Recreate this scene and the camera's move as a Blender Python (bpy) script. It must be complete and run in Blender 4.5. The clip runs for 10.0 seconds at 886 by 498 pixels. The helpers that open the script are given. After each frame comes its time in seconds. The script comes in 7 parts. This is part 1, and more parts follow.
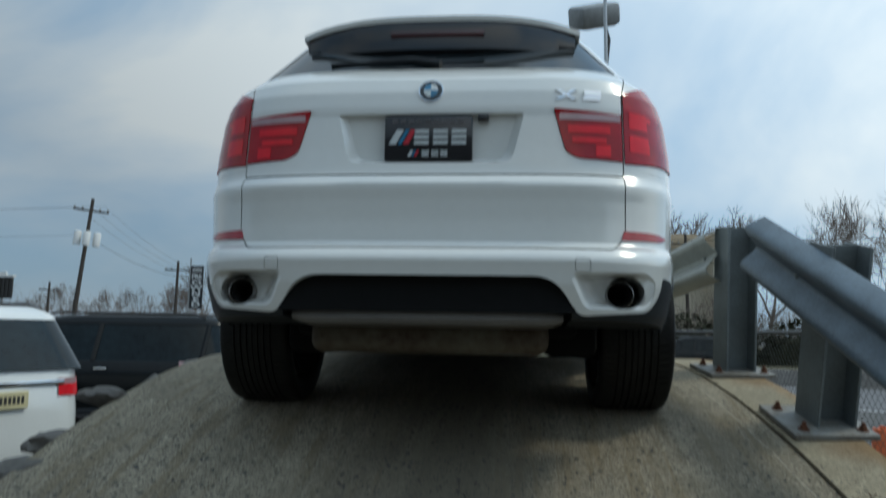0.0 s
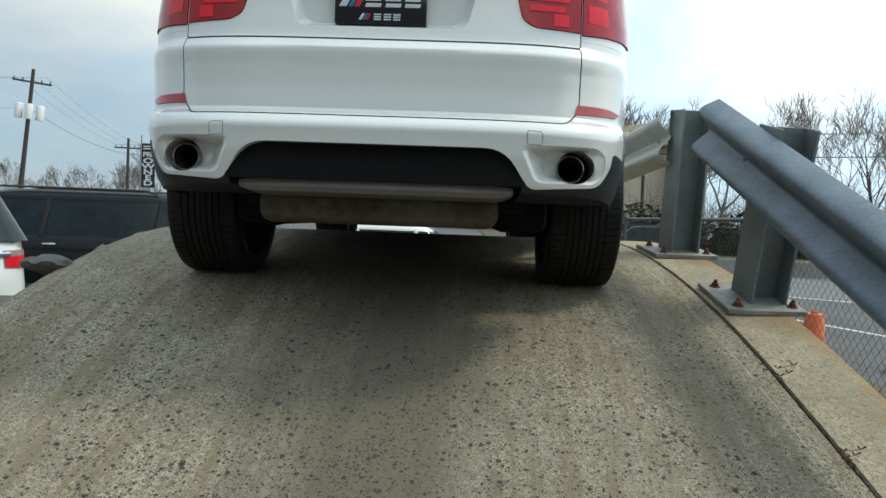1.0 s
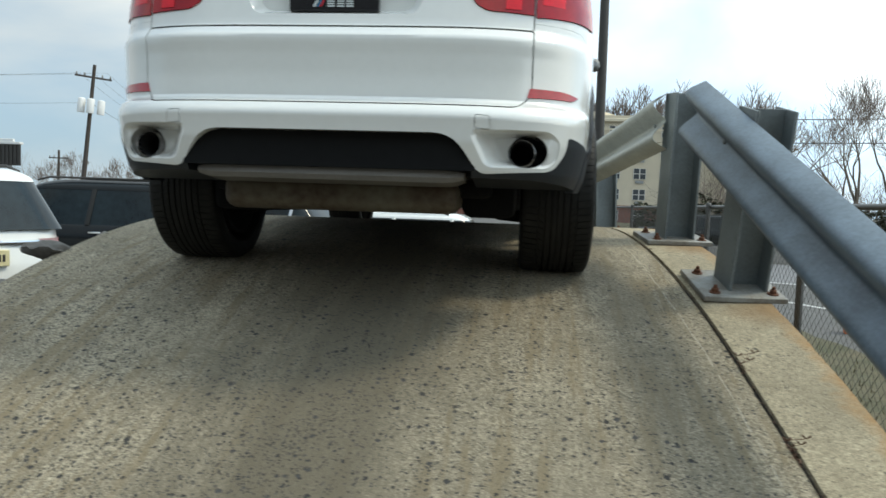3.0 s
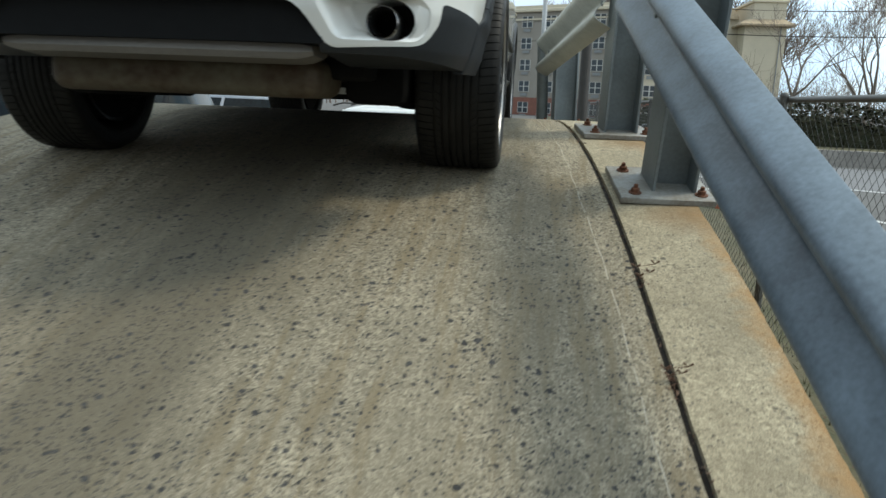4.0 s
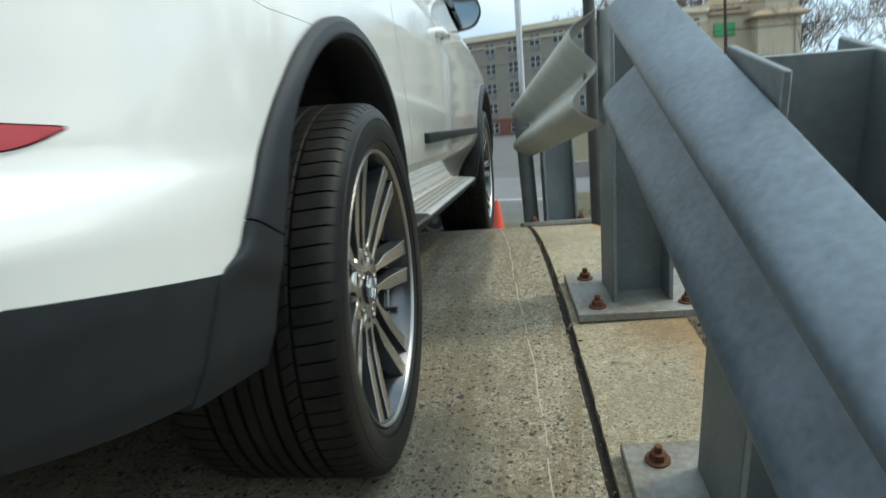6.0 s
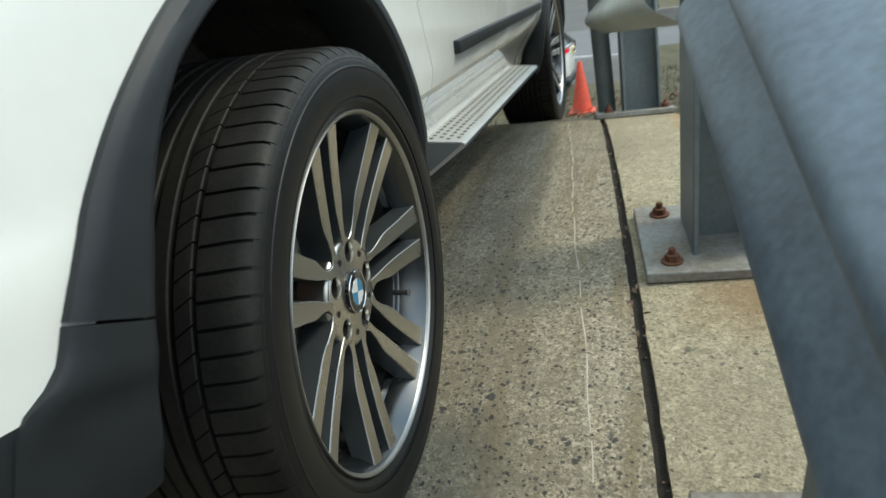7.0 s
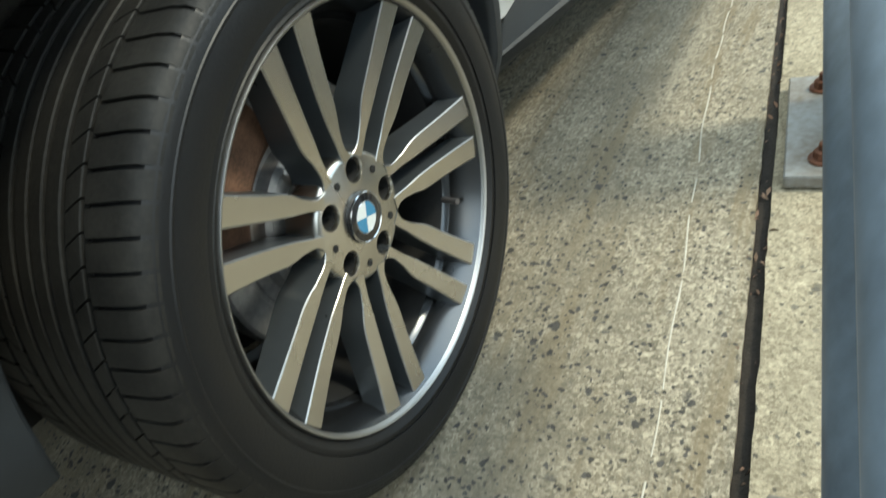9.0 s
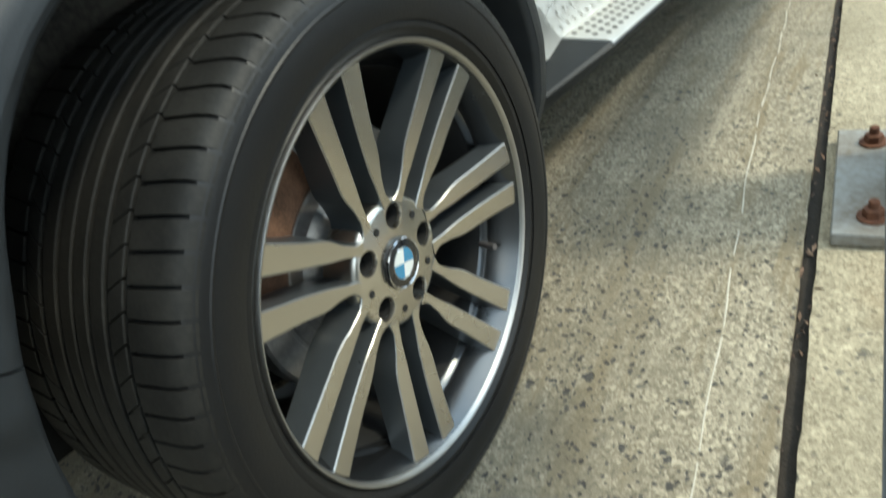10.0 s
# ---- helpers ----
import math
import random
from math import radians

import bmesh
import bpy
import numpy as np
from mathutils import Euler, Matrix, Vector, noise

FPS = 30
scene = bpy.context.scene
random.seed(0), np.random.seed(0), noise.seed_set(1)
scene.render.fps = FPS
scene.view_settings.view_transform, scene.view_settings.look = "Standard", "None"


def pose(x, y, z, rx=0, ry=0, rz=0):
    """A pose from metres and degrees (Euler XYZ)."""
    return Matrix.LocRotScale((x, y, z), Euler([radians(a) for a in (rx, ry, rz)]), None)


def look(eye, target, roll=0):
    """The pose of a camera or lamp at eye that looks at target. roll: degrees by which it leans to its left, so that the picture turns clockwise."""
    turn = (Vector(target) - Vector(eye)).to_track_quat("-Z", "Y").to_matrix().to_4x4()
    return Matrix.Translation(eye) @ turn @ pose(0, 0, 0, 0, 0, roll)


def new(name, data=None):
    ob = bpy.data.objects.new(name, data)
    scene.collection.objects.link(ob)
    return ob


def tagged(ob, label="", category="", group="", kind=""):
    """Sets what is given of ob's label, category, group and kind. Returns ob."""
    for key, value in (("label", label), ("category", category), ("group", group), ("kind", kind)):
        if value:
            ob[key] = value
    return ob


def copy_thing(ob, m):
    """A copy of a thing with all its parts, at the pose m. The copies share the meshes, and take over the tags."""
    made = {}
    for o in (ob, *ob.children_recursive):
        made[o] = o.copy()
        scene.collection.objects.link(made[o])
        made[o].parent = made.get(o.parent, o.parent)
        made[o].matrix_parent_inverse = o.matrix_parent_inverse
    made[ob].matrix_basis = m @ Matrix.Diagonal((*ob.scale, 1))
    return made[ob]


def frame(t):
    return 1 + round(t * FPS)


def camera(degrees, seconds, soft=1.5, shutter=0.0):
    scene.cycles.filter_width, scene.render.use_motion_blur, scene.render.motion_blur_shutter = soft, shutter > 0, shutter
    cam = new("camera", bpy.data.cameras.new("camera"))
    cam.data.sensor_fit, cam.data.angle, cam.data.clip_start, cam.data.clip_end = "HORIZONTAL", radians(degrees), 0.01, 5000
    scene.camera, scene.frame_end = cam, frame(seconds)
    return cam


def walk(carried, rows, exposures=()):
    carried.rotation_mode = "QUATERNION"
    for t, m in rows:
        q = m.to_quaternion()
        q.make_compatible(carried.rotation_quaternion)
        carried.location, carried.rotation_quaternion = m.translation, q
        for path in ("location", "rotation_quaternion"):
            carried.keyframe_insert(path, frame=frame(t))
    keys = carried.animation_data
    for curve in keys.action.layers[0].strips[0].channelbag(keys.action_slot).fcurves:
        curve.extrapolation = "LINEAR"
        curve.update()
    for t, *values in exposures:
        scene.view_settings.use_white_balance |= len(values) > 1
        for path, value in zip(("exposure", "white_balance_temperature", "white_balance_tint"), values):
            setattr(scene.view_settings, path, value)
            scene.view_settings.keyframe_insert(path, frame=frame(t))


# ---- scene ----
cam = camera(63.0, 10.0, 1.5, 0.5)
PATH = [
    (0, (0.279, -3.481, 0.343), (0.097, -1.502, 0.564), 0.9),
    (0.5, (0.296, -3.469, 0.297), (0.142, -1.475, 0.276), 1.5),
    (1, (0.31, -3.464, 0.293), (0.248, -1.467, 0.203), 2.1),
    (1.5, (0.299, -3.467, 0.288), (0.165, -1.474, 0.193), 2.4),
    (2, (0.3, -3.479, 0.292), (0.115, -1.49, 0.207), 2.3),
    (3.3, (0.813, -3.424, 0.28), (0.603, -1.44, 0.139), 2.0),
    (3.5, (0.9, -3.348, 0.251), (0.686, -1.367, 0.078), 2.7),
    (4, (1.091, -3.035, 0.262), (0.878, -1.088, -0.141), 2.3),
    (4.5, (1.215, -2.643, 0.328), (1.111, -0.674, -0.003), 1.2),
    (5, (1.261, -2.162, 0.484), (1.012, -0.187, 0.293), -0.4),
    (5.5, (1.236, -1.752, 0.6), (0.992, 0.223, 0.403), -2.5),
    (6, (1.304, -1.377, 0.663), (1.002, 0.572, 0.328), -4.3),
    (7.3, (1.376, -0.836, 0.788), (0.78, 0.91, 0.016), -8.4),
    (7.5, (1.375, -0.763, 0.788), (0.773, 0.952, -0.046), -8.3),
    (8, (1.438, -0.645, 0.803), (0.704, 0.935, -0.179), -11.9),
    (8.5, (1.458, -0.616, 0.808), (0.566, 0.933, -0.089), -12.3),
    (9, (1.483, -0.621, 0.769), (0.488, 0.782, -0.252), -14.2),
    (9.5, (1.479, -0.608, 0.773), (0.455, 0.726, -0.31), -14.0),
    (10, (1.468, -0.603, 0.794), (0.396, 0.793, -0.156), -12.8),
]
EXPOSURES = [(0.0, -1.0, 6250, 1), (0.5, -0.47, 6600, 2), (1.0, -0.24, 6900, 2), (2.0, -0.12, 6980, 2), (3.5, -0.1, 7000, 3), (5.0, 0.05, 7000, 2), (6.0, -0.12, 6800, 0), (7.5, 0.2, 6950, 1), (8.5, 0.5, 6950, 0), (10.0, 0.63, 6900, 0)]
walk(cam, [(t, look(eye, target, roll)) for t, eye, target, roll in PATH], EXPOSURES)

# ---------------------------------------------------------------- world and light
scene.view_settings.exposure = 0.0
world = bpy.data.worlds.new("sky")
scene.world = world
world.use_nodes = True
wn, wl = world.node_tree.nodes, world.node_tree.links
wn.clear()
SUN_AZ, SUN_EL = radians(80), radians(53)   # azimuth from +y towards +x
w_out = wn.new("ShaderNodeOutputWorld")
w_bg = wn.new("ShaderNodeBackground")
w_sky = wn.new("ShaderNodeTexSky")
w_sky.sky_type = "NISHITA"
w_sky.sun_disc = False
w_sky.sun_elevation, w_sky.sun_rotation = SUN_EL, SUN_AZ
w_sky.air_density, w_sky.dust_density, w_sky.ozone_density = 1.0, 1.5, 1.5
w_co = wn.new("ShaderNodeTexCoord")
w_map = wn.new("ShaderNodeMapping")
w_map.inputs["Scale"].default_value = (1.0, 1.2, 1.9)
w_n1 = wn.new("ShaderNodeTexNoise")
w_n1.inputs["Scale"].default_value, w_n1.inputs["Detail"].default_value, w_n1.inputs["Roughness"].default_value = 1.7, 6.0, 0.52
w_n1.inputs["Distortion"].default_value = 0.4
w_rmp = wn.new("ShaderNodeValToRGB")
w_rmp.color_ramp.elements[0].position, w_rmp.color_ramp.elements[1].position = 0.39, 0.67
w_rmp.color_ramp.elements[0].color = (0.12, 0.12, 0.12, 1)
w_mix = wn.new("ShaderNodeMix")
w_mix.data_type = "RGBA"
wl.new(w_co.outputs["Generated"], w_map.inputs["Vector"])
wl.new(w_map.outputs["Vector"], w_n1.inputs["Vector"])
wl.new(w_n1.outputs["Fac"], w_rmp.inputs["Fac"])
wl.new(w_rmp.outputs["Color"], w_mix.inputs["Factor"])
w_haze = wn.new("ShaderNodeMix")
w_haze.data_type = "RGBA"
w_haze.inputs["Factor"].default_value = 0.55
w_blue = wn.new("ShaderNodeVectorMath")
w_blue.operation = "MULTIPLY"
w_blue.inputs[1].default_value = (0.60, 0.90, 1.24)
wl.new(w_sky.outputs["Color"], w_haze.inputs[6])
wl.new(w_blue.outputs["Vector"], w_haze.inputs[7])
wl.new(w_haze.outputs[2], w_mix.inputs[6])
# clouds are brighter towards the sun
w_dot = wn.new("ShaderNodeVectorMath")
w_dot.operation = "DOT_PRODUCT"
w_dot.inputs[1].default_value = (math.sin(SUN_AZ) * math.cos(SUN_EL), math.cos(SUN_AZ) * math.cos(SUN_EL), math.sin(SUN_EL))
w_glow = wn.new("ShaderNodeMapRange")
w_glow.inputs["From Min"].default_value, w_glow.inputs["From Max"].default_value = -0.08, 1.0
w_glow.inputs["To Min"].default_value, w_glow.inputs["To Max"].default_value = 9.8, 27.6
w_tint = wn.new("ShaderNodeVectorMath")
w_tint.operation = "SCALE"
w_tint.inputs[0].default_value = (0.95, 0.995, 1.06)
wl.new(w_co.outputs["Generated"], w_dot.inputs[0])
wl.new(w_dot.outputs["Value"], w_glow.inputs["Value"])
wl.new(w_glow.outputs["Result"], w_tint.inputs["Scale"])
wl.new(w_tint.outputs["Vector"], w_mix.inputs[7])
wl.new(w_tint.outputs["Vector"], w_blue.inputs[0])
wl.new(w_mix.outputs[2], w_bg.inputs["Color"])
w_bg.inputs["Strength"].default_value = 0.092
wl.new(w_bg.outputs["Background"], w_out.inputs["Surface"])

sun = new("sun", bpy.data.lights.new("sun", "SUN"))
sun.data.energy, sun.data.angle, sun.data.color = 2.05, radians(10.0), (1.0, 0.92, 0.79)
sun.matrix_world = look((math.sin(SUN_AZ) * math.cos(SUN_EL) * 30, math.cos(SUN_AZ) * math.cos(SUN_EL) * 30, math.sin(SUN_EL) * 30), (0, 0, 0))


# ---------------------------------------------------------------- materials
def mat(name, color, rough=0.6, metal=0.0, noise_scale=0.0, amount=0.0, bump=0.0, bump_scale=None, spec=0.5, coat=0.0, color2=None, detail=6.0, coords="Object", rand=0.0, stretch=(1, 1, 1)):
    """A principled material whose colour, roughness and relief vary with noise at two scales."""
    m = bpy.data.materials.new(name)
    m.use_nodes = True
    n, l = m.node_tree.nodes, m.node_tree.links
    b = n["Principled BSDF"]
    b.inputs["Base Color"].default_value = (*color, 1)
    b.inputs["Roughness"].default_value = rough
    b.inputs["Metallic"].default_value = metal
    b.inputs["Specular IOR Level"].default_value = spec
    b.inputs["Coat Weight"].default_value = coat
    b.inputs["Coat Roughness"].default_value = 0.04
    if noise_scale:
        co = n.new("ShaderNodeTexCoord")
        mp = n.new("ShaderNodeMapping")
        mp.inputs["Scale"].default_value = stretch
        l.new(co.outputs[coords], mp.inputs["Vector"])
        t1 = n.new("ShaderNodeTexNoise")
        t1.inputs["Scale"].default_value, t1.inputs["Detail"].default_value = noise_scale, detail
        t2 = n.new("ShaderNodeTexNoise")
        t2.inputs["Scale"].default_value, t2.inputs["Detail"].default_value = noise_scale * 11.0, 3.0
        for t in (t1, t2):
            l.new(mp.outputs["Vector"], t.inputs["Vector"])
        ad = n.new("ShaderNodeMix")
        ad.inputs["Factor"].default_value = 0.4
        l.new(t1.outputs["Fac"], ad.inputs[2])
        l.new(t2.outputs["Fac"], ad.inputs[3])
        rp = n.new("ShaderNodeValToRGB")
        c2 = color2 or tuple(c * (1 - amount) for c in color)
        rp.color_ramp.elements[0].position, rp.color_ramp.elements[1].position = 0.36, 0.64
        rp.color_ramp.elements[0].color, rp.color_ramp.elements[1].color = (*c2, 1), (*color, 1)
        l.new(ad.outputs[0], rp.inputs["Fac"])
        last = rp.outputs["Color"]
        if rand:
            oi = n.new("ShaderNodeObjectInfo")
            hs = n.new("ShaderNodeHueSaturation")
            mr = n.new("ShaderNodeMapRange")
            mr.inputs["To Min"].default_value, mr.inputs["To Max"].default_value = 1 - rand, 1 + rand
            l.new(oi.outputs["Random"], mr.inputs["Value"])
            l.new(mr.outputs["Result"], hs.inputs["Value"])
            l.new(last, hs.inputs["Color"])
            last = hs.outputs["Color"]
        l.new(last, b.inputs["Base Color"])
        rr = n.new("ShaderNodeMapRange")
        rr.inputs["To Min"].default_value, rr.inputs["To Max"].default_value = max(0.02, rough - 0.08), min(1, rough + 0.08)
        l.new(ad.outputs[0], rr.inputs["Value"])
        l.new(rr.outputs["Result"], b.inputs["Roughness"])
        if bump:
            bp = n.new("ShaderNodeBump")
            bp.inputs["Distance"].default_value = bump
            bp.inputs["Strength"].default_value = 0.6
            src = t2
            if bump_scale:
                src = n.new("ShaderNodeTexNoise")
                src.inputs["Scale"].default_value, src.inputs["Detail"].default_value = bump_scale, 4.0
                l.new(mp.outputs["Vector"], src.inputs["Vector"])
            l.new(src.outputs["Fac"], bp.inputs["Height"])
            l.new(bp.outputs["Normal"], b.inputs["Normal"])
    return m


M_WHITE = mat("white_car_paint", (0.76, 0.765, 0.735), 0.22, 0, 3.0, 0.04, coat=1.0, spec=0.5)
M_BLACKPL = mat("black_textured_plastic", (0.020, 0.0235, 0.027), 0.50, 0, 30, 0.25, bump=0.0004, bump_scale=900, spec=0.32)
M_PANELBLK = mat("matt_black_panel", (0.008, 0.0085, 0.009), 0.6, 0, 30, 0.25, bump=0.0004, bump_scale=900, spec=0.12)
M_GLOSSBLK = mat("gloss_black", (0.012, 0.012, 0.014), 0.08, 0, 4, 0.2, coat=0.5)
M_GREYPL = mat("grey_painted_plastic", (0.16, 0.15, 0.135), 0.45, 0, 6, 0.2)
M_STEELBR = mat("stained_muffler_steel", (0.125, 0.112, 0.078), 0.6, 0.2, 3.4, 0.5, color2=(0.055, 0.030, 0.015), bump=0.001)
M_UNDER = mat("dark_underbody", (0.009, 0.009, 0.009), 0.85, 0, 8, 0.4, spec=0.15)
M_LINER = mat("dusty_arch_liner", (0.085, 0.080, 0.070), 0.9, 0, 9, 0.5, color2=(0.026, 0.025, 0.023), spec=0.15)
M_DARKGLASS = mat("tinted_glass", (0.012, 0.016, 0.018), 0.03, 0, 3, 0.1, spec=0.7)
M_MIRROR = mat("mirror_silver", (0.34, 0.39, 0.41), 0.05, 1.0, 6, 0.06)
M_CHROME = mat("chrome", (0.75, 0.75, 0.76), 0.12, 1.0, 8, 0.1)
M_EXHAUST = mat("polished_exhaust_steel", (0.30, 0.29, 0.285), 0.26, 1.0, 12, 0.5)
# soot in the exhausts, and painted shade for holes, dimples and slots
M_SOOT_SHADE = mat("soot_and_hole_shade", (0.008, 0.008, 0.008), 0.9, 0, 20, 0.3)
M_REDLENS = mat("red_lamp_lens", (0.42, 0.007, 0.013), 0.10, 0, 14, 0.35, coat=0.15, spec=0.35)
M_REDBRIGHT = mat("bright_red_lens", (0.80, 0.018, 0.03), 0.12, 0, 20, 0.2, coat=0.1, spec=0.3)
M_REDDARK = mat("dark_red_lens", (0.05, 0.004, 0.006), 0.08, 0, 14, 0.3, coat=0.6)
M_PINKLENS = mat("smoked_clear_lens", (0.45, 0.28, 0.29), 0.1, 0, 14, 0.3, coat=0.6)
M_REFLECTOR = mat("red_reflector", (0.50, 0.02, 0.035), 0.15, 0, 60, 0.3, coat=0.5)
M_TYRE = mat("tyre_rubber", (0.0080, 0.0083, 0.0089), 0.42, 0, 16, 0.35, color2=(0.0105, 0.0103, 0.0100), bump=0.0005, bump_scale=260, spec=0.30)
M_TREAD = mat("dusty_tread_rubber", (0.0100, 0.0098, 0.0090), 0.54, 0, 16, 0.55, color2=(0.022, 0.021, 0.0185), bump=0.0005, bump_scale=260, spec=0.20)
M_RIMFACE = mat("machined_alloy", (0.64, 0.615, 0.56), 0.27, 1.0, 0.8, 0.04)
M_RIMDARK = mat("grey_painted_alloy", (0.085, 0.095, 0.102), 0.30, 0.6, 6, 0.1)
M_CHAMFER = mat("brushed_alloy_edge", (0.46, 0.455, 0.44), 0.38, 1.0, 6, 0.1)
M_BARREL = mat("silver_barrel_alloy", (0.13, 0.135, 0.14), 0.25, 0.95, 6, 0.1)
M_BARRELSHADE = mat("shade_dark_inner_barrel", (0.05, 0.05, 0.05), 0.45, 0.5, 12, 0.3)
M_DISC = mat("brake_disc_steel", (0.55, 0.53, 0.51), 0.38, 0.8, 10, 0.4)
M_CALRUST = mat("rusty_brake_caliper", (0.26, 0.135, 0.080), 0.8, 0.2, 30, 0.6, bump=0.001, bump_scale=200)
M_PLATESTEEL = mat("stained_base_plate", (0.27, 0.275, 0.26), 0.6, 0.2, 7, 0.5, color2=(0.15, 0.125, 0.095), bump=0.0006, bump_scale=60)
M_RUST = mat("rusted_steel", (0.16, 0.062, 0.03), 0.85, 0.1, 60, 0.6, bump=0.001, bump_scale=200)
M_CALIPER = mat("brake_caliper_metal", (0.16, 0.15, 0.15), 0.5, 0.5, 20, 0.4)
M_BADGEBLUE = mat("badge_blue", (0.035, 0.20, 0.36), 0.15, 0, 20, 0.1, coat=0.5)
M_BADGEWHITE = mat("badge_white", (0.62, 0.66, 0.66), 0.2, 0, 20, 0.05, coat=0.5)
M_BADGERED = mat("badge_red", (0.55, 0.03, 0.05), 0.2, 0, 20, 0.1)
M_ALU = mat("brushed_aluminium_board", (0.70, 0.71, 0.70), 0.40, 0.6, 10, 0.15)
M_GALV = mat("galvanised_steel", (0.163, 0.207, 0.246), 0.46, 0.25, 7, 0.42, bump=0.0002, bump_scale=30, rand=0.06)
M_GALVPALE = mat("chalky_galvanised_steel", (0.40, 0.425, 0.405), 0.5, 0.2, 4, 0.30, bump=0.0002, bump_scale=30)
M_GALVDULL = mat("weathered_galvanised_post", (0.195, 0.222, 0.228), 0.58, 0.30, 6, 0.30, bump=0.0006, bump_scale=60)
M_ROCK = mat("grey_rock", (0.20, 0.185, 0.165), 0.9, 0, 3, 0.5, bump=0.02, bump_scale=9, rand=0.15)
M_DIRT = mat("joint_dirt", (0.030, 0.024, 0.018), 0.95, 0, 60, 0.5, bump=0.004, bump_scale=220)
M_LEAF = mat("dry_leaf", (0.13, 0.062, 0.038), 0.8, 0, 30, 0.75, color2=(0.155, 0.105, 0.068))


def concrete(name, base, dark, pale, streak, pits, rust=False, stain_shade=False, grain_amount=0.75, rarer=0.0):
    """Exposed-aggregate concrete: pale matrix, dark stones, stains and fine relief."""
    m = bpy.data.materials.new(name)
    m.use_nodes = True
    n, l = m.node_tree.nodes, m.node_tree.links
    b = n["Principled BSDF"]
    b.inputs["Roughness"].default_value = 0.9
    b.inputs["Specular IOR Level"].default_value = 0.25
    co = n.new("ShaderNodeTexCoord")

    def tex(kind, scale, detail=2.0, rough=0.5, stretch=None):
        t = n.new(kind)
        t.inputs["Scale"].default_value = scale
        if kind == "ShaderNodeTexNoise":
            t.inputs["Detail"].default_value = detail
            t.inputs["Roughness"].default_value = rough
        if stretch:
            mp = n.new("ShaderNodeMapping")
            mp.inputs["Scale"].default_value = stretch
            l.new(co.outputs["Object"], mp.inputs["Vector"])
            l.new(mp.outputs["Vector"], t.inputs["Vector"])
        else:
            l.new(co.outputs["Object"], t.inputs["Vector"])
        return t

    def ramp(sock, a, b_, ca=(0, 0, 0), cb=(1, 1, 1)):
        r = n.new("ShaderNodeValToRGB")
        r.color_ramp.elements[0].position, r.color_ramp.elements[1].position = a, b_
        r.color_ramp.elements[0].color, r.color_ramp.elements[1].color = (*ca, 1), (*cb, 1)
        l.new(sock, r.inputs["Fac"])
        return r.outputs["Color"]

    def mix(fac, a, c, kind="MIX"):
        x = n.new("ShaderNodeMix")
        x.data_type, x.blend_type = "RGBA", kind
        if isinstance(fac, float):
            x.inputs["Factor"].default_value = fac
        else:
            l.new(fac, x.inputs["Factor"])
        for sock, v in ((x.inputs[6], a), (x.inputs[7], c)):
            if isinstance(v, tuple):
                sock.default_value = (*v, 1)
            else:
                l.new(v, sock)
        return x.outputs[2]

    # coordinates bent by noise, so that the stones are irregular chips
    warp = tex("ShaderNodeTexNoise", 75, 2.0, 0.6)
    wv = n.new("ShaderNodeVectorMath")
    wv.operation = "MULTIPLY_ADD"
    l.new(warp.outputs["Color"], wv.inputs[0])
    wv.inputs[1].default_value = (0.016, 0.016, 0.016)
    l.new(co.outputs["Object"], wv.inputs[2])

    def cells(scale, feature="F1"):
        t = n.new("ShaderNodeTexVoronoi")
        t.inputs["Scale"].default_value = scale
        t.feature = feature
        l.new(wv.outputs["Vector"], t.inputs["Vector"])
        sep = n.new("ShaderNodeSeparateColor")
        l.new(t.outputs["Color"], sep.inputs["Color"])
        return t, sep

    fine = tex("ShaderNodeTexNoise", 170, 4.0, 0.8)
    col = mix(ramp(fine.outputs["Fac"], 0.38, 0.62), tuple(c * 0.36 for c in base), pale)
    grit = tex("ShaderNodeTexNoise", 62, 5.0, 0.85)
    col = mix(ramp(grit.outputs["Fac"], 0.36, 0.56, (grain_amount, grain_amount, grain_amount), (0, 0, 0)), col, tuple(c * 0.24 for c in base))
    _, tone = cells(85.0)
    col = mix(ramp(tone.outputs["Red"], 0.30, 1.0, (0, 0, 0), (0.34, 0.34, 0.34)), col, tuple(min(1, c * 1.12) for c in pale))
    col = mix(ramp(tone.outputs["Green"], 0.55, 0.95, (0, 0, 0), (0.42, 0.42, 0.42)), col, tuple(c * 0.42 for c in base))
    _, seeds = cells(205.0)
    col = mix(ramp(seeds.outputs["Red"], 0.62, 0.90, (0, 0, 0), (0.62 * grain_amount,) * 3), col, tuple(min(1, c * 1.18) for c in pale))
    col = mix(ramp(seeds.outputs["Green"], 0.52, 0.88, (0, 0, 0), (0.72 * grain_amount,) * 3), col, tuple(c * 0.22 for c in base))
    stains = tex("ShaderNodeTexNoise", 3.4, 8.0, 0.72)
    col = mix(ramp(stains.outputs["Fac"], 0.40, 0.66, (0, 0, 0), (0.62, 0.62, 0.62)), col, tuple(c * 0.42 for c in base))
    strk = tex("ShaderNodeTexNoise", 5.0, 6.0, 0.65, streak)
    col = mix(ramp(strk.outputs["Fac"], 0.48, 0.70, (0, 0, 0), (0.6, 0.6, 0.6)), col, tuple(c * 0.48 for c in base))
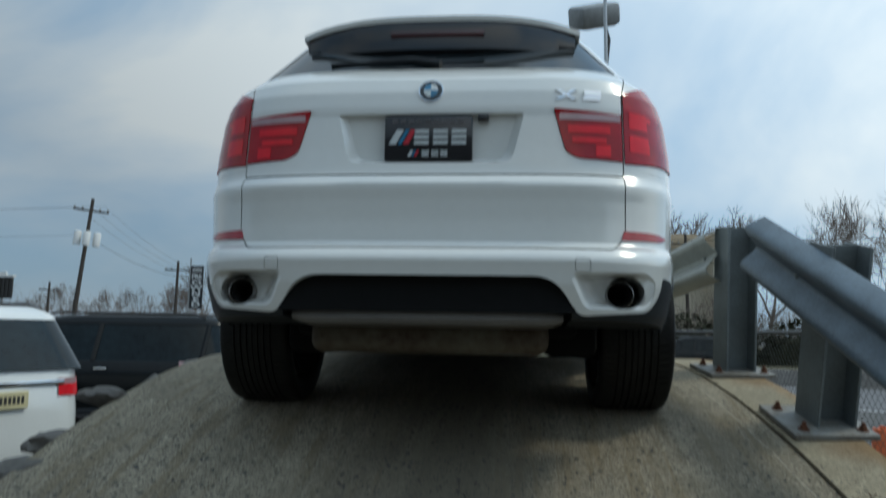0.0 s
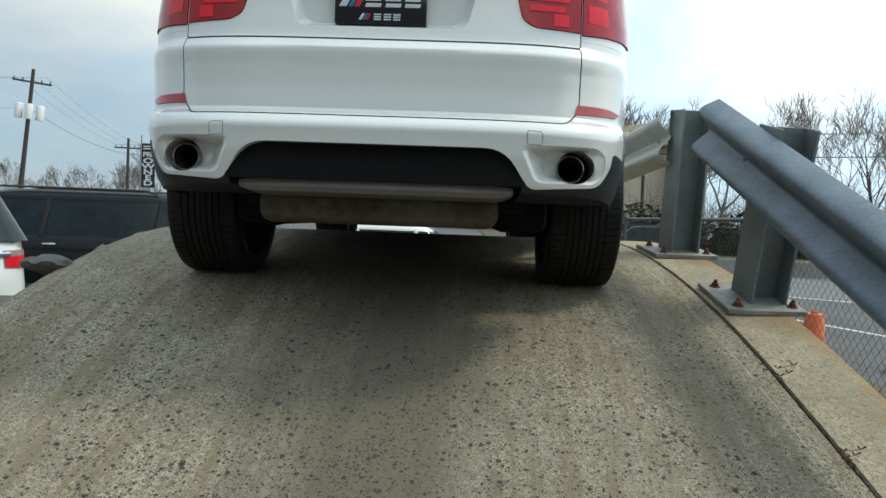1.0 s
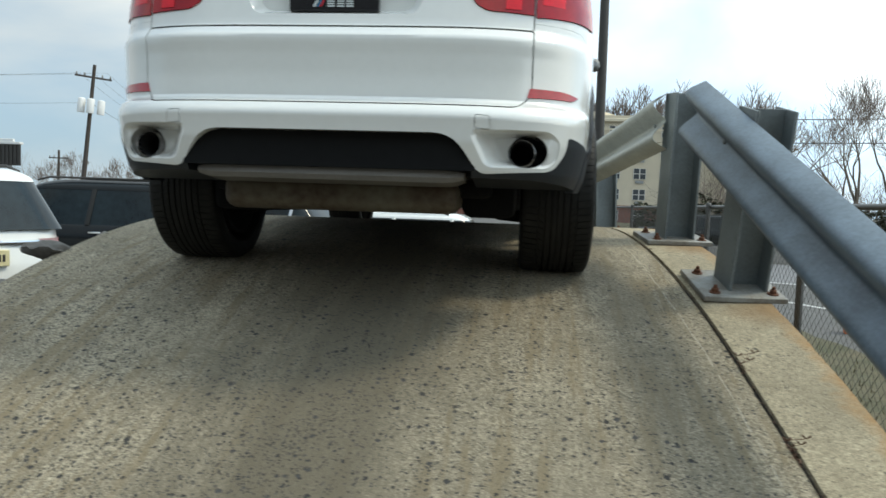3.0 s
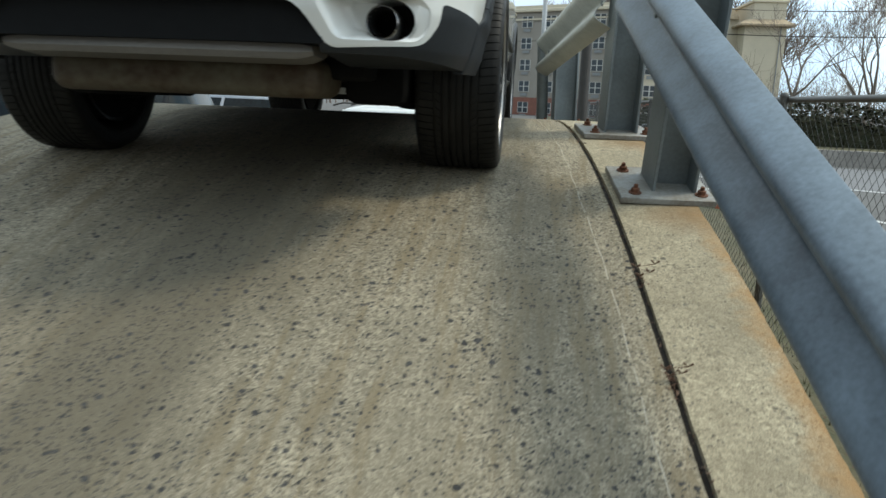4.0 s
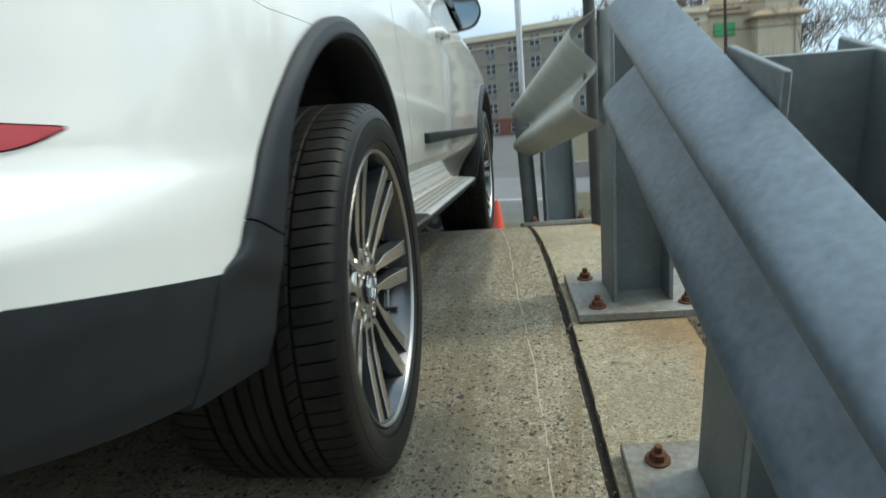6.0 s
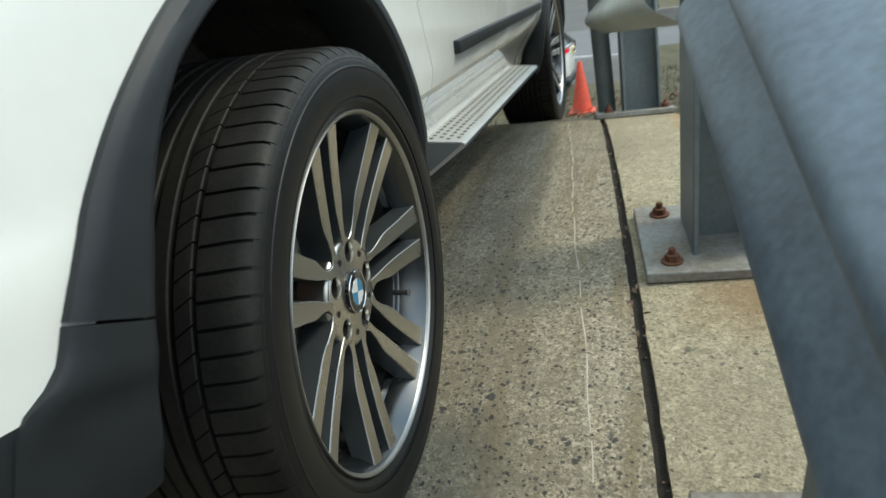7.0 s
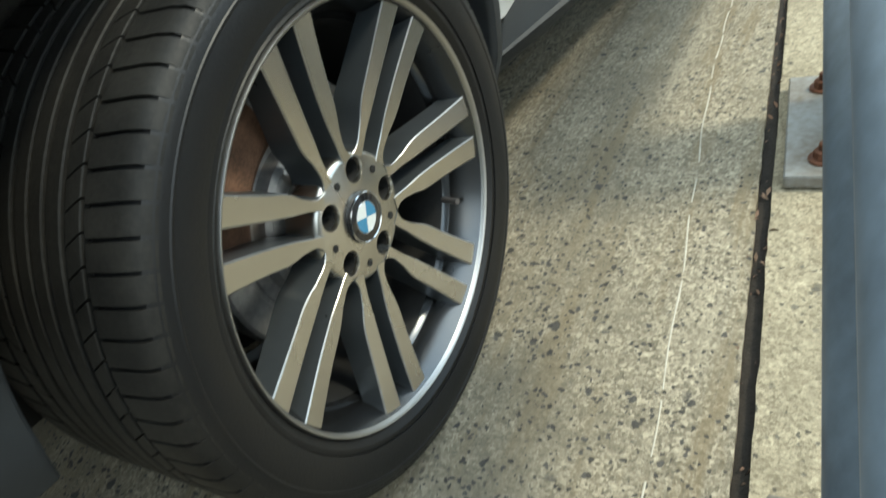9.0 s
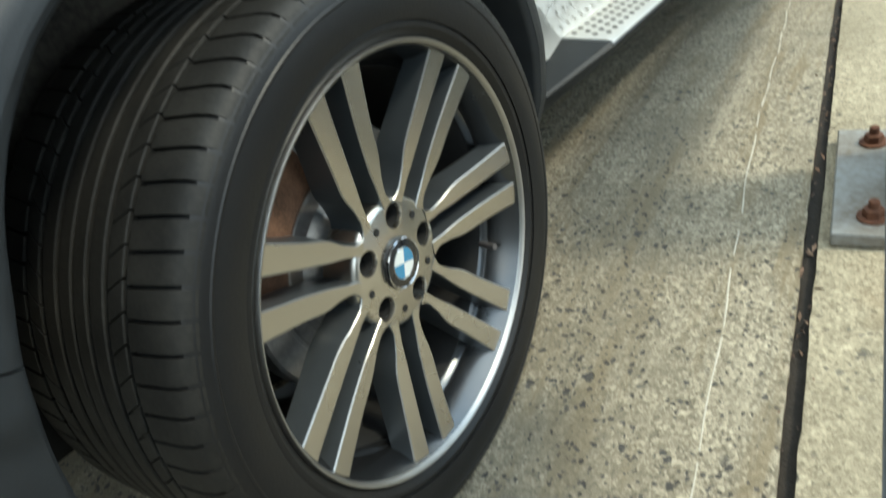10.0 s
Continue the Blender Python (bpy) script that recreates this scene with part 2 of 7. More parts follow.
    if stain_shade:
        # narrow runs of dirt and bare patches down the slope
        runs = tex("ShaderNodeTexNoise", 17.0, 5.0, 0.7, (1.0, 0.10, 0.10))
        col = mix(ramp(runs.outputs["Fac"], 0.50, 0.62, (0, 0, 0), (0.72, 0.72, 0.72)), col, (base[0] * 0.46, base[1] * 0.42, base[2] * 0.36))
        col = mix(ramp(runs.outputs["Fac"], 0.30, 0.42, (0.30, 0.30, 0.30), (0, 0, 0)), col, pale)
        # a dark drip stain along the middle of the ramp, deepened with painted car shade
        so = n.new("ShaderNodeSeparateXYZ")
        l.new(co.outputs["Object"], so.inputs[0])
        off = n.new("ShaderNodeMath")
        off.operation = "ADD"
        off.inputs[1].default_value = -0.04
        l.new(so.outputs["X"], off.inputs[0])
        ab = n.new("ShaderNodeMath")
        ab.operation = "ABSOLUTE"
        l.new(off.outputs[0], ab.inputs[0])
        on = tex("ShaderNodeTexNoise", 3.2, 6.0, 0.68, (1.6, 0.35, 0.35))
        ou = n.new("ShaderNodeMath")
        ou.operation = "MULTIPLY_ADD"
        l.new(on.outputs["Fac"], ou.inputs[0])
        ou.inputs[1].default_value = 0.9
        l.new(ab.outputs[0], ou.inputs[2])
        om = n.new("ShaderNodeMapRange")
        om.inputs["From Min"].default_value, om.inputs["From Max"].default_value = 0.55, 1.00
        om.inputs["To Min"].default_value, om.inputs["To Max"].default_value = 0.88, 0.0
        l.new(ou.outputs[0], om.inputs["Value"])
        col = mix(om.outputs["Result"], col, tuple(c * 0.30 for c in base))
        # a mottled darker band beside the scratched line
        ly = n.new("ShaderNodeMath")
        ly.operation = "MULTIPLY_ADD"
        l.new(so.outputs["Y"], ly.inputs[0])
        ly.inputs[1].default_value = 0.10
        l.new(so.outputs["X"], ly.inputs[2])
        lo_ = n.new("ShaderNodeMath")
        lo_.operation = "SUBTRACT"
        l.new(ly.outputs[0], lo_.inputs[0])
        lo_.inputs[1].default_value = 1.06
        la = n.new("ShaderNodeMath")
        la.operation = "ABSOLUTE"
        l.new(lo_.outputs[0], la.inputs[0])
        gn = tex("ShaderNodeTexNoise", 9.0, 8.0, 0.75)
        gu = n.new("ShaderNodeMath")
        gu.operation = "MULTIPLY_ADD"
        l.new(gn.outputs["Fac"], gu.inputs[0])
        gu.inputs[1].default_value = 0.75
        l.new(la.outputs[0], gu.inputs[2])
        gm = n.new("ShaderNodeMapRange")
        gm.inputs["From Min"].default_value, gm.inputs["From Max"].default_value = 0.32, 0.60
        gm.inputs["To Min"].default_value, gm.inputs["To Max"].default_value = 0.50, 0.0
        l.new(gu.outputs[0], gm.inputs["Value"])
        col = mix(gm.outputs["Result"], col, tuple(c * 0.33 for c in base))
    worn = tex("ShaderNodeTexNoise", 3.2, 5.0, 0.6, (1.0, 0.6, 1.0))
    spots = []
    for scale, rare, reach in ((36.0, 0.66 + rarer, 0.29), (64.0, 0.61 + rarer, 0.30), (105.0, 0.55 + rarer, 0.38)):
        stone, pick = cells(scale)
        thr = n.new("ShaderNodeMath")
        thr.operation = "MULTIPLY_ADD"
        l.new(pick.outputs["Blue"], thr.inputs[0])
        thr.inputs[1].default_value, thr.inputs[2].default_value = reach, 0.10 + pits
        lt = n.new("ShaderNodeMath")
        lt.operation = "SUBTRACT"
        l.new(thr.outputs[0], lt.inputs[0])
        l.new(stone.outputs["Distance"], lt.inputs[1])
        spot = ramp(lt.outputs[0], 0.0, 0.05)
        few = n.new("ShaderNodeMath")
        few.operation = "MULTIPLY_ADD"
        l.new(worn.outputs["Fac"], few.inputs[0])
        few.inputs[1].default_value = 1.9
        few.inputs[2].default_value = -0.95
        lot = n.new("ShaderNodeMath")
        lot.operation = "ADD"
        l.new(few.outputs[0], lot.inputs[0])
        l.new(pick.outputs["Red"], lot.inputs[1])
        if stain_shade and scale < 70:
            # the large stones are worn away in the wheel track and towards the crest
            wx = n.new("ShaderNodeMapRange")
            wx.inputs["From Min"].default_value, wx.inputs["From Max"].default_value = 0.86, 1.12
            wx.inputs["To Min"].default_value, wx.inputs["To Max"].default_value = 0.03, -0.24
            l.new(so.outputs["X"], wx.inputs["Value"])
            wy = n.new("ShaderNodeMapRange")
            wy.inputs["From Min"].default_value, wy.inputs["From Max"].default_value = -0.9, 0.1
            wy.inputs["To Max"].default_value = -0.09
            l.new(so.outputs["Y"], wy.inputs["Value"])
            wxy = n.new("ShaderNodeMath")
            wxy.operation = "ADD"
            l.new(wx.outputs["Result"], wxy.inputs[0])
            l.new(wy.outputs["Result"], wxy.inputs[1])
            less = n.new("ShaderNodeMath")
            less.operation = "ADD"
            l.new(lot.outputs[0], less.inputs[0])
            l.new(wxy.outputs[0], less.inputs[1])
            lot = less
        sel = ramp(lot.outputs[0], rare, rare + 0.06)
        bt_ = n.new("ShaderNodeMath")
        bt_.operation = "MULTIPLY"
        l.new(spot, bt_.inputs[0])
        l.new(sel, bt_.inputs[1])
        if stain_shade:
            # dust lies over the stones near the crest
            dust = n.new("ShaderNodeMapRange")
            dust.inputs["From Min"].default_value, dust.inputs["From Max"].default_value = -0.7, 0.0
            dust.inputs["To Min"].default_value, dust.inputs["To Max"].default_value = 1.0, 0.88
            l.new(so.outputs["Y"], dust.inputs["Value"])
            faint = n.new("ShaderNodeMath")
            faint.operation = "MULTIPLY"
            l.new(bt_.outputs[0], faint.inputs[0])
            l.new(dust.outputs["Result"], faint.inputs[1])
            bt_ = faint
        grain = mix(pick.outputs["Green"], dark, tuple(c * 1.9 for c in dark))
        col = mix(bt_.outputs[0], col, grain)
        spots.append(bt_)
    both = spots[0]
    for other in spots[1:]:
        up = n.new("ShaderNodeMath")
        up.operation = "MAXIMUM"
        l.new(both.outputs[0], up.inputs[0])
        l.new(other.outputs[0], up.inputs[1])
        both = up
    if rust:
        # rust runs along the outer edge of the strip
        sx = n.new("ShaderNodeSeparateXYZ")
        l.new(co.outputs["Object"], sx.inputs[0])
        ln = n.new("ShaderNodeMath")
        ln.operation = "MULTIPLY_ADD"
        l.new(sx.outputs["Y"], ln.inputs[0])
        ln.inputs[1].default_value = 0.085
        l.new(sx.outputs["X"], ln.inputs[2])
        rn = tex("ShaderNodeTexNoise", 7.0, 6.0, 0.7)
        ra = n.new("ShaderNodeMath")
        ra.operation = "MULTIPLY_ADD"
        l.new(rn.outputs["Fac"], ra.inputs[0])
        ra.inputs[1].default_value = 0.22
        l.new(ln.outputs[0], ra.inputs[2])
        mr = n.new("ShaderNodeMapRange")
        mr.inputs["From Min"].default_value, mr.inputs["From Max"].default_value = 1.735, 1.83
        mr.inputs["To Max"].default_value = 0.80
        l.new(ra.outputs[0], mr.inputs["Value"])
        col = mix(mr.outputs["Result"], col, (0.36, 0.20, 0.075))
        # rust washed out from under the two base plates
        for spot_at in ((1.66, -0.40, -0.10), (1.58, 0.50, 0.10)):
            ds = n.new("ShaderNodeVectorMath")
            ds.operation = "DISTANCE"
            l.new(co.outputs["Object"], ds.inputs[0])
            ds.inputs[1].default_value = spot_at
            dn = n.new("ShaderNodeMath")
            dn.operation = "MULTIPLY_ADD"
            l.new(rn.outputs["Fac"], dn.inputs[0])
            dn.inputs[1].default_value = 0.22
            l.new(ds.outputs["Value"], dn.inputs[2])
            dm = n.new("ShaderNodeMapRange")
            dm.inputs["From Min"].default_value, dm.inputs["From Max"].default_value = 0.12, 0.29
            dm.inputs["To Min"].default_value, dm.inputs["To Max"].default_value = 0.75, 0.0
            l.new(dn.outputs[0], dm.inputs["Value"])
            col = mix(dm.outputs["Result"], col, (0.22, 0.135, 0.065))
    l.new(col, b.inputs["Base Color"])
    hgt = n.new("ShaderNodeMath")
    hgt.operation = "MULTIPLY_ADD"
    l.new(both.outputs[0], hgt.inputs[0])
    hgt.inputs[1].default_value = -0.5
    l.new(fine.outputs["Fac"], hgt.inputs[2])
    bp = n.new("ShaderNodeBump")
    bp.inputs["Distance"].default_value, bp.inputs["Strength"].default_value = 0.004, 0.8
    l.new(hgt.outputs[0], bp.inputs["Height"])
    l.new(bp.outputs["Normal"], b.inputs["Normal"])
    return m


M_RAMP = concrete("ramp_concrete", (0.432, 0.374, 0.268), (0.038, 0.037, 0.035), (0.54, 0.472, 0.348), (1.0, 0.18, 0.18), 0.0, stain_shade=True, grain_amount=0.88, rarer=-0.09)
M_STRIP = concrete("strip_concrete", (0.48, 0.410, 0.280), (0.10, 0.09, 0.07), (0.565, 0.490, 0.345), (1.0, 0.3, 0.3), -0.03, True, grain_amount=0.42, rarer=0.19)


# ---------------------------------------------------------------- mesh helpers
def link(name, mesh, material, parent=None, smooth=None):
    ob = new(name, mesh)
    if material is not None and not mesh.materials:
        mesh.materials.append(material)
    if smooth is not None:
        for p in mesh.polygons:
            p.use_smooth = True
        mesh.set_sharp_from_angle(angle=radians(smooth))
    if parent is not None:
        ob.parent = parent
    return ob


def part(name, bm, material, parent=None, label="", smooth=35):
    me = bpy.data.meshes.new(name)
    bmesh.ops.recalc_face_normals(bm, faces=bm.faces)
    bm.to_mesh(me)
    bm.free()
    ob = link(name, me, material, parent, smooth)
    if label:
        tagged(ob, label)
    return ob


def thing(name, label, category, group="", kind="", at=(0, 0, 0)):
    ob = new(name)
    ob.location = at
    ob.empty_display_size = 0.1
    return tagged(ob, label, category, group, kind)


def box(bm, x0, x1, y0, y1, z0, z1, m=None, bevel=0.0, seg=2):
    vs = [bm.verts.new((x, y, z)) for x in (x0, x1) for y in (y0, y1) for z in (z0, z1)]
    fs = [bm.faces.new([vs[i] for i in q]) for q in ((0, 1, 3, 2), (4, 6, 7, 5), (0, 4, 5, 1), (2, 3, 7, 6), (0, 2, 6, 4), (1, 5, 7, 3))]
    if bevel:
        es = list({e for f_ in fs for e in f_.edges})
        bmesh.ops.recalc_face_normals(bm, faces=fs)
        r = bmesh.ops.bevel(bm, geom=es, offset=bevel, segments=seg, affect="EDGES", profile=0.5)
        vs = list({v for f_ in r["faces"] for v in f_.verts} | {v for v in vs if v.is_valid})
    if m is not None:
        bmesh.ops.transform(bm, matrix=m, verts=[v for v in vs if v.is_valid])
    return vs


def tube(bm, pts, radii, sides=8, cap=True):
    """A round tube along points; radii one number or one a point."""
    if not hasattr(radii, "__len__"):
        radii = [radii] * len(pts)
    rings, prev = [], None
    for i, p in enumerate(pts):
        p = Vector(p)
        d = (Vector(pts[min(i + 1, len(pts) - 1)]) - Vector(pts[max(i - 1, 0)])).normalized()
        u = prev if prev is not None else (Vector((0, 0, 1)) if abs(d.z) < 0.9 else Vector((1, 0, 0)))
        u = (u - d * u.dot(d)).normalized()
        prev = u
        v = d.cross(u)
        rings.append([bm.verts.new(p + (u * math.cos(2 * math.pi * k / sides) + v * math.sin(2 * math.pi * k / sides)) * radii[i]) for k in range(sides)])
    for a, b in zip(rings, rings[1:]):
        for k in range(sides):
            bm.faces.new((a[k], a[(k + 1) % sides], b[(k + 1) % sides], b[k]))
    if cap:
        bm.faces.new(rings[0][::-1])
        bm.faces.new(rings[-1])


def lathe(bm, profile, sides=64, axis="X", center=(0, 0, 0), closed=False):
    """Turns a profile of (along, radius) round an axis through center."""
    rings = []
    for a, r in profile:
        ring = []
        for k in range(sides):
            t = 2 * math.pi * k / sides
            c, s = math.cos(t) * r, math.sin(t) * r
            p = {"X": (a, c, s), "Y": (c, a, s), "Z": (c, s, a)}[axis]
            ring.append(bm.verts.new(Vector(p) + Vector(center)))
        rings.append(ring)
    pairs = list(zip(rings, rings[1:]))
    if closed:
        pairs.append((rings[-1], rings[0]))
    for a, b in pairs:
        for k in range(sides):
            bm.faces.new((a[k], a[(k + 1) % sides], b[(k + 1) % sides], b[k]))
    return rings


def prism(outline, a0, a1, axis="Y"):
    """A solid prism: an outline of 2D points drawn along an axis from a0 to a1."""
    bm = bmesh.new()
    def place(u, v, a):
        return {"Y": (u, a, v), "X": (a, u, v), "Z": (u, v, a)}[axis]
    lo = [bm.verts.new(place(u, v, a0)) for u, v in outline]
    hi = [bm.verts.new(place(u, v, a1)) for u, v in outline]
    n = len(outline)
    for i in range(n):
        bm.faces.new((lo[i], lo[(i + 1) % n], hi[(i + 1) % n], hi[i]))
    bm.faces.new(lo[::-1])
    bm.faces.new(hi)
    bmesh.ops.recalc_face_normals(bm, faces=bm.faces)
    return bm


def rounded(points, radius, steps=5):
    """The polygon with its corners rounded."""
    out, n = [], len(points)
    for i in range(n):
        p, a, b = Vector(points[i]), Vector(points[i - 1]), Vector(points[(i + 1) % n])
        r = radius[i] if hasattr(radius, "__len__") else radius
        if r < 1e-6:
            out.append(tuple(p))
            continue
        da, db = (a - p), (b - p)
        r = min(r, da.length * 0.45, db.length * 0.45)
        s, e = p + da.normalized() * r, p + db.normalized() * r
        for k in range(steps + 1):
            t = k / steps
            out.append(tuple(s * (1 - t) ** 2 + p * 2 * t * (1 - t) + e * t ** 2))
    return out


def as_mesh(bm, name="solid"):
    me = bpy.data.meshes.new(name)
    bm.to_mesh(me)
    bm.free()
    return me


def boolean(mesh_a, mesh_b, op="DIFFERENCE"):
    """A new mesh: the first solid with the second cut away, kept in common or joined."""
    a, b = new("solid_a", mesh_a), new("solid_b", mesh_b)
    md = a.modifiers.new("cut", "BOOLEAN")
    md.operation, md.object, md.solver = op, b, "EXACT"
    bpy.context.view_layer.update()
    dg = bpy.context.evaluated_depsgraph_get()
    out = bpy.data.meshes.new_from_object(a.evaluated_get(dg))
    bpy.data.objects.remove(a)
    bpy.data.objects.remove(b)
    return out


# ---------------------------------------------------------------- the ground and the ramp
LOT = -1.36


def hump(y):
    d = abs(y - 1.5)
    if d < 2.4:
        return 0.17 - 0.0756 * d * d
    return max(-0.2655 - 0.363 * (d - 2.4), LOT - 0.05)


def joint_x(y):
    return 1.382 - 0.085 * y


def edge_x(y):
    return joint_x(y) + 0.315


def slab(name, material, xl, xr, y0, y1, thick, label, step=0.02):
    """A strip of ground that follows the hump, from one edge line to the other."""
    bm = bmesh.new()
    n = int((y1 - y0) / step)
    rows = []
    cols = 8
    for i in range(n + 1):
        y = y0 + (y1 - y0) * i / n
        a, b = xl(y), xr(y)
        m = cols
        rows.append([[bm.verts.new((a + (b - a) * j / m, y, hump(y) + dz)) for j in range(m + 1)] for dz in (0.0, -thick)])
    for (t0, b0), (t1, b1) in zip(rows, rows[1:]):
        k = min(len(t0), len(t1)) - 1
        for j in range(k):
            bm.faces.new((t0[j], t0[j + 1], t1[j + 1], t1[j]))
            bm.faces.new((b0[j], b1[j], b1[j + 1], b0[j + 1]))
        for j in (0, k):
            bm.faces.new((t0[j], t1[j], b1[j], b0[j]))
    for t, b in (rows[0], rows[-1]):
        for j in range(len(t) - 1):
            bm.faces.new((t[j], t[j + 1], b[j + 1], b[j]))
    ob = part(name, bm, material, None, "", 40)
    return tagged(ob, label, "ramp", kind="structure")


GAP = 0.011


def ragged(y, seed):
    return 0.0025 * noise.noise((y * 6, seed, 0)) + 0.002 * noise.noise((y * 23, seed, 5)) + 0.0015 * noise.noise((y * 60, seed, 9))


slab("ramp", M_RAMP, lambda y: -1.62, lambda y: joint_x(y) - GAP + ragged(y, 1), -4.6, 4.6, 1.6, "humped ramp of worn exposed-aggregate concrete with dark marks")
slab("ramp_kerb", M_STRIP, lambda y: joint_x(y) + GAP + ragged(y, 2), lambda y: edge_x(y) + 1.2 * ragged(y, 3), -4.6, 4.6, 1.6, "pale concrete kerb strip beside the ramp, rust-stained edge")
slab("ramp_joint", M_DIRT, lambda y: joint_x(y) - GAP - 0.012, lambda y: joint_x(y) + GAP + 0.012, -4.6, 4.6, 1.5, "open joint filled with black dirt").location.z = -0.016

M_ASPHALT = mat("old_asphalt", (0.115, 0.112, 0.108), 0.92, 0, 0.8, 0.35, bump=0.004, bump_scale=160)
M_GRASS = mat("winter_grass", (0.115, 0.095, 0.055), 0.95, 0, 2.5, 0.5, color2=(0.055, 0.058, 0.026), bump=0.03, bump_scale=40)
bm = bmesh.new()
box(bm, -700, 700, -300, 1500, LOT - 0.5, LOT)
tagged(part("ground", bm, M_ASPHALT), "wide asphalt car lot reaching to the horizon", "ground", kind="structure")


# ---------------------------------------------------------------- the white car
def table(rows):
    zs, vs = [r[0] for r in rows], [r[1] for r in rows]
    return lambda z: float(np.interp(z, zs, vs))


SQ = 4.4
W_OF = table([(0.27, 0.85), (0.33, 0.895), (0.40, 0.922), (0.50, 0.940), (0.60, 0.947), (0.75, 0.952), (0.92, 0.954), (1.02, 0.950), (1.14, 0.935), (1.22, 0.915), (1.28, 0.885), (1.33, 0.845), (1.45, 0.755), (1.55, 0.685), (1.62, 0.625), (1.67, 0.55), (1.71, 0.43), (1.735, 0.25)])
B_OF = table([(0.27, 0.90), (0.33, 0.95), (0.40, 1.0), (0.50, 1.035), (0.55, 1.043), (0.58, 1.050), (0.598, 1.043), (0.625, 1.018), (0.637, 0.985), (0.652, 0.968), (0.73, 0.9650), (0.80, 0.9700), (0.846, 0.9780), (0.860, 0.9765), (0.893, 0.946), (0.905, 0.938), (1.0, 0.922), (1.13, 0.907), (1.15, 0.910), (1.22, 0.897), (1.28, 0.867), (1.32, 0.82), (1.345, 0.785), (1.45, 0.69), (1.55, 0.60), (1.62, 0.53), (1.67, 0.43), (1.71, 0.28), (1.735, 0.1)])
F_OF = table([(0.27, 0.82), (0.40, 0.90), (0.60, 0.92), (0.80, 0.88), (0.92, 0.72), (1.0, 0.30), (1.06, -0.30), (1.12, -0.62), (1.35, -1.05), (1.60, -1.55), (1.70, -1.9), (1.735, -2.2)])
FRONT0 = 2.93
CAR_X = -0.012


def section(z, grow=0.0, n_corner=26):
    """One level of the body: rear half a superellipse round the rear axle, straight sides, rounded nose."""
    w, b = W_OF(z) + grow, B_OF(z) + grow
    nose = F_OF(z) + grow
    straight = FRONT0 + min(nose - 0.75, 0.0)
    bf = max(0.16, nose + FRONT0 - straight)
    pts = []
    for k in range(2 * n_corner + 1):
        t = -math.pi / 2 + (k / n_corner - 1) * math.pi / 2
        c, s = math.cos(t), math.sin(t)
        pts.append((w * math.copysign(abs(c) ** (2 / SQ), c), -b * abs(s) ** (2 / SQ), z))
    for k in range(1, 8):
        pts.append((w, straight * k / 8, z))
    for k in range(2 * n_corner + 1):
        t = k / (2 * n_corner) * math.pi
        c, s = math.cos(t), math.sin(t)
        pts.append((w * math.copysign(abs(c) ** (2 / 3.0), c), straight + bf * abs(s) ** (2 / 3.0), z))
    for k in range(1, 8):
        pts.append((-w, straight * (8 - k) / 8, z))
    return pts


Z_ROWS = sorted(set([0.27 + 0.02 * i for i in range(73) if 0.27 + 0.02 * i < 1.73] + [0.33, 0.40, 0.58, 0.598, 0.625, 0.637, 0.652, 0.73, 0.80, 0.846, 0.86, 0.875, 0.893, 0.905, 1.13, 1.15, 1.28, 1.32, 1.345, 1.735]))


def body_solid(grow=0.0, z0=0.0, z1=9.0):
    bm = bmesh.new()
    rows = []
    for z in [z for z in Z_ROWS if z0 <= z <= z1]:
        rows.append([bm.verts.new(p) for p in section(z, grow)])
    n = len(rows[0])
    for a, b in zip(rows, rows[1:]):
        for i in range(n):
            bm.faces.new((a[i], a[(i + 1) % n], b[(i + 1) % n], b[i]))
    bm.faces.new(rows[0][::-1])
    bm.faces.new(rows[-1])
    bmesh.ops.remove_doubles(bm, verts=bm.verts, dist=1e-5)
    bmesh.ops.recalc_face_normals(bm, faces=bm.faces)
    return as_mesh(bm)


def level(x, y, z):
    """Below nought inside the body, above it outside."""
    w, b = W_OF(z), B_OF(z)
    ax = abs(x) / w
    if y < 0:
        return ax ** SQ + (abs(y) / b) ** SQ - 1
    return ax ** SQ - 1


def body_normal(x, y, z):
    e = 0.004
    g = Vector((level(x + e, y, z) - level(x - e, y, z), level(x, y + e, z) - level(x, y - e, z), level(x, y, z + 0.008) - level(x, y, z - 0.008)))
    g.z *= 0.5
    return g.normalized() if g.length > 1e-9 else Vector((0, 0, 1))


def side_x(y, z):
    w, b = W_OF(z), B_OF(z)
    return w if y >= 0 else w * max(0.0, 1 - (abs(y) / b) ** SQ) ** (1 / SQ)


def rear_y(x, z):
    w, b = W_OF(z), B_OF(z)
    return -b * max(0.0, 1 - (abs(x) / w) ** SQ) ** (1 / SQ)


def dress(mesh, smooth=30):
    """Smooth shading that follows the true body surface, so that cuts leave no marks on it."""
    for p in mesh.polygons:
        p.use_smooth = True
    mesh.set_sharp_from_angle(angle=radians(smooth))
    cache, normals = {}, []
    base = [Vector(c.vector) for c in mesh.corner_normals]
    for p in mesh.polygons:
        for li in p.loop_indices:
            v = mesh.loops[li].vertex_index
            co = mesh.vertices[v].co
            if co.y > 2.0 or co.z > 1.7:
                normals.append(base[li])
                continue
            if v not in cache:
                cache[v] = (body_normal(*co), abs(level(*co)))
            nv, off = cache[v]
            normals.append(nv if p.normal.dot(nv) > 0.93 and off < 0.12 else base[li])
    mesh.normals_split_custom_set(normals)
    return mesh


def mirrored(outline):
    return [(-u, v) for u, v in outline][::-1]


car = thing("car", "white luxury off-road estate car with grey wheels parked on the ramp", "car", at=(CAR_X, 0, 0))
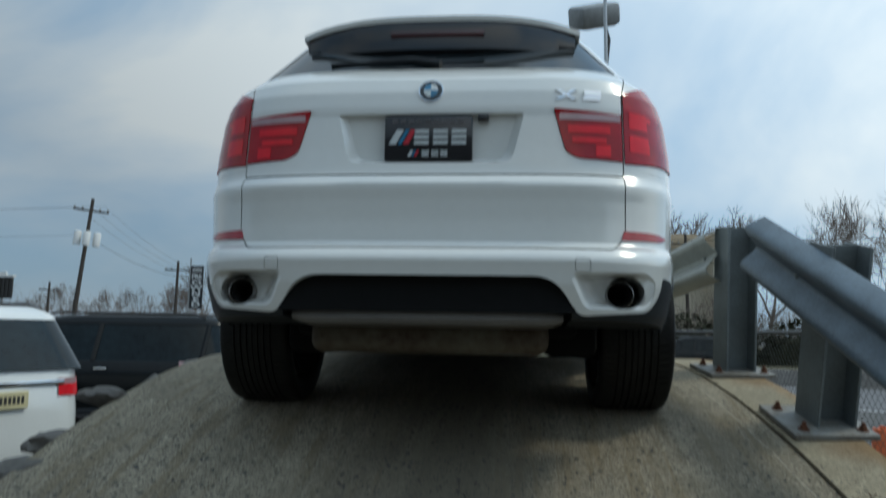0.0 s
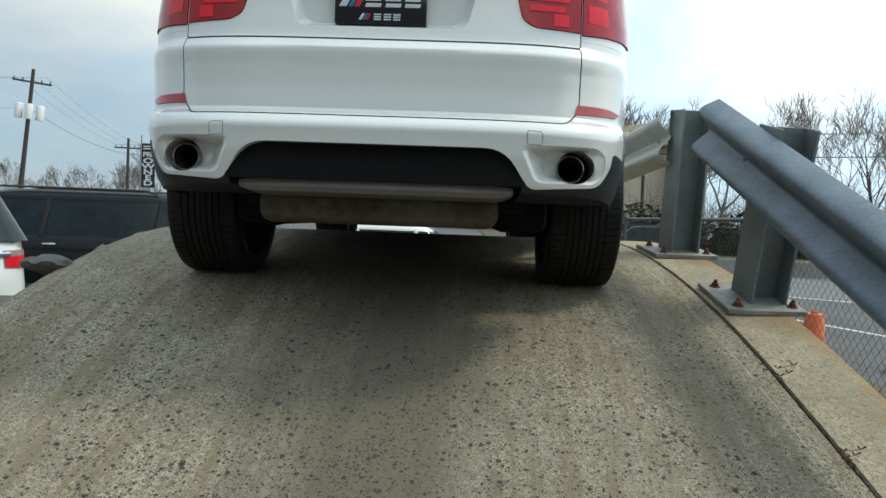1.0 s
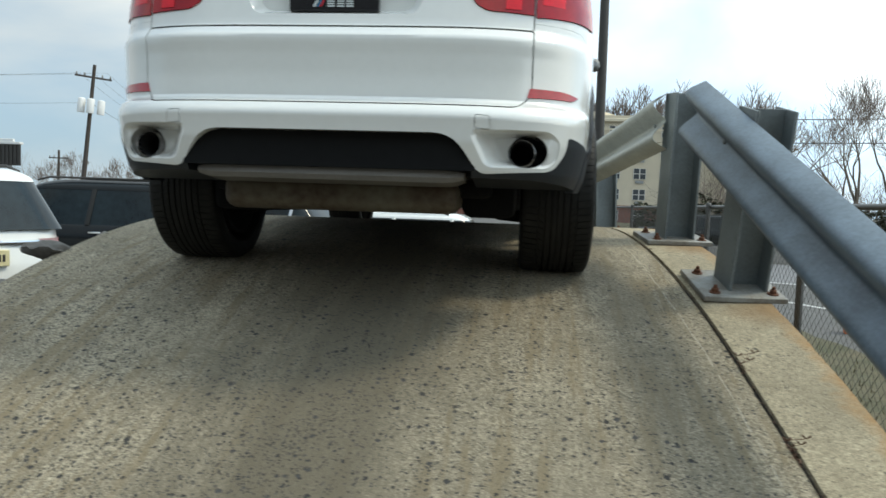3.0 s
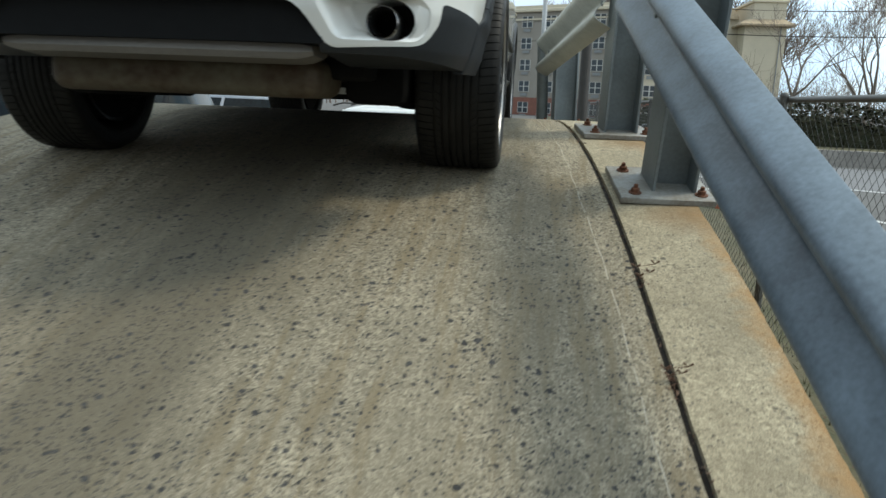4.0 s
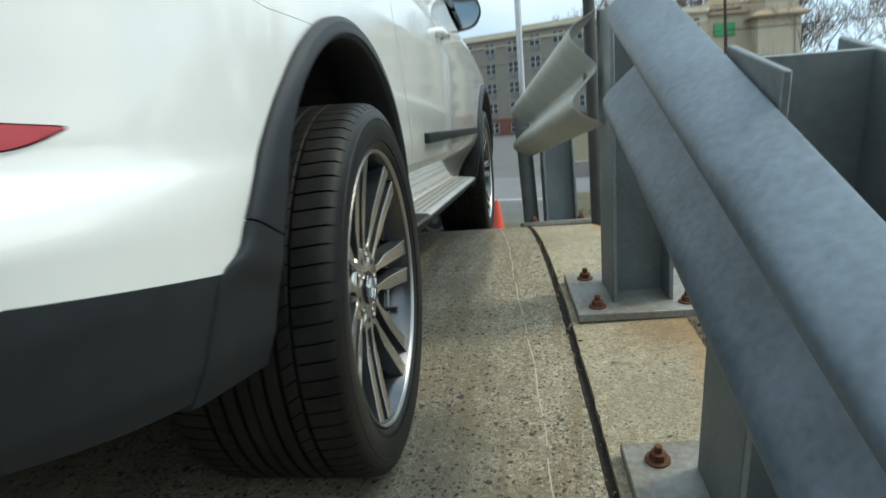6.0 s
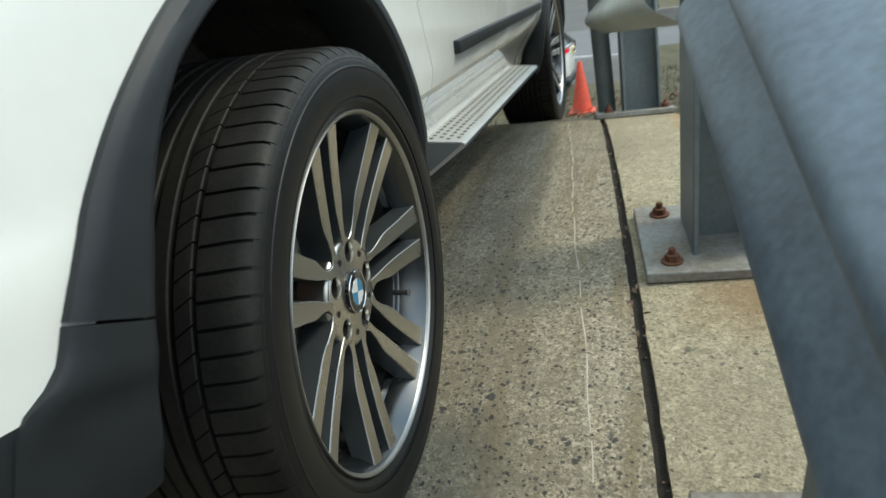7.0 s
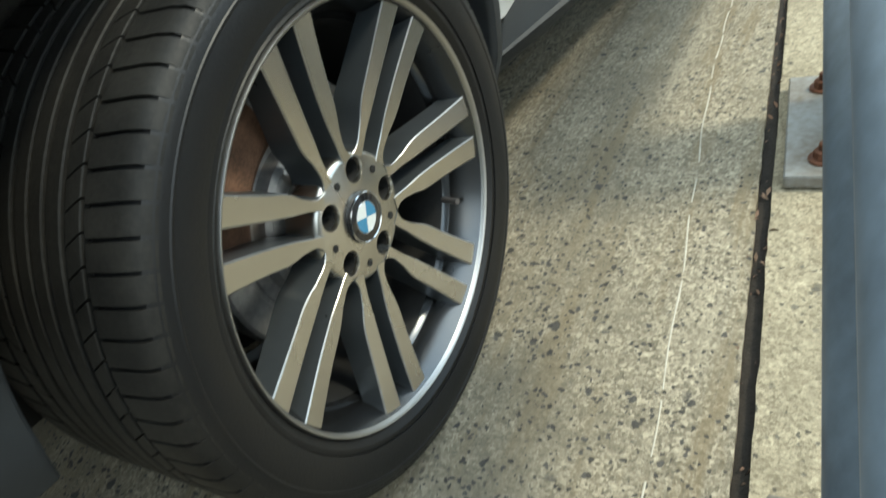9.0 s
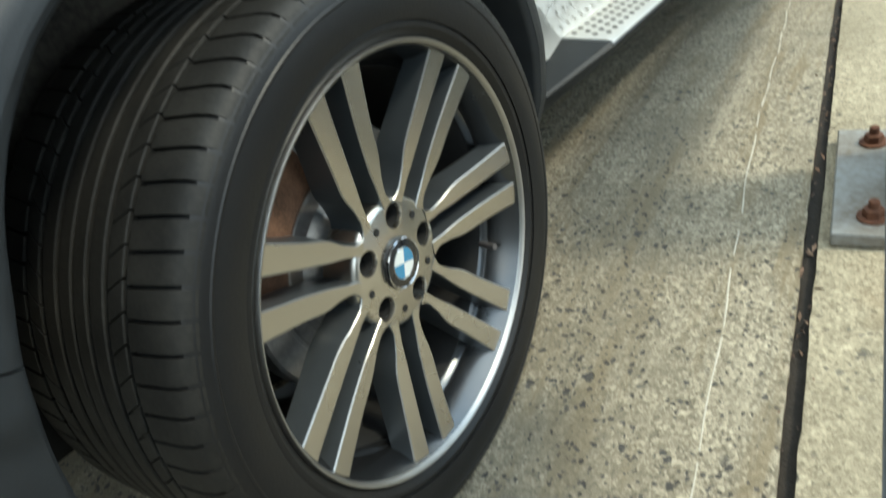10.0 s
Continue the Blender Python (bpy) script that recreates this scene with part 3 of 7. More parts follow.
REAR0, REAR1 = -1.3, -0.30
G = 0.0022

hatch_line = rounded([(-0.70, 0.8975), (0.70, 0.8975), (0.70, 1.10), (0.702, 1.215), (0.735, 1.335), (-0.735, 1.335), (-0.702, 1.215), (-0.70, 1.10)], 0.012)
gate_line = rounded([(-0.70, 0.8945), (-0.70, 0.70), (-0.688, 0.660), (-0.650, 0.622), (0.650, 0.622), (0.688, 0.660), (0.70, 0.70), (0.70, 0.8945)], [0.008, 0.01, 0.02, 0.03, 0.03, 0.02, 0.01, 0.008])
window_line = rounded([(-0.71, 1.345), (0.71, 1.345), (0.545, 1.60), (-0.545, 1.60)], 0.02)


def inset(outline, d):
    """The outline moved inwards by d."""
    n, out = len(outline), []
    area = sum(outline[i - 1][0] * outline[i][1] - outline[i][0] * outline[i - 1][1] for i in range(n))
    sg = 1 if area > 0 else -1
    for i in range(n):
        a, b, c = Vector(outline[i - 1]), Vector(outline[i]), Vector(outline[(i + 1) % n])
        t = ((b - a).normalized() + (c - b).normalized())
        t = t.normalized() if t.length > 1e-6 else (c - b).normalized()
        out.append(tuple(b + Vector((-t.y, t.x)) * d * sg))
    return out


base = body_solid()


def cut(mesh, outline, a0=REAR0, a1=REAR1, op="DIFFERENCE", axis="Y"):
    return boolean(mesh, as_mesh(prism(outline, a0, a1, axis)), op)


# openings for the wheels
def rearward(d, yc):
    """The rear wheel opening reaches further back than forward."""
    return d * 1.02 if d < 0 and yc < 1 else d


def arch_cutter(yc, r, x0, x1):
    bm = bmesh.new()
    rings = lathe(bm, [(x0, r), (x1, r)], 72, "X", (0, yc, 0.355))
    for v in bm.verts:
        v.co.y = yc + rearward(v.co.y - yc, yc)
    bm.faces.new(rings[0][::-1])
    bm.faces.new(rings[-1])
    bmesh.ops.recalc_face_normals(bm, faces=bm.faces)
    return as_mesh(bm)


ARCH_Y = -0.03
shell = base
for yc in (ARCH_Y, FRONT0 + 0.01):
    for x0, x1 in ((0.58, 1.2), (-1.2, -0.58)):
        shell = boolean(shell, arch_cutter(yc, 0.490, x0, x1))

# the doors tuck in towards the sills between the wheels
tuck = [(1.2, 0.69), (0.956, 0.69), (0.951, 0.62), (0.936, 0.565), (0.908, 0.52), (0.872, 0.47), (0.850, 0.43), (0.838, 0.38), (0.832, 0.20), (1.2, 0.20)]
for t_ in (tuck, mirrored(tuck)):
    shell = boolean(shell, as_mesh(prism(t_, 0.425, 2.475)))
shell = boolean(shell, as_mesh(prism([(0.405, 0.20), (2.495, 0.20), (2.495, 0.392), (0.405, 0.392)], -1.2, 1.2, "X")))

# the seam between bumper and wings, seen from the side
seam = [(-1.4, 0.10), (-1.4, 0.925), (-0.72, 0.925), (-0.64, 0.885), (-0.52, 0.852), (-0.40, 0.838), (-0.05, 0.838), (-0.05, 0.10)]
bumper = boolean(shell, as_mesh(prism(inset(seam, G * 0.4), -1.3, 1.3, "X")), "INTERSECT")
shell = boolean(shell, as_mesh(prism(seam, -1.3, 1.3, "X")))
bumper = cut(bumper, inset(hatch_line, -G))
bumper = cut(bumper, inset(gate_line, -G))
shell = cut(shell, inset(hatch_line, -G))
shell = cut(shell, window_line, REAR0, -0.2)

# lamps: one piece on the hatch, one on the wing
lamp_in = rounded([(0.448, 1.150), (0.70, 1.135), (0.70, 0.952), (0.535, 0.958), (0.49, 0.985)], [0.01, 0.004, 0.004, 0.03, 0.02])
lamp_out = rounded([(0.705, 1.225), (0.83, 1.30), (0.97, 1.30), (0.97, 0.965), (0.705, 0.945)], [0.004, 0.03, 0.01, 0.02, 0.004])
fat = body_solid(0.005, 0.3, 1.5)
lamps = []
for sgn in (1, -1):
    a = lamp_in if sgn > 0 else mirrored(lamp_in)
    b = lamp_out if sgn > 0 else mirrored(lamp_out)
    lamps.append(("tail_lamp_inner", boolean(fat.copy(), as_mesh(prism(inset(a, 0.002), -1.3, -0.72)), "INTERSECT")))
    lamps.append(("tail_lamp_outer", boolean(fat.copy(), as_mesh(prism(inset(b, 0.002), -1.3, -0.585)), "INTERSECT")))
    shell = cut(shell, b, -1.3, -0.580)

hatch = cut(base.copy(), inset(hatch_line, G), REAR0, -0.55, "INTERSECT")
for a in (lamp_in, mirrored(lamp_in)):
    hatch = cut(hatch, a, REAR0, -0.71)
# the hollow round the number plate
hollow = rounded([(-0.345, 1.132), (0.345, 1.132), (0.297, 0.942), (-0.297, 0.942)], [0.015, 0.015, 0.04, 0.04])
hollow_in = rounded([(-0.315, 1.128), (0.315, 1.128), (0.27, 0.965), (-0.27, 0.965)], [0.015, 0.015, 0.035, 0.035])
bm = bmesh.new()
lo = [bm.verts.new((u, -1.0, v)) for u, v in hollow]
mi = [bm.verts.new((u, -0.900 if v > 1.0 else -0.920, v)) for u, v in hollow]
hi = [bm.verts.new((u, -0.878, v)) for u, v in hollow_in]
nn = len(lo)
for ra, rb in ((lo, mi), (mi, hi)):
    for i in range(nn):
        bm.faces.new((ra[i], ra[(i + 1) % nn], rb[(i + 1) % nn], rb[i]))
bm.faces.new(lo[::-1])
bm.faces.new(hi)
bmesh.ops.recalc_face_normals(bm, faces=bm.faces)
hatch = boolean(hatch, as_mesh(bm))
gate = cut(base.copy(), inset(gate_line, G), REAR0, -0.55, "INTERSECT")
window = boolean(body_solid(-0.004), as_mesh(prism(inset(window_line, 0.003), REAR0, -0.22)), "INTERSECT")

# the bumper's lower parts: dark trim, diffuser opening, exhaust scoops
trim_zone = rounded([(-0.8455, 0.05), (0.8455, 0.05), (0.8455, 0.5345), (0.836, 0.530), (0.828, 0.48), (0.785, 0.412), (0.53, 0.394), (0.44, 0.527), (-0.44, 0.527), (-0.53, 0.394), (-0.785, 0.412), (-0.828, 0.48), (-0.836, 0.530), (-0.8455, 0.5345)],
                    [0.0, 0.0, 0.0, 0.006, 0.03, 0.05, 0.03, 0.07, 0.07, 0.03, 0.05, 0.03, 0.006, 0.0])
side_low = [(-1.2, 0.05), (-1.2, 0.5375), (-0.86, 0.5375), (-0.50, 0.500), (0.02, 0.455), (0.02, 0.05)]
under = [(-1.4, 0.0), (-1.4, 0.392), (-0.90, 0.380), (-0.70, 0.362), (-0.48, 0.350), (0.05, 0.330), (0.05, 0.0)]
zone = as_mesh(prism(trim_zone, -1.3, -0.60))
trims = [boolean(bumper.copy(), zone.copy(), "INTERSECT")]
bumper = boolean(bumper, zone)
for x0, x1 in ((0.845, 1.3), (-1.3, -0.845)):
    side = as_mesh(prism(side_low, x0, x1, "X"))
    trims.append(boolean(bumper.copy(), side.copy(), "INTERSECT"))
    bumper = boolean(bumper, side)
bumper = boolean(bumper, as_mesh(prism([(-0.80, 0.0), (-0.80, 0.448), (0.05, 0.448), (0.05, 0.0)], -1.3, 1.3, "X")))
bumper = boolean(bumper, as_mesh(prism([(-1.4, 0.0), (-1.4, 0.385), (0.05, 0.385), (0.05, 0.0)], -0.8452, 0.8452, "X")))
trims = [boolean(t_, as_mesh(prism(under, -1.3, 1.3, "X"))) for t_ in trims]
trim = trims[0]
# the black panel stands back from the white edge
panel = rounded([(-0.525, 0.404), (0.525, 0.404), (0.435, 0.537), (-0.435, 0.537)], [0.02, 0.02, 0.07, 0.07])
trim = boolean(trim, as_mesh(prism(inset(panel, -0.004), -1.3, -0.985)))
trims[0] = boolean(trim, as_mesh(prism([(-1.4, 0.05), (-1.4, 0.412), (-0.2, 0.412), (-0.2, 0.05)], -0.505, 0.505, "X")))


def scoop(sgn):
    """The hollow in the bumper from which the exhaust looks out."""
    o = rounded([(0.49, 0.541), (0.772, 0.547), (0.808, 0.515), (0.800, 0.455), (0.765, 0.422), (0.548, 0.418)], [0.03, 0.03, 0.02, 0.03, 0.03, 0.03])
    i = rounded([(0.57, 0.524), (0.742, 0.526), (0.766, 0.508), (0.754, 0.472), (0.728, 0.450), (0.600, 0.448)], [0.03, 0.03, 0.02, 0.03, 0.03, 0.03])
    bmx = bmesh.new()
    rings = [[bmx.verts.new((sgn * u, -1.1, v)) for u, v in o]]
    for k in range(8):
        t = k / 7
        ring = []
        for (u0, v0), (u1, v1) in zip(o, i):
            u, v = u0 + (u1 - u0) * t, v0 + (v1 - v0) * t
            y0 = rear_y(u0, v0) + 0.001
            ring.append(bmx.verts.new((sgn * u, y0 + (-0.905 - y0) * t * t * (3 - 2 * t), v)))
        rings.append(ring)
    n = len(o)
    for ra, rb in zip(rings, rings[1:]):
        for k in range(n):
            bmx.faces.new((ra[k], ra[(k + 1) % n], rb[(k + 1) % n], rb[k]))
    bmx.faces.new(rings[0][::-1])
    bmx.faces.new(rings[-1])
    bmesh.ops.recalc_face_normals(bmx, faces=bmx.faces)
    return as_mesh(bmx)


def tip_hole(sgn):
    bmx = bmesh.new()
    rings = []
    for y, r in ((-1.2, 1.0), (-0.76, 0.9)):
        rings.append([bmx.verts.new((sgn * (0.697 + 0.071 * r * math.cos(t)), y, 0.479 + 0.061 * r * math.sin(t))) for t in [2 * math.pi * k / 40 for k in range(40)]])
    for k in range(40):
        bmx.faces.new((rings[0][k], rings[0][(k + 1) % 40], rings[1][(k + 1) % 40], rings[1][k]))
    bmx.faces.new(rings[0][::-1])
    bmx.faces.new(rings[1])
    bmesh.ops.recalc_face_normals(bmx, faces=bmx.faces)
    return as_mesh(bmx)


for sgn in (1, -1):
    bumper = boolean(bumper, scoop(sgn))
    bumper = boolean(bumper, tip_hole(sgn))
    # the square tow-eye cover
    t = rounded([(0.514, 0.545), (0.566, 0.543), (0.564, 0.587), (0.514, 0.590)], 0.008)
    ring_o, ring_i = inset(t, -0.0012), inset(t, 0.0012)
    bm = bmesh.new()
    lo = [[bm.verts.new((sgn * u, y, v)) for u, v in ring] for ring in (ring_o, ring_i) for y in (-1.2, -1.005)]
    n = len(t)
    for ra, rb in ((lo[0], lo[1]), (lo[1], lo[3]), (lo[3], lo[2]), (lo[2], lo[0])):
        for k in range(n):
            bm.faces.new((ra[k], ra[(k + 1) % n], rb[(k + 1) % n], rb[k]))
    bmesh.ops.recalc_face_normals(bm, faces=bm.faces)
    bumper = boolean(bumper, as_mesh(bm))

# reflectors wrap round the corner
refl_line = rounded([(0.694, 0.6960), (0.82, 0.6970), (0.872, 0.6880), (0.848, 0.6700), (0.685, 0.6635)], [0.003, 0.03, 0.006, 0.03, 0.003])
reflectors = []
for sgn in (1, -1):
    a = refl_line if sgn > 0 else mirrored(refl_line)
    reflectors.append(boolean(body_solid(0.003, 0.5, 0.9), as_mesh(prism(a, -1.3, -0.60)), "INTERSECT"))
    bumper = boolean(bumper, as_mesh(prism(inset(a, -0.0012), -1.3, -0.56)))

# side windows lie just proud of the shell; the door gaps are cut
def glass_span(y):
    lo = 1.315 + (y + 0.42) * (1.175 - 1.315) / 2.4
    hi = float(np.interp(y, [-0.42, -0.28, 0.05, 1.30, 1.95], [1.34, 1.48, 1.595, 1.595, 1.19]))
    return lo, max(hi, lo + 0.01)


side_glass = []
for sgn in (1, -1):
    bm = bmesh.new()
    rows = []
    for k in range(49):
        y = -0.41 + 2.35 * k / 48
        lo, hi = glass_span(y)
        rows.append([bm.verts.new((sgn * (side_x(min(y, 0.0), z) + d), y, z)) for d in (0.004, -0.012) for z in [lo + (hi - lo) * j / 8 for j in range(9)]])
    for a_, b_ in zip(rows, rows[1:]):
        for j in range(8):
            bm.faces.new((a_[j], a_[j + 1], b_[j + 1], b_[j]))
            bm.faces.new((a_[9 + j], b_[9 + j], b_[10 + j], a_[10 + j]))
        for j, q in ((0, 9), (8, 17)):
            bm.faces.new((a_[j], b_[j], b_[q], a_[q]))
    for r_ in (rows[0], rows[-1]):
        for j in range(8):
            bm.faces.new((r_[j], r_[j + 1], r_[10 + j], r_[9 + j]))
    bmesh.ops.recalc_face_normals(bm, faces=bm.faces)
    side_glass.append(as_mesh(bm))
    for line in ([(0.43, 1.17), (0.43, 0.95), (0.60, 0.60), (0.62, 0.34)], [(1.42, 1.17), (1.40, 0.60), (1.36, 0.34)], [(2.30, 1.12), (2.34, 0.75), (2.28, 0.34)]):
        left = [(y - 0.002, z) for y, z in line]
        right = [(y + 0.002, z) for y, z in line][::-1]
        shell = boolean(shell, as_mesh(prism(left + right, 0.3 if sgn > 0 else -1.2, 1.2 if sgn > 0 else -0.3, "X")))


def put(name, mesh, material, label="", parent=None, smooth=30):
    dress(mesh, smooth)
    mesh.materials.clear()
    mesh.materials.append(material)
    ob = new(name, mesh)
    ob.parent = parent or car
    if label:
        tagged(ob, label)
    return ob


put("body_shell", shell, M_WHITE)
bumper_ob = put("rear_bumper", bumper, M_WHITE)
for t_ in trims:
    put("bumper_trim", t_, M_BLACKPL, "dark grey textured plastic trim", bumper_ob)
hatch_ob = put("tailgate_upper", hatch, M_WHITE)
put("tailgate_lower", gate, M_WHITE)
put("rear_window", window, M_DARKGLASS, "tinted rear window glass")
for k, me in enumerate(side_glass):
    put("side_window", me, M_DARKGLASS, "tinted side window glass")
for name, me in lamps:
    lamp_ob = put(name, me, M_REDLENS, "red tail lamp lens")
for me in reflectors:
    put("reflector", me, M_REFLECTOR, "red bumper reflector", bumper_ob)

# black recessed panel between the exhausts
bm = prism(panel, -0.9905, -0.70)
part("diffuser_panel", bm, M_PANELBLK, bumper_ob, "black diffuser panel", 30)
# grey lower lip and the muffler behind it
bm = bmesh.new()
rows = []
for k in range(33):
    x = -0.478 + 0.956 * k / 32
    e = 1 - 0.45 * max(0, (abs(x) - 0.405) / 0.073) ** 2.5
    y = rear_y(x, 0.40) + 0.045
    rows.append([bm.verts.new((x, y + dy, 0.389 + dz * max(e, 0.1))) for dy, dz in ((0.0, 0.022), (-0.012, 0.014), (-0.016, -0.010), (-0.004, -0.028), (0.10, -0.040), (0.14, -0.02), (0.14, 0.022))])
for a, b in zip(rows, rows[1:]):
    for i in range(7):
        bm.faces.new((a[i], a[(i + 1) % 7], b[(i + 1) % 7], b[i]))
bm.faces.new(rows[0])
bm.faces.new(rows[-1][::-1])
part("lower_lip", bm, M_GREYPL, bumper_ob, "grey lower bumper lip", 40)
bm = bmesh.new()
box(bm, -0.46, 0.44, -0.79, -0.44, 0.250, 0.384, None, 0.050, 5)
part("muffler", bm, M_STEELBR, car, "heat-stained steel muffler box", 40)

for sgn in (1, -1):
    bm = bmesh.new()
    lathe(bm, [(-0.985, 0.0415), (-0.988, 0.0445), (-0.985, 0.0475), (-0.975, 0.0485), (-0.74, 0.047), (-0.74, 0.040), (-0.97, 0.0405)], 48, "Y", (sgn * 0.674, 0.048, 0.471), True)
    tip = part("exhaust_tip", bm, M_EXHAUST, car, "round polished steel exhaust tip, sooty inside", 50)
    bm = bmesh.new()
    lathe(bm, [(-0.974, 0.0392), (-0.84, 0.0385), (-0.838, 0.0002)], 32, "Y", (sgn * 0.674, 0.048, 0.471))
    part("exhaust_bore", bm, M_SOOT_SHADE, tip)
    bm = bmesh.new()
    rings = []
    for y, r in ((-0.898, 1.02), (-0.79, 0.98), (-0.775, 0.02)):
        rings.append([bm.verts.new((sgn * (0.697 + 0.071 * r * math.cos(2 * math.pi * k / 40)), y, 0.479 + 0.061 * r * math.sin(2 * math.pi * k / 40))) for k in range(40)])
    for a, b in zip(rings, rings[1:]):
        for k in range(40):
            bm.faces.new((a[k], a[(k + 1) % 40], b[(k + 1) % 40], b[k]))
    part("exhaust_cavity", bm, M_SOOT_SHADE, bumper_ob)

# underbody, sills and inner arches
bm = bmesh.new()
box(bm, -0.56, 0.56, -0.62, 3.5, 0.315, 0.40, None, 0.03)
box(bm, -0.57, 0.57, -0.86, -0.50, 0.385, 0.60, None, 0.02)
box(bm, -0.80, 0.80, 0.52, 2.42, 0.285, 0.40, None, 0.03)
part("underbody", bm, M_UNDER, car, "dark underbody", 40)
for sgn in (1, -1):
    bm = bmesh.new()
    box(bm, min(sgn * 0.43, sgn * 0.66), max(sgn * 0.43, sgn * 0.66), -0.42, 0.30, 0.235, 0.42, None, 0.04)
    part("wheel_carrier", bm, M_UNDER, car, "dark rear wheel carrier", 40)
bm = bmesh.new()
box(bm, -0.16, 0.16, 0.30, 2.2, 0.245, 0.34, None, 0.03)
part("drive_tunnel", bm, M_UNDER, car, "dark exhaust and drive shaft tunnel", 40)
bm = bmesh.new()
tube(bm, [(-0.62, 0.05, 0.345), (0.62, 0.05, 0.345)], 0.045, 12)
tube(bm, [(-0.55, -0.18, 0.325), (0.55, -0.18, 0.325)], 0.03, 10)
tube(bm, [(0.40, 0.1, 0.31), (0.58, -0.02, 0.25), (0.70, 0, 0.24)], 0.028, 10)
tube(bm, [(-0.40, 0.1, 0.31), (-0.58, -0.02, 0.25), (-0.70, 0, 0.24)], 0.028, 10)
part("rear_axle", bm, M_UNDER, car, "dark suspension arms", 40)
for sgn in (1, -1):
    for yc in (ARCH_Y, FRONT0 + 0.01):
        bm = bmesh.new()
        n, rows = 40, []
        for k in range(n + 1):
            t = math.pi * (-0.06 + 1.045 * k / n)
            rows.append([bm.verts.new((sgn * x, yc + rearward(0.486 * math.cos(t), yc), 0.355 + 0.486 * math.sin(t))) for x in (0.595, 0.880)])
        for a, b in zip(rows, rows[1:]):
            bm.faces.new((a[0], b[0], b[1], a[1]))
        bm.faces.new([r[0] for r in rows])
        part("wheel_arch_liner", bm, M_LINER, car, "dusty dark grey wheel arch liner", 40)
        # plastic arch moulding that follows the wing
        spans = ((-4, 156.2, 56), (156.55, 180.8, 14)) if yc < 1 else ((-22, 182, 64),)
        for deg0, deg1, n in spans:
            bm = bmesh.new()
            rows = []
            for k in range(n + 1):
                deg = deg0 + (deg1 - deg0) * k / n
                t = math.radians(deg)
                c, s = math.cos(t), math.sin(t)
                prof = []
                r0, ro, fl, turn_in = 0.477, 0.526, 0.0, 0.09
                if yc < 1:
                    # the lower rear end reaches forward to the tyre
                    r0 = float(np.interp(deg, (115, 127, 135, 142, 150, 156, 162, 173, 181), (0.477, 0.476, 0.467, 0.455, 0.439, 0.431, 0.421, 0.407, 0.399)))
                    ro = float(np.interp(deg, (20, 60, 130, 150, 157), (0.526, 0.515, 0.516, 0.521, 0.526)))
                    turn_in = float(np.interp(deg, (150, 165), (0.09, 0.03)))
                    if deg > 120:
                        # it widens in a fillet above the bumper trim and lies flush with it below
                        zz = 0.355 + ro * s
                        ro += 0.036 * max(0.0, 1 - max(0.0, zz - 0.500) / 0.045) ** 2
                        fl = min(1.0, max(0.0, (0.520 - zz) / 0.03))
                for r, out in ((r0, -turn_in), (r0, 0.008), (r0 + 0.004, 0.014 - 0.002 * fl), (r0 + 0.014, 0.018 - 0.005 * fl), (r0 * 0.75 + ro * 0.25, 0.018 - 0.009 * fl), (r0 * 0.5 + ro * 0.5, 0.017 - 0.011 * fl), (r0 * 0.25 + ro * 0.75, 0.016 - 0.011 * fl), (ro - 0.008, 0.014 - 0.0100 * fl), (ro, 0.008 - 0.006 * fl), (ro, -0.03)):
                    y, z = yc + rearward(r * c, yc), 0.355 + r * s
                    xx = side_x(min(y, 2.4) if y < 0 else 0, max(z, 0.28)) + out
                    prof.append(bm.verts.new((sgn * xx, y, z)))
                rows.append(prof)
            m = len(rows[0])
            for a, b in zip(rows, rows[1:]):
                for i in range(m):
                    bm.faces.new((a[i], a[(i + 1) % m], b[(i + 1) % m], b[i]))
            bm.faces.new(rows[0])
            bm.faces.new(rows[-1][::-1])
            part("arch_moulding", bm, M_BLACKPL, car, "dark grey plastic wheel arch moulding", 40)

# spoiler with the dark lamp panel under it
def ribbon(bmx, half, steps, ring):
    rows = []
    for k in range(steps + 1):
        x = -half + 2 * half * k / steps
        rows.append([bmx.verts.new(p) for p in ring(x, abs(x) / half)])
    m = len(rows[0])
    for a, b in zip(rows, rows[1:]):
        for i in range(m):
            bmx.faces.new((a[i], a[(i + 1) % m], b[(i + 1) % m], b[i]))
    bmx.faces.new(rows[0])
    bmx.faces.new(rows[-1][::-1])


def spoiler_ring(x, a):
    drop, y = 0.030 * a ** 3.0, -0.715 + 0.11 * a ** 3
    return ((x, y + 0.42, 1.690 - drop), (x, y + 0.20, 1.648 - drop), (x, y + 0.03, 1.606 - drop), (x, y, 1.594 - drop), (x, y + 0.004, 1.574 - drop), (x, y + 0.10, 1.568 - drop), (x, y + 0.42, 1.60 - drop))


def panel_ring(x, a):
    drop, y = 0.030 * a ** 3.0, -0.706 + 0.11 * a ** 3
    low = 1.446 + 0.030 * a ** 14
    return ((x, y, 1.576 - drop), (x, y - 0.006, 1.54 - drop * 0.6), (x, y - 0.002, low + 0.012), (x, y + 0.012, low), (x, y + 0.10, low + 0.02), (x, y + 0.12, 1.576 - drop))


bm = bmesh.new()
ribbon(bm, 0.575, 40, spoiler_ring)
spoiler = part("roof_spoiler", bm, M_WHITE, car, "", 40)
bm = bmesh.new()
ribbon(bm, 0.556, 40, panel_ring)
part("spoiler_panel", bm, M_GLOSSBLK, spoiler, "gloss black panel under the spoiler", 40)
bm = bmesh.new()
box(bm, -0.19, 0.19, -0.716, -0.69, 1.505, 1.535, None, 0.008)
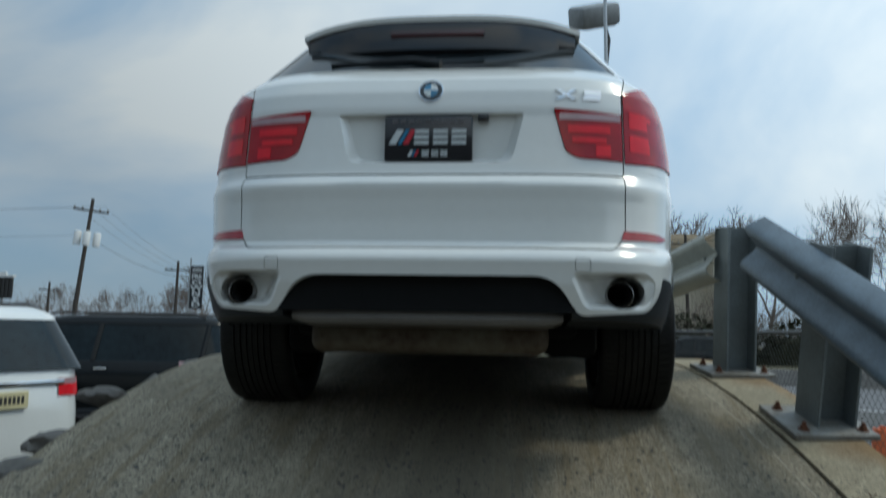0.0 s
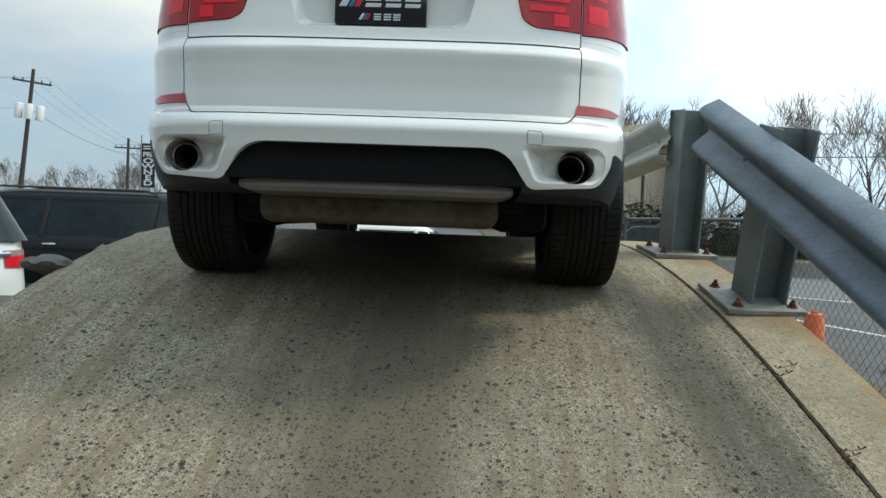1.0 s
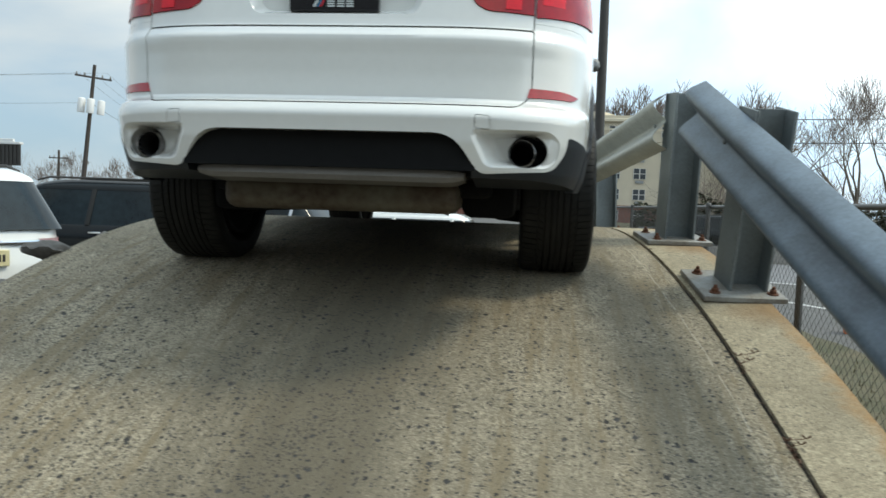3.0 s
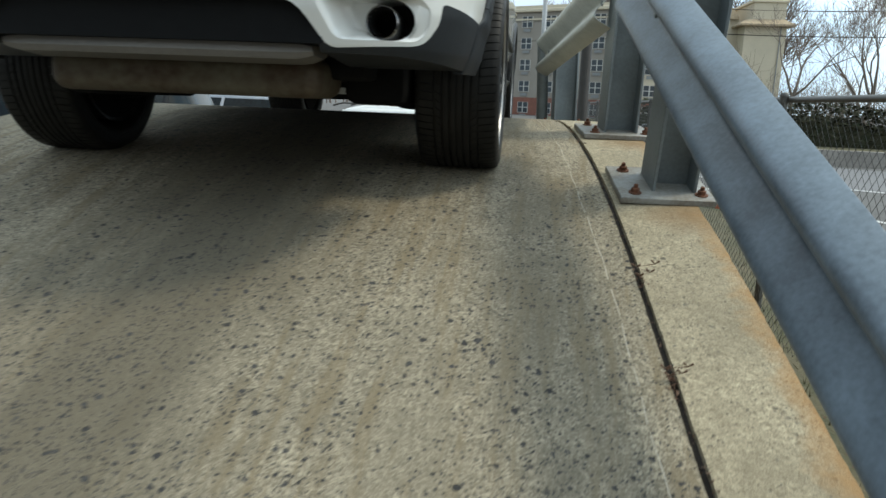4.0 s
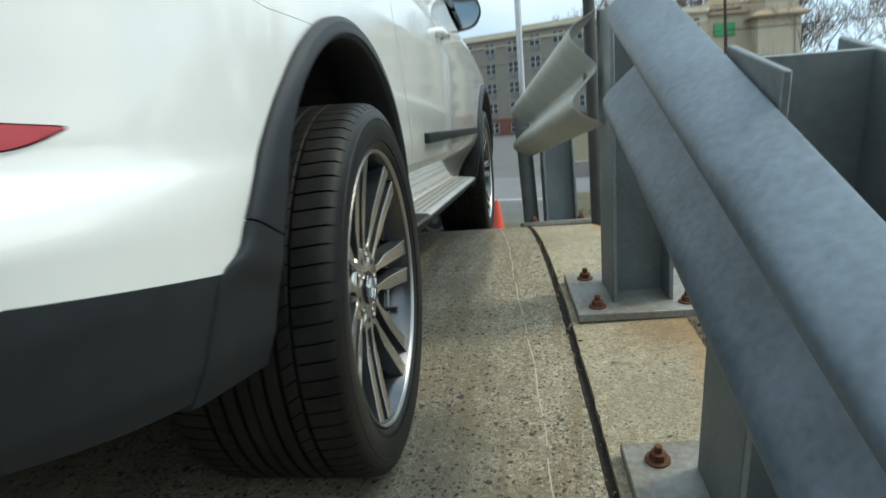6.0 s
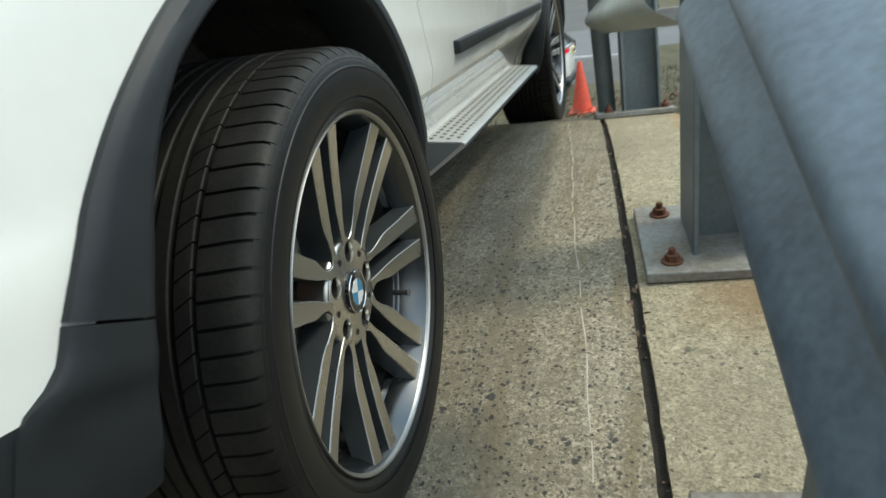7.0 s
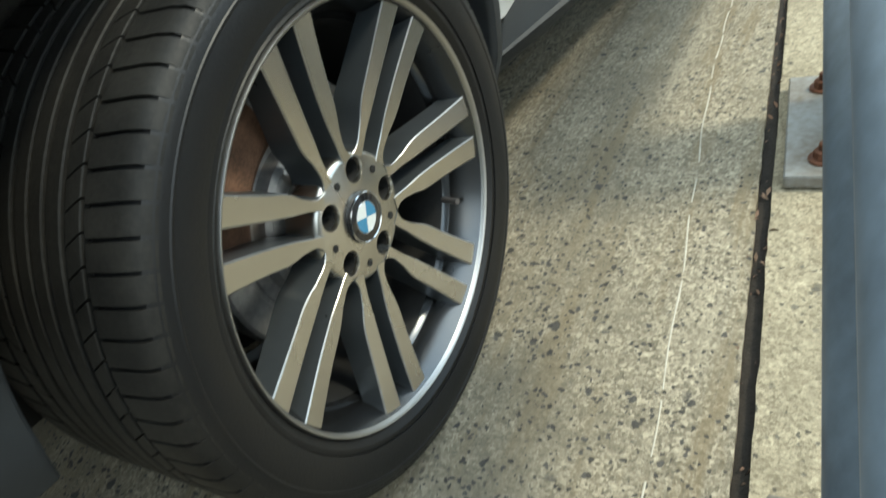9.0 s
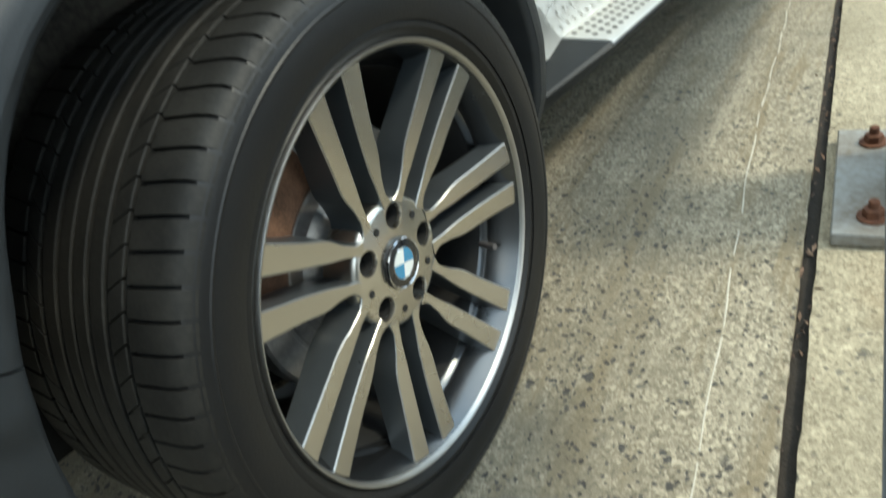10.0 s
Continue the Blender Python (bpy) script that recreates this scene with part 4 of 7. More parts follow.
part("high_brake_lamp", bm, M_REDDARK, spoiler, "dark red high brake lamp strip", 40)

# wiper
bm = bmesh.new()
tube(bm, [(0.02, rear_y(0.02, 1.38) - 0.012, 1.375), (-0.10, rear_y(0.1, 1.42) - 0.022, 1.405), (-0.26, rear_y(0.26, 1.40) - 0.014, 1.395)], [0.016, 0.012, 0.006], 8)
tube(bm, [(0.0, rear_y(0, 1.40) - 0.01, 1.40), (-0.42, rear_y(0.42, 1.39) - 0.01, 1.385)], 0.007, 6)
part("rear_wiper", bm, M_BLACKPL, car, "black rear wiper at rest", 40)


def rear_patch(outline, lift, thick):
    """A flat badge laid on the rear surface."""
    bmx = bmesh.new()
    top = [bmx.verts.new((u, rear_y(u, v) - lift, v)) for u, v in outline]
    bot = [bmx.verts.new((u, rear_y(u, v) - lift + thick, v)) for u, v in outline]
    n = len(outline)
    for k in range(n):
        bmx.faces.new((top[k], top[(k + 1) % n], bot[(k + 1) % n], bot[k]))
    bmx.faces.new(top)
    bmx.faces.new(bot[::-1])
    return bmx


def circle(cx, cz, r, a0=0.0, a1=2 * math.pi, n=32):
    return [(cx + r * math.cos(a0 + (a1 - a0) * k / n), cz + r * math.sin(a0 + (a1 - a0) * k / n)) for k in range(n + (0 if a1 - a0 > 6 else 1))]


badge = part("round_badge", rear_patch(circle(0, 1.222, 0.046), 0.006, 0.012), M_CHROME, car, "round blue and white badge with chrome rim", 30)
part("badge_ring", rear_patch(circle(0, 1.222, 0.042), 0.0075, 0.004), M_GLOSSBLK, badge)
for q in range(4):
    part("badge_quarter", rear_patch([(0, 1.222)] + circle(0, 1.222, 0.027, q * math.pi / 2, (q + 1) * math.pi / 2, 8), 0.009, 0.004), M_BADGEBLUE if q % 2 else M_BADGEWHITE, badge)
# model badge as plain strokes
bm = bmesh.new()
for pts in ([(0.455, 1.185), (0.475, 1.185), (0.535, 1.222), (0.515, 1.222)], [(0.515, 1.185), (0.535, 1.185), (0.475, 1.222), (0.455, 1.222)], [(0.562, 1.208), (0.625, 1.208), (0.625, 1.222), (0.562, 1.222)], [(0.562, 1.196), (0.625, 1.196), (0.625, 1.206), (0.562, 1.206)], [(0.556, 1.184), (0.622, 1.184), (0.622, 1.194), (0.556, 1.194)]):
    tb = rear_patch(pts, 0.006, 0.008)
    me = as_mesh(tb)
    bm.from_mesh(me)
part("model_badge", bm, M_CHROME, hatch_ob, "small chrome badge strokes", 30)

# number plate with plain bars for its writing
M_PLATE = mat("black_plate", (0.012, 0.012, 0.015), 0.25, 0, 20, 0.2, coat=0.4)
PY = -0.912
bm = bmesh.new()
box(bm, -0.168, 0.156, PY, PY + 0.03, 0.956, 1.124, None, 0.006)
plate = part("number_plate", bm, M_PLATE, car, "black dealer plate with white bars", 40)


def plate_bar(name, pts, material):
    bmx = bmesh.new()
    top = [bmx.verts.new((u, PY - 0.002, v)) for u, v in pts]
    bot = [bmx.verts.new((u, PY + 0.002, v)) for u, v in pts]
    n = len(pts)
    for k in range(n):
        bmx.faces.new((top[k], top[(k + 1) % n], bot[(k + 1) % n], bot[k]))
    bmx.faces.new(top)
    bmx.faces.new(bot[::-1])
    part(name, bmx, material, plate, "", 30)


def slant(x0, x1, z0, z1, s):
    return [(x0, z0), (x1, z0), (x1 + s, z1), (x0 + s, z1)]


for x0, wid, mt in ((-0.152, 0.026, M_BADGEWHITE), (-0.119, 0.014, M_BADGEBLUE), (-0.100, 0.020, M_BADGERED)):
    plate_bar("plate_stripe", slant(x0, x0 + wid, 1.015, 1.070, 0.030), mt)
for x0 in (-0.060, 0.010, 0.078):
    for zz in (1.015, 1.036, 1.057):
        plate_bar("plate_bar", slant(x0, x0 + 0.054, zz, zz + 0.013, 0.004), M_BADGEWHITE)
for x0, wid, mt in ((-0.082, 0.010, M_BADGEWHITE), (-0.068, 0.007, M_BADGEBLUE), (-0.058, 0.008, M_BADGERED)):
    plate_bar("plate_stripe", slant(x0, x0 + wid, 0.970, 0.992, 0.012), mt)
for x0 in (-0.030, 0.005, 0.038):
    for zz in (0.970, 0.9785, 0.987):
        plate_bar("plate_bar", slant(x0, x0 + 0.026, zz, zz + 0.005, 0.002), M_BADGEWHITE)
for k in range(9):
    plate_bar("plate_bar", slant(-0.14 + k * 0.03, -0.118 + k * 0.03, 1.095, 1.107, 0.002), M_CALIPER)
bm = bmesh.new()
box(bm, 0.175, 0.215, -0.908, -0.88, 1.105, 1.128, None, 0.003)
part("handle_switch", bm, M_GLOSSBLK, hatch_ob)

# lamp details: brighter and smoked fields on the lenses
def lens_field(name, x0, x1, z0, z1, sgn, material, lift=0.0115):
    bmx = bmesh.new()
    n = 10
    rows = []
    for j in range(n + 1):
        x = x0 + (x1 - x0) * j / n
        rows.append([bmx.verts.new((sgn * x, rear_y(x, z) * 1.0 - lift * (1 - 0.3), z)) for z in (z0, (z0 + z1) / 2, z1)])
    for a, b in zip(rows, rows[1:]):
        for i in range(2):
            bmx.faces.new((a[i], a[i + 1], b[i + 1], b[i]))
    ext = bmesh.ops.extrude_face_region(bmx, geom=bmx.faces[:])
    bmesh.ops.translate(bmx, verts=[v for v in ext["geom"] if isinstance(v, bmesh.types.BMVert)], vec=(0, 0.003, 0))
    return bmx


lens_obs = [o for o in car.children if o.name.startswith("tail_lamp")]
for sgn in (1, -1):
    inner = [o for o in lens_obs if o.name.startswith("tail_lamp_inner") and (sum(v.co.x for v in o.data.vertices) > 0) == (sgn > 0)][0]
    outer = [o for o in lens_obs if o.name.startswith("tail_lamp_outer") and (sum(v.co.x for v in o.data.vertices) > 0) == (sgn > 0)][0]
    part("smoked_band", lens_field("b", 0.470, 0.694, 1.105, 1.130, sgn, None), M_PINKLENS, inner, "smoked clear lamp band", 40)
    part("light_bar", lens_field("b", 0.50, 0.655, 1.055, 1.085, sgn, None), M_REDBRIGHT, inner, "bright red light bar", 40)
    part("light_bar", lens_field("b", 0.515, 0.640, 1.018, 1.040, sgn, None), M_REDBRIGHT, inner, "bright red light bar", 40)
    part("lamp_block", lens_field("b", 0.600, 0.655, 0.968, 1.012, sgn, None), M_REDBRIGHT, inner, "bright red lamp block", 40)
    part("light_bar", lens_field("b", 0.728, 0.850, 1.085, 1.15, sgn, None), M_REDBRIGHT, outer, "bright red light bar", 40)
    part("light_bar", lens_field("b", 0.728, 0.850, 0.995, 1.060, sgn, None), M_REDBRIGHT, outer, "bright red light bar", 40)

# side moulding strip, door handles, mirrors, running boards
for sgn in (1, -1):
    bm = bmesh.new()
    box(bm, -0.006, 0.016, 0.80, 2.36, -0.016, 0.016, Matrix.Translation((sgn * 0.948, 0, 0.63)) @ Matrix.Shear("XZ", 4, (0, 0)), 0.005)
    ob = part("side_moulding", bm, M_BLACKPL, car, "dark side moulding strip", 40)
    for y in (0.14, 1.26):
        bm = bmesh.new()
        tube(bm, [(sgn * 0.935, y - 0.10, 0.985), (sgn * 0.968, y - 0.08, 0.985), (sgn * 0.972, y + 0.06, 0.983), (sgn * 0.940, y + 0.09, 0.982)], [0.011, 0.014, 0.014, 0.010], 10)
        part("door_handle", bm, M_WHITE, car, "", 50)
    glass_line = rounded([(0.858, 1.252), (1.022, 1.238), (1.052, 1.156), (1.016, 1.090), (0.880, 1.066)], [0.018, 0.04, 0.05, 0.05, 0.015])
    mx, mz = 0.955, 1.160

    def shrunk(k, dx=0.0, dz=0.0):
        return [(mx + (u - mx) * k + dx, mz + (v - mz) * k + dz) for u, v in glass_line]

    def loft(levels, tilt=0.0):
        bmx = bmesh.new()
        rs = [[bmx.verts.new((sgn * u, y + (v - mz + 0.09) * tilt, v)) for u, v in ol] for y, ol in levels]
        m_ = len(rs[0])
        for a, b in zip(rs, rs[1:]):
            for k in range(m_):
                bmx.faces.new((a[k], a[(k + 1) % m_], b[(k + 1) % m_], b[k]))
        bmx.faces.new(rs[0][::-1])
        bmx.faces.new(rs[-1])
        return bmx

    mir = part("side_mirror", loft([(1.992, shrunk(0.985)), (2.02, shrunk(1.0)), (2.07, shrunk(0.90, -0.004)), (2.10, shrunk(0.72, -0.012)), (2.115, shrunk(0.45, -0.018))]), M_WHITE, car, "", 60)
    part("mirror_bezel", loft([(1.990, shrunk(0.93)), (1.976, shrunk(0.95)), (1.973, shrunk(0.985)), (1.980, shrunk(1.012)), (2.000, shrunk(1.008))]), M_BLACKPL, mir, "black mirror surround", 50)
    part("mirror_glass", loft([(1.978, shrunk(0.945)), (1.9735, shrunk(0.935)), (1.9745, shrunk(0.80)), (1.975, shrunk(0.3))], 0.07), M_MIRROR, mir, "grey mirror glass", 50)
    bm = bmesh.new()
    tube(bm, [(sgn * 0.80, 2.03, 1.108), (sgn * 0.885, 2.03, 1.108)], [0.028, 0.026], 10)
    part("mirror_arm", bm, M_BLACKPL, mir)
    # running board
    bm = bmesh.new()
    prof = [(0.78, 0.29), (0.78, 0.414), (0.842, 0.413), (0.948, 0.403), (0.957, 0.396), (0.952, 0.386), (0.895, 0.335), (0.84, 0.298)]
    rear = [(0.78, 0.29), (0.78, 0.345), (0.838, 0.350), (0.856, 0.343), (0.858, 0.338), (0.856, 0.334), (0.848, 0.315), (0.84, 0.298)]
    rows = [[bm.verts.new((sgn * px, y, pz)) for px, pz in pr] for y, pr in ((0.60, rear), (0.765, prof), (2.16, prof), (2.33, rear))]
    for a, b in zip(rows, rows[1:]):
        for i in range(8):
            bm.faces.new((a[i], a[(i + 1) % 8], b[(i + 1) % 8], b[i]))
    bm.faces.new(rows[0])
    bm.faces.new(rows[-1][::-1])
    board = part("running_board", bm, M_BLACKPL, car, "running board with dotted aluminium tread", 25)
    bm = bmesh.new()
    rows = [[bm.verts.new((sgn * px, y, pz + 0.003)) for px, pz in ((0.847, 0.4127), (0.944, 0.4035), (0.9535, 0.3985))] for y in (0.770, 2.155)]
    for i in range(2):
        bm.faces.new((rows[0][i], rows[0][i + 1], rows[1][i + 1], rows[1][i]))
    ext = bmesh.ops.extrude_face_region(bm, geom=bm.faces[:])
    bmesh.ops.translate(bm, verts=[v for v in ext["geom"] if isinstance(v, bmesh.types.BMVert)], vec=(0, 0, -0.004))
    tread = part("aluminium_tread", bm, M_ALU, board, "silver aluminium tread plate", 40)
    bm = bmesh.new()
    for r_ in range(4):
        for c_ in range(38):
            px = 0.860 + r_ * 0.0225
            pz = 0.4127 - (px - 0.847) * 0.0948 + 0.0036
            y = 0.800 + c_ * 0.0355 + (0.0178 if r_ % 2 else 0)
            top = [bm.verts.new((sgn * (px + 0.0062 * math.cos(t)), y + 0.0072 * math.sin(t), pz - 0.0062 * math.cos(t) * 0.095)) for t in [2 * math.pi * k / 10 for k in range(10)]]
            bm.faces.new(top)
    tagged(part("tread_studs", bm, M_UNDER, board, "black rubber studs"), kind="stuff")


# ---------------------------------------------------------------- wheels
SPOKE0 = 155.0


def tyre_mesh(width, radius, rim_r):
    """A low-profile tyre with shoulder grooves, lengthwise grooves and raised sidewall rings."""
    h = width / 2
    side = radius - rim_r
    outer = [(h * 0.86, rim_r - 0.004), (h * 0.945, rim_r + 0.008), (h * 0.972, rim_r + 0.014), (h * 0.976, rim_r + 0.019), (h * 0.970, rim_r + 0.022), (h * 0.986, rim_r + side * 0.24), (h * 1.000, rim_r + side * 0.33), (h * 1.008, rim_r + side * 0.46), (h * 1.008, rim_r + side * 0.58), (h * 1.001, rim_r + side * 0.66), (h * 1.006, rim_r + side * 0.675), (h * 1.006, rim_r + side * 0.695), (h * 0.998, rim_r + side * 0.71), (h * 0.991, rim_r + side * 0.76),
             (h * 0.972, rim_r + side * 0.85), (h * 0.935, rim_r + side * 0.935), (h * 0.88, radius - 0.0045), (h * 0.78, radius - 0.003), (h * 0.60, radius - 0.003)]
    grooves = []
    for g, gw in ((0.522, 0.0045), (0.336, 0.0040), (0.158, 0.0040)):
        grooves += [(h * g + gw, radius - 0.003), (h * g + gw * 0.9, radius - 0.008), (h * g - gw * 0.9, radius - 0.008), (h * g - gw, radius - 0.003)]
    right = outer + grooves
    prof = right + [(-a, r) for a, r in reversed(right)] + [(-h * 0.5, rim_r - 0.02), (h * 0.5, rim_r - 0.02)]
    bm = bmesh.new()
    lathe(bm, prof, 120, "X", (0, 0, 0), True)
    return bm


def spoke_outline():
    """One spoke in its plane: distance from the hub, half width."""
    return [(0.074, 0.0100), (0.080, 0.0080), (0.087, 0.0068), (0.094, 0.0066), (0.105, 0.0074), (0.115, 0.0086), (0.125, 0.0106), (0.135, 0.0124), (0.146, 0.0134), (0.160, 0.0139), (0.180, 0.0143), (0.205, 0.0150), (0.235, 0.0160), (0.263, 0.0172)]


def build_wheel(width, radius, name, label):
    """A wheel round its own hub: outer face towards +x, zero at the middle of the tyre."""
    w = new(name)
    w.empty_display_size = 0.1
    tagged(w, label)
    h = width / 2
    bm = tyre_mesh(width, radius, 0.270)
    tyre = part("tyre", bm, M_TYRE, w, "black low-profile road tyre", 28)
    # shoulder sipes: narrow dark blocks sunk into the tread, real cuts by raised lugs between them
    bm = bmesh.new()
    n = 76
    for sgn in (1, -1):
        for k in range(n):
            a0, a1 = 2 * math.pi * (k + 0.07) / n, 2 * math.pi * (k + 0.93) / n
            stations = ((0.9900, radius - 0.0255), (0.9800, radius - 0.0165), (0.9500, radius - 0.0072), (0.895, radius - 0.0006), (0.80, radius + 0.0022), (0.543, radius + 0.0030))
            rows = []
            for j in range(4):
                a = a0 + (a1 - a0) * j / 3
                rows.append([bm.verts.new((sgn * h * fx, r * math.cos(a + 0.05 * (0.9 - fx)), r * math.sin(a + 0.05 * (0.9 - fx)))) for fx, r in stations])
            for ra, rb in zip(rows, rows[1:]):
                for i in range(5):
                    bm.faces.new((ra[i], ra[i + 1], rb[i + 1], rb[i]) if sgn > 0 else (ra[i], rb[i], rb[i + 1], ra[i + 1]))
            skirt = [rows[j][0] for j in range(4)] + [rows[3][i] for i in range(1, 6)] + [rows[j][5] for j in (2, 1, 0)] + [rows[0][i] for i in (4, 3, 2, 1)]
            low = [bm.verts.new((v.co.x * 0.995, v.co.y * 0.982, v.co.z * 0.982)) for v in skirt]
            m = len(skirt)
            for i in range(m):
                bm.faces.new((skirt[i], skirt[(i + 1) % m], low[(i + 1) % m], low[i]))
    tagged(part("shoulder_tread", bm, M_TREAD, w, "", 28), kind="stuff")
    # slanted cuts of the rib beside each shoulder
    bm = bmesh.new()
    n = 76
    for sgn in (1, -1):
        for k in range(n):
            a0, a1 = 2 * math.pi * (k + 0.045) / n, 2 * math.pi * (k + 0.955) / n
            rows = []
            for j in range(3):
                a = a0 + (a1 - a0) * j / 2
                rows.append([bm.verts.new((sgn * h * fx, r * math.cos(a + (0.5 - fx) * 0.30), r * math.sin(a + (0.5 - fx) * 0.30))) for fx, r in ((0.502, radius + 0.0020), (0.494, radius + 0.0031), (0.43, radius + 0.0036), (0.368, radius + 0.0033), (0.360, radius + 0.0022))])
            for ra, rb in zip(rows, rows[1:]):
                for i in range(4):
                    bm.faces.new((ra[i], ra[i + 1], rb[i + 1], rb[i]))
            edge = [rows[j][0] for j in range(3)] + rows[2][1:] + [rows[1][4], rows[0][4]] + rows[0][3:0:-1]
            low = [bm.verts.new((v.co.x, v.co.y * 0.978, v.co.z * 0.978)) for v in edge]
            for i in range(len(edge)):
                bm.faces.new((edge[i], edge[(i + 1) % len(edge)], low[(i + 1) % len(edge)], low[i]))
    # plain ribs round the middle
    for f0, f1 in ((0.315, 0.180), (0.137, 0.012), (-0.012, -0.137), (-0.180, -0.315)):
        lathe(bm, [(h * f0, radius - 0.006), (h * f0, radius + 0.0018), (h * (f0 - 0.010), radius + 0.0034), (h * (f1 + 0.010), radius + 0.0034), (h * f1, radius + 0.0018), (h * f1, radius - 0.006)], 120, "X")
    tagged(part("middle_tread", bm, M_TREAD, w, "", 28), kind="stuff")
    # rim barrel and lip
    lip = h - 0.012
    bm = bmesh.new()
    lathe(bm, [(lip - 0.012, 0.262), (lip, 0.2665), (lip + 0.004, 0.2695), (lip + 0.0045, 0.2715), (lip + 0.001, 0.2735), (lip - 0.012, 0.2735)], 96, "X")
    rim = part("rim", bm, M_CHAMFER, w, "machined grey twin-spoke alloy rim", 40)
    bm = bmesh.new()
    lathe(bm, [(lip - 0.002, 0.2655), (lip - 0.014, 0.2600), (lip - 0.030, 0.2535), (lip - 0.050, 0.2500), (lip - 0.056, 0.2440), (lip - 0.060, 0.2425)], 96, "X")
    part("barrel_step", bm, M_BARREL, w, "silver outer barrel step", 30)
    # the deep part has its shade put into a darker colour
    bm = bmesh.new()
    lathe(bm, [(lip - 0.0598, 0.2425), (lip - 0.075, 0.2385), (lip - 0.11, 0.2370), (-h * 0.6, 0.232), (-h * 0.95, 0.240)], 96, "X")
    part("barrel", bm, M_BARRELSHADE, w, "inner barrel, coloured dark for the shade of its depth", 40)
    # hub face
    hub = lip - 0.036
    bm = bmesh.new()
    lathe(bm, [(hub - 0.05, 0.087), (hub - 0.010, 0.0868), (hub - 0.004, 0.0850), (hub - 0.001, 0.0815), (hub, 0.0780), (hub + 0.001, 0.0380), (hub + 0.0015, 0.034)], 64, "X")
    lugs = [math.radians(151 + 72 * k) for k in range(5)]
    bmesh.ops.contextual_create(bm, geom=[e for e in bm.edges if e.is_boundary and all(abs(v.co.x - hub - 0.0015) < 1e-6 for v in e.verts)])
    bmesh.ops.contextual_create(bm, geom=[e for e in bm.edges if e.is_boundary])
    bmesh.ops.recalc_face_normals(bm, faces=bm.faces)
    hub_me = as_mesh(bm)
    for a in lugs:
        bm = bmesh.new()
        rings = lathe(bm, [(hub - 0.040, 0.0150), (hub - 0.004, 0.0155), (hub + 0.006, 0.0185)], 24, "X", (0, 0.062 * math.cos(a), 0.062 * math.sin(a)))
        bm.faces.new(rings[0][::-1])
        bm.faces.new(rings[-1])
        bmesh.ops.recalc_face_normals(bm, faces=bm.faces)
        hub_me = boolean(hub_me, as_mesh(bm))
    hub_bm = bmesh.new()
    hub_bm.from_mesh(hub_me)
    part("hub_face", hub_bm, M_RIMFACE, w, "machined hub face", 35)
    # the bolt holes are lined black, their shade put into the colour
    for a in lugs:
        at = (0, 0.062 * math.cos(a), 0.062 * math.sin(a))
        bm = bmesh.new()
        lathe(bm, [(hub - 0.006, 0.0153), (hub - 0.038, 0.0148), (hub - 0.039, 0.0002)], 24, "X", at)
        part("bolt_hole", bm, M_SOOT_SHADE, w, "dark wheel bolt hole", 35)
        bm = bmesh.new()
        lathe(bm, [(hub - 0.038, 0.0100), (hub - 0.022, 0.0098), (hub - 0.020, 0.0085), (hub - 0.020, 0.0002)], 6, "X", at)
        part("wheel_bolt", bm, M_CALIPER, w, "dull steel wheel bolt", 35)
    # black discs on the hub paint the shade of small dimples
    for a in lugs:
        bm = bmesh.new()
        lathe(bm, [(hub + 0.0012, 0.0052), (hub + 0.0017, 0.0002)], 12, "X", (0, 0.064 * math.cos(a + radians(36)), 0.064 * math.sin(a + radians(36))))
        part("dimple", bm, M_SOOT_SHADE, w, "", 35)
    bm = bmesh.new()
    lathe(bm, [(hub + 0.001, 0.0345), (hub + 0.006, 0.0335), (hub + 0.0075, 0.031), (hub + 0.0072, 0.0002)], 48, "X")
    cap = part("centre_cap", bm, M_GLOSSBLK, w, "centre cap with blue and white quarters", 35)
    bm = bmesh.new()
    lathe(bm, [(hub + 0.0076, 0.0335), (hub + 0.0084, 0.0322), (hub + 0.0076, 0.0310)], 48, "X")
    part("cap_ring", bm, M_CHROME, w)
    bm = bmesh.new()
    lathe(bm, [(hub + 0.0072, 0.0218), (hub + 0.0080, 0.0208), (hub + 0.0072, 0.0198)], 48, "X")
    part("cap_ring", bm, M_CHROME, w)
    for q in range(4):
        bm = bmesh.new()
        a0 = math.radians(SPOKE0 - 80 + 90 * q)
        pts = [(0.0, 0.0)] + [(0.0200 * math.cos(a0 + math.pi / 2 * k / 8), 0.0200 * math.sin(a0 + math.pi / 2 * k / 8)) for k in range(9)]
        top = [bm.verts.new((hub + 0.0079, y, z)) for y, z in pts]
        bot = [bm.verts.new((hub + 0.0060, y, z)) for y, z in pts]
        bm.faces.new(top)
        for k in range(len(pts)):
            bm.faces.new((top[k], top[(k + 1) % len(pts)], bot[(k + 1) % len(pts)], bot[k]))
        part("cap_quarter", bm, M_BADGEBLUE if q % 2 else M_BADGEWHITE, w)
    # fourteen spokes in seven pairs
    for k in range(7):
        for s in (-1, 1):
            ca = math.radians(SPOKE0 + 360 / 7 * k)
            bm = bmesh.new()
            rows = []
            for r, hw in spoke_outline():
                u = (r - 0.074) / 0.189
                # the two blades of a pair keep an even slot between them and grow wider past a kink near the hub
                off = hw + float(np.interp(r, [0.076, 0.105, 0.135, 0.18, 0.263], [0.0150, 0.0156, 0.0138, 0.0140, 0.0162]))
                hwi = hw
                face = hub + 0.0006 + (lip - 0.0066 - hub) * (u ** 1.35)
                deep = 0.050 - 0.018 * u
                row = []
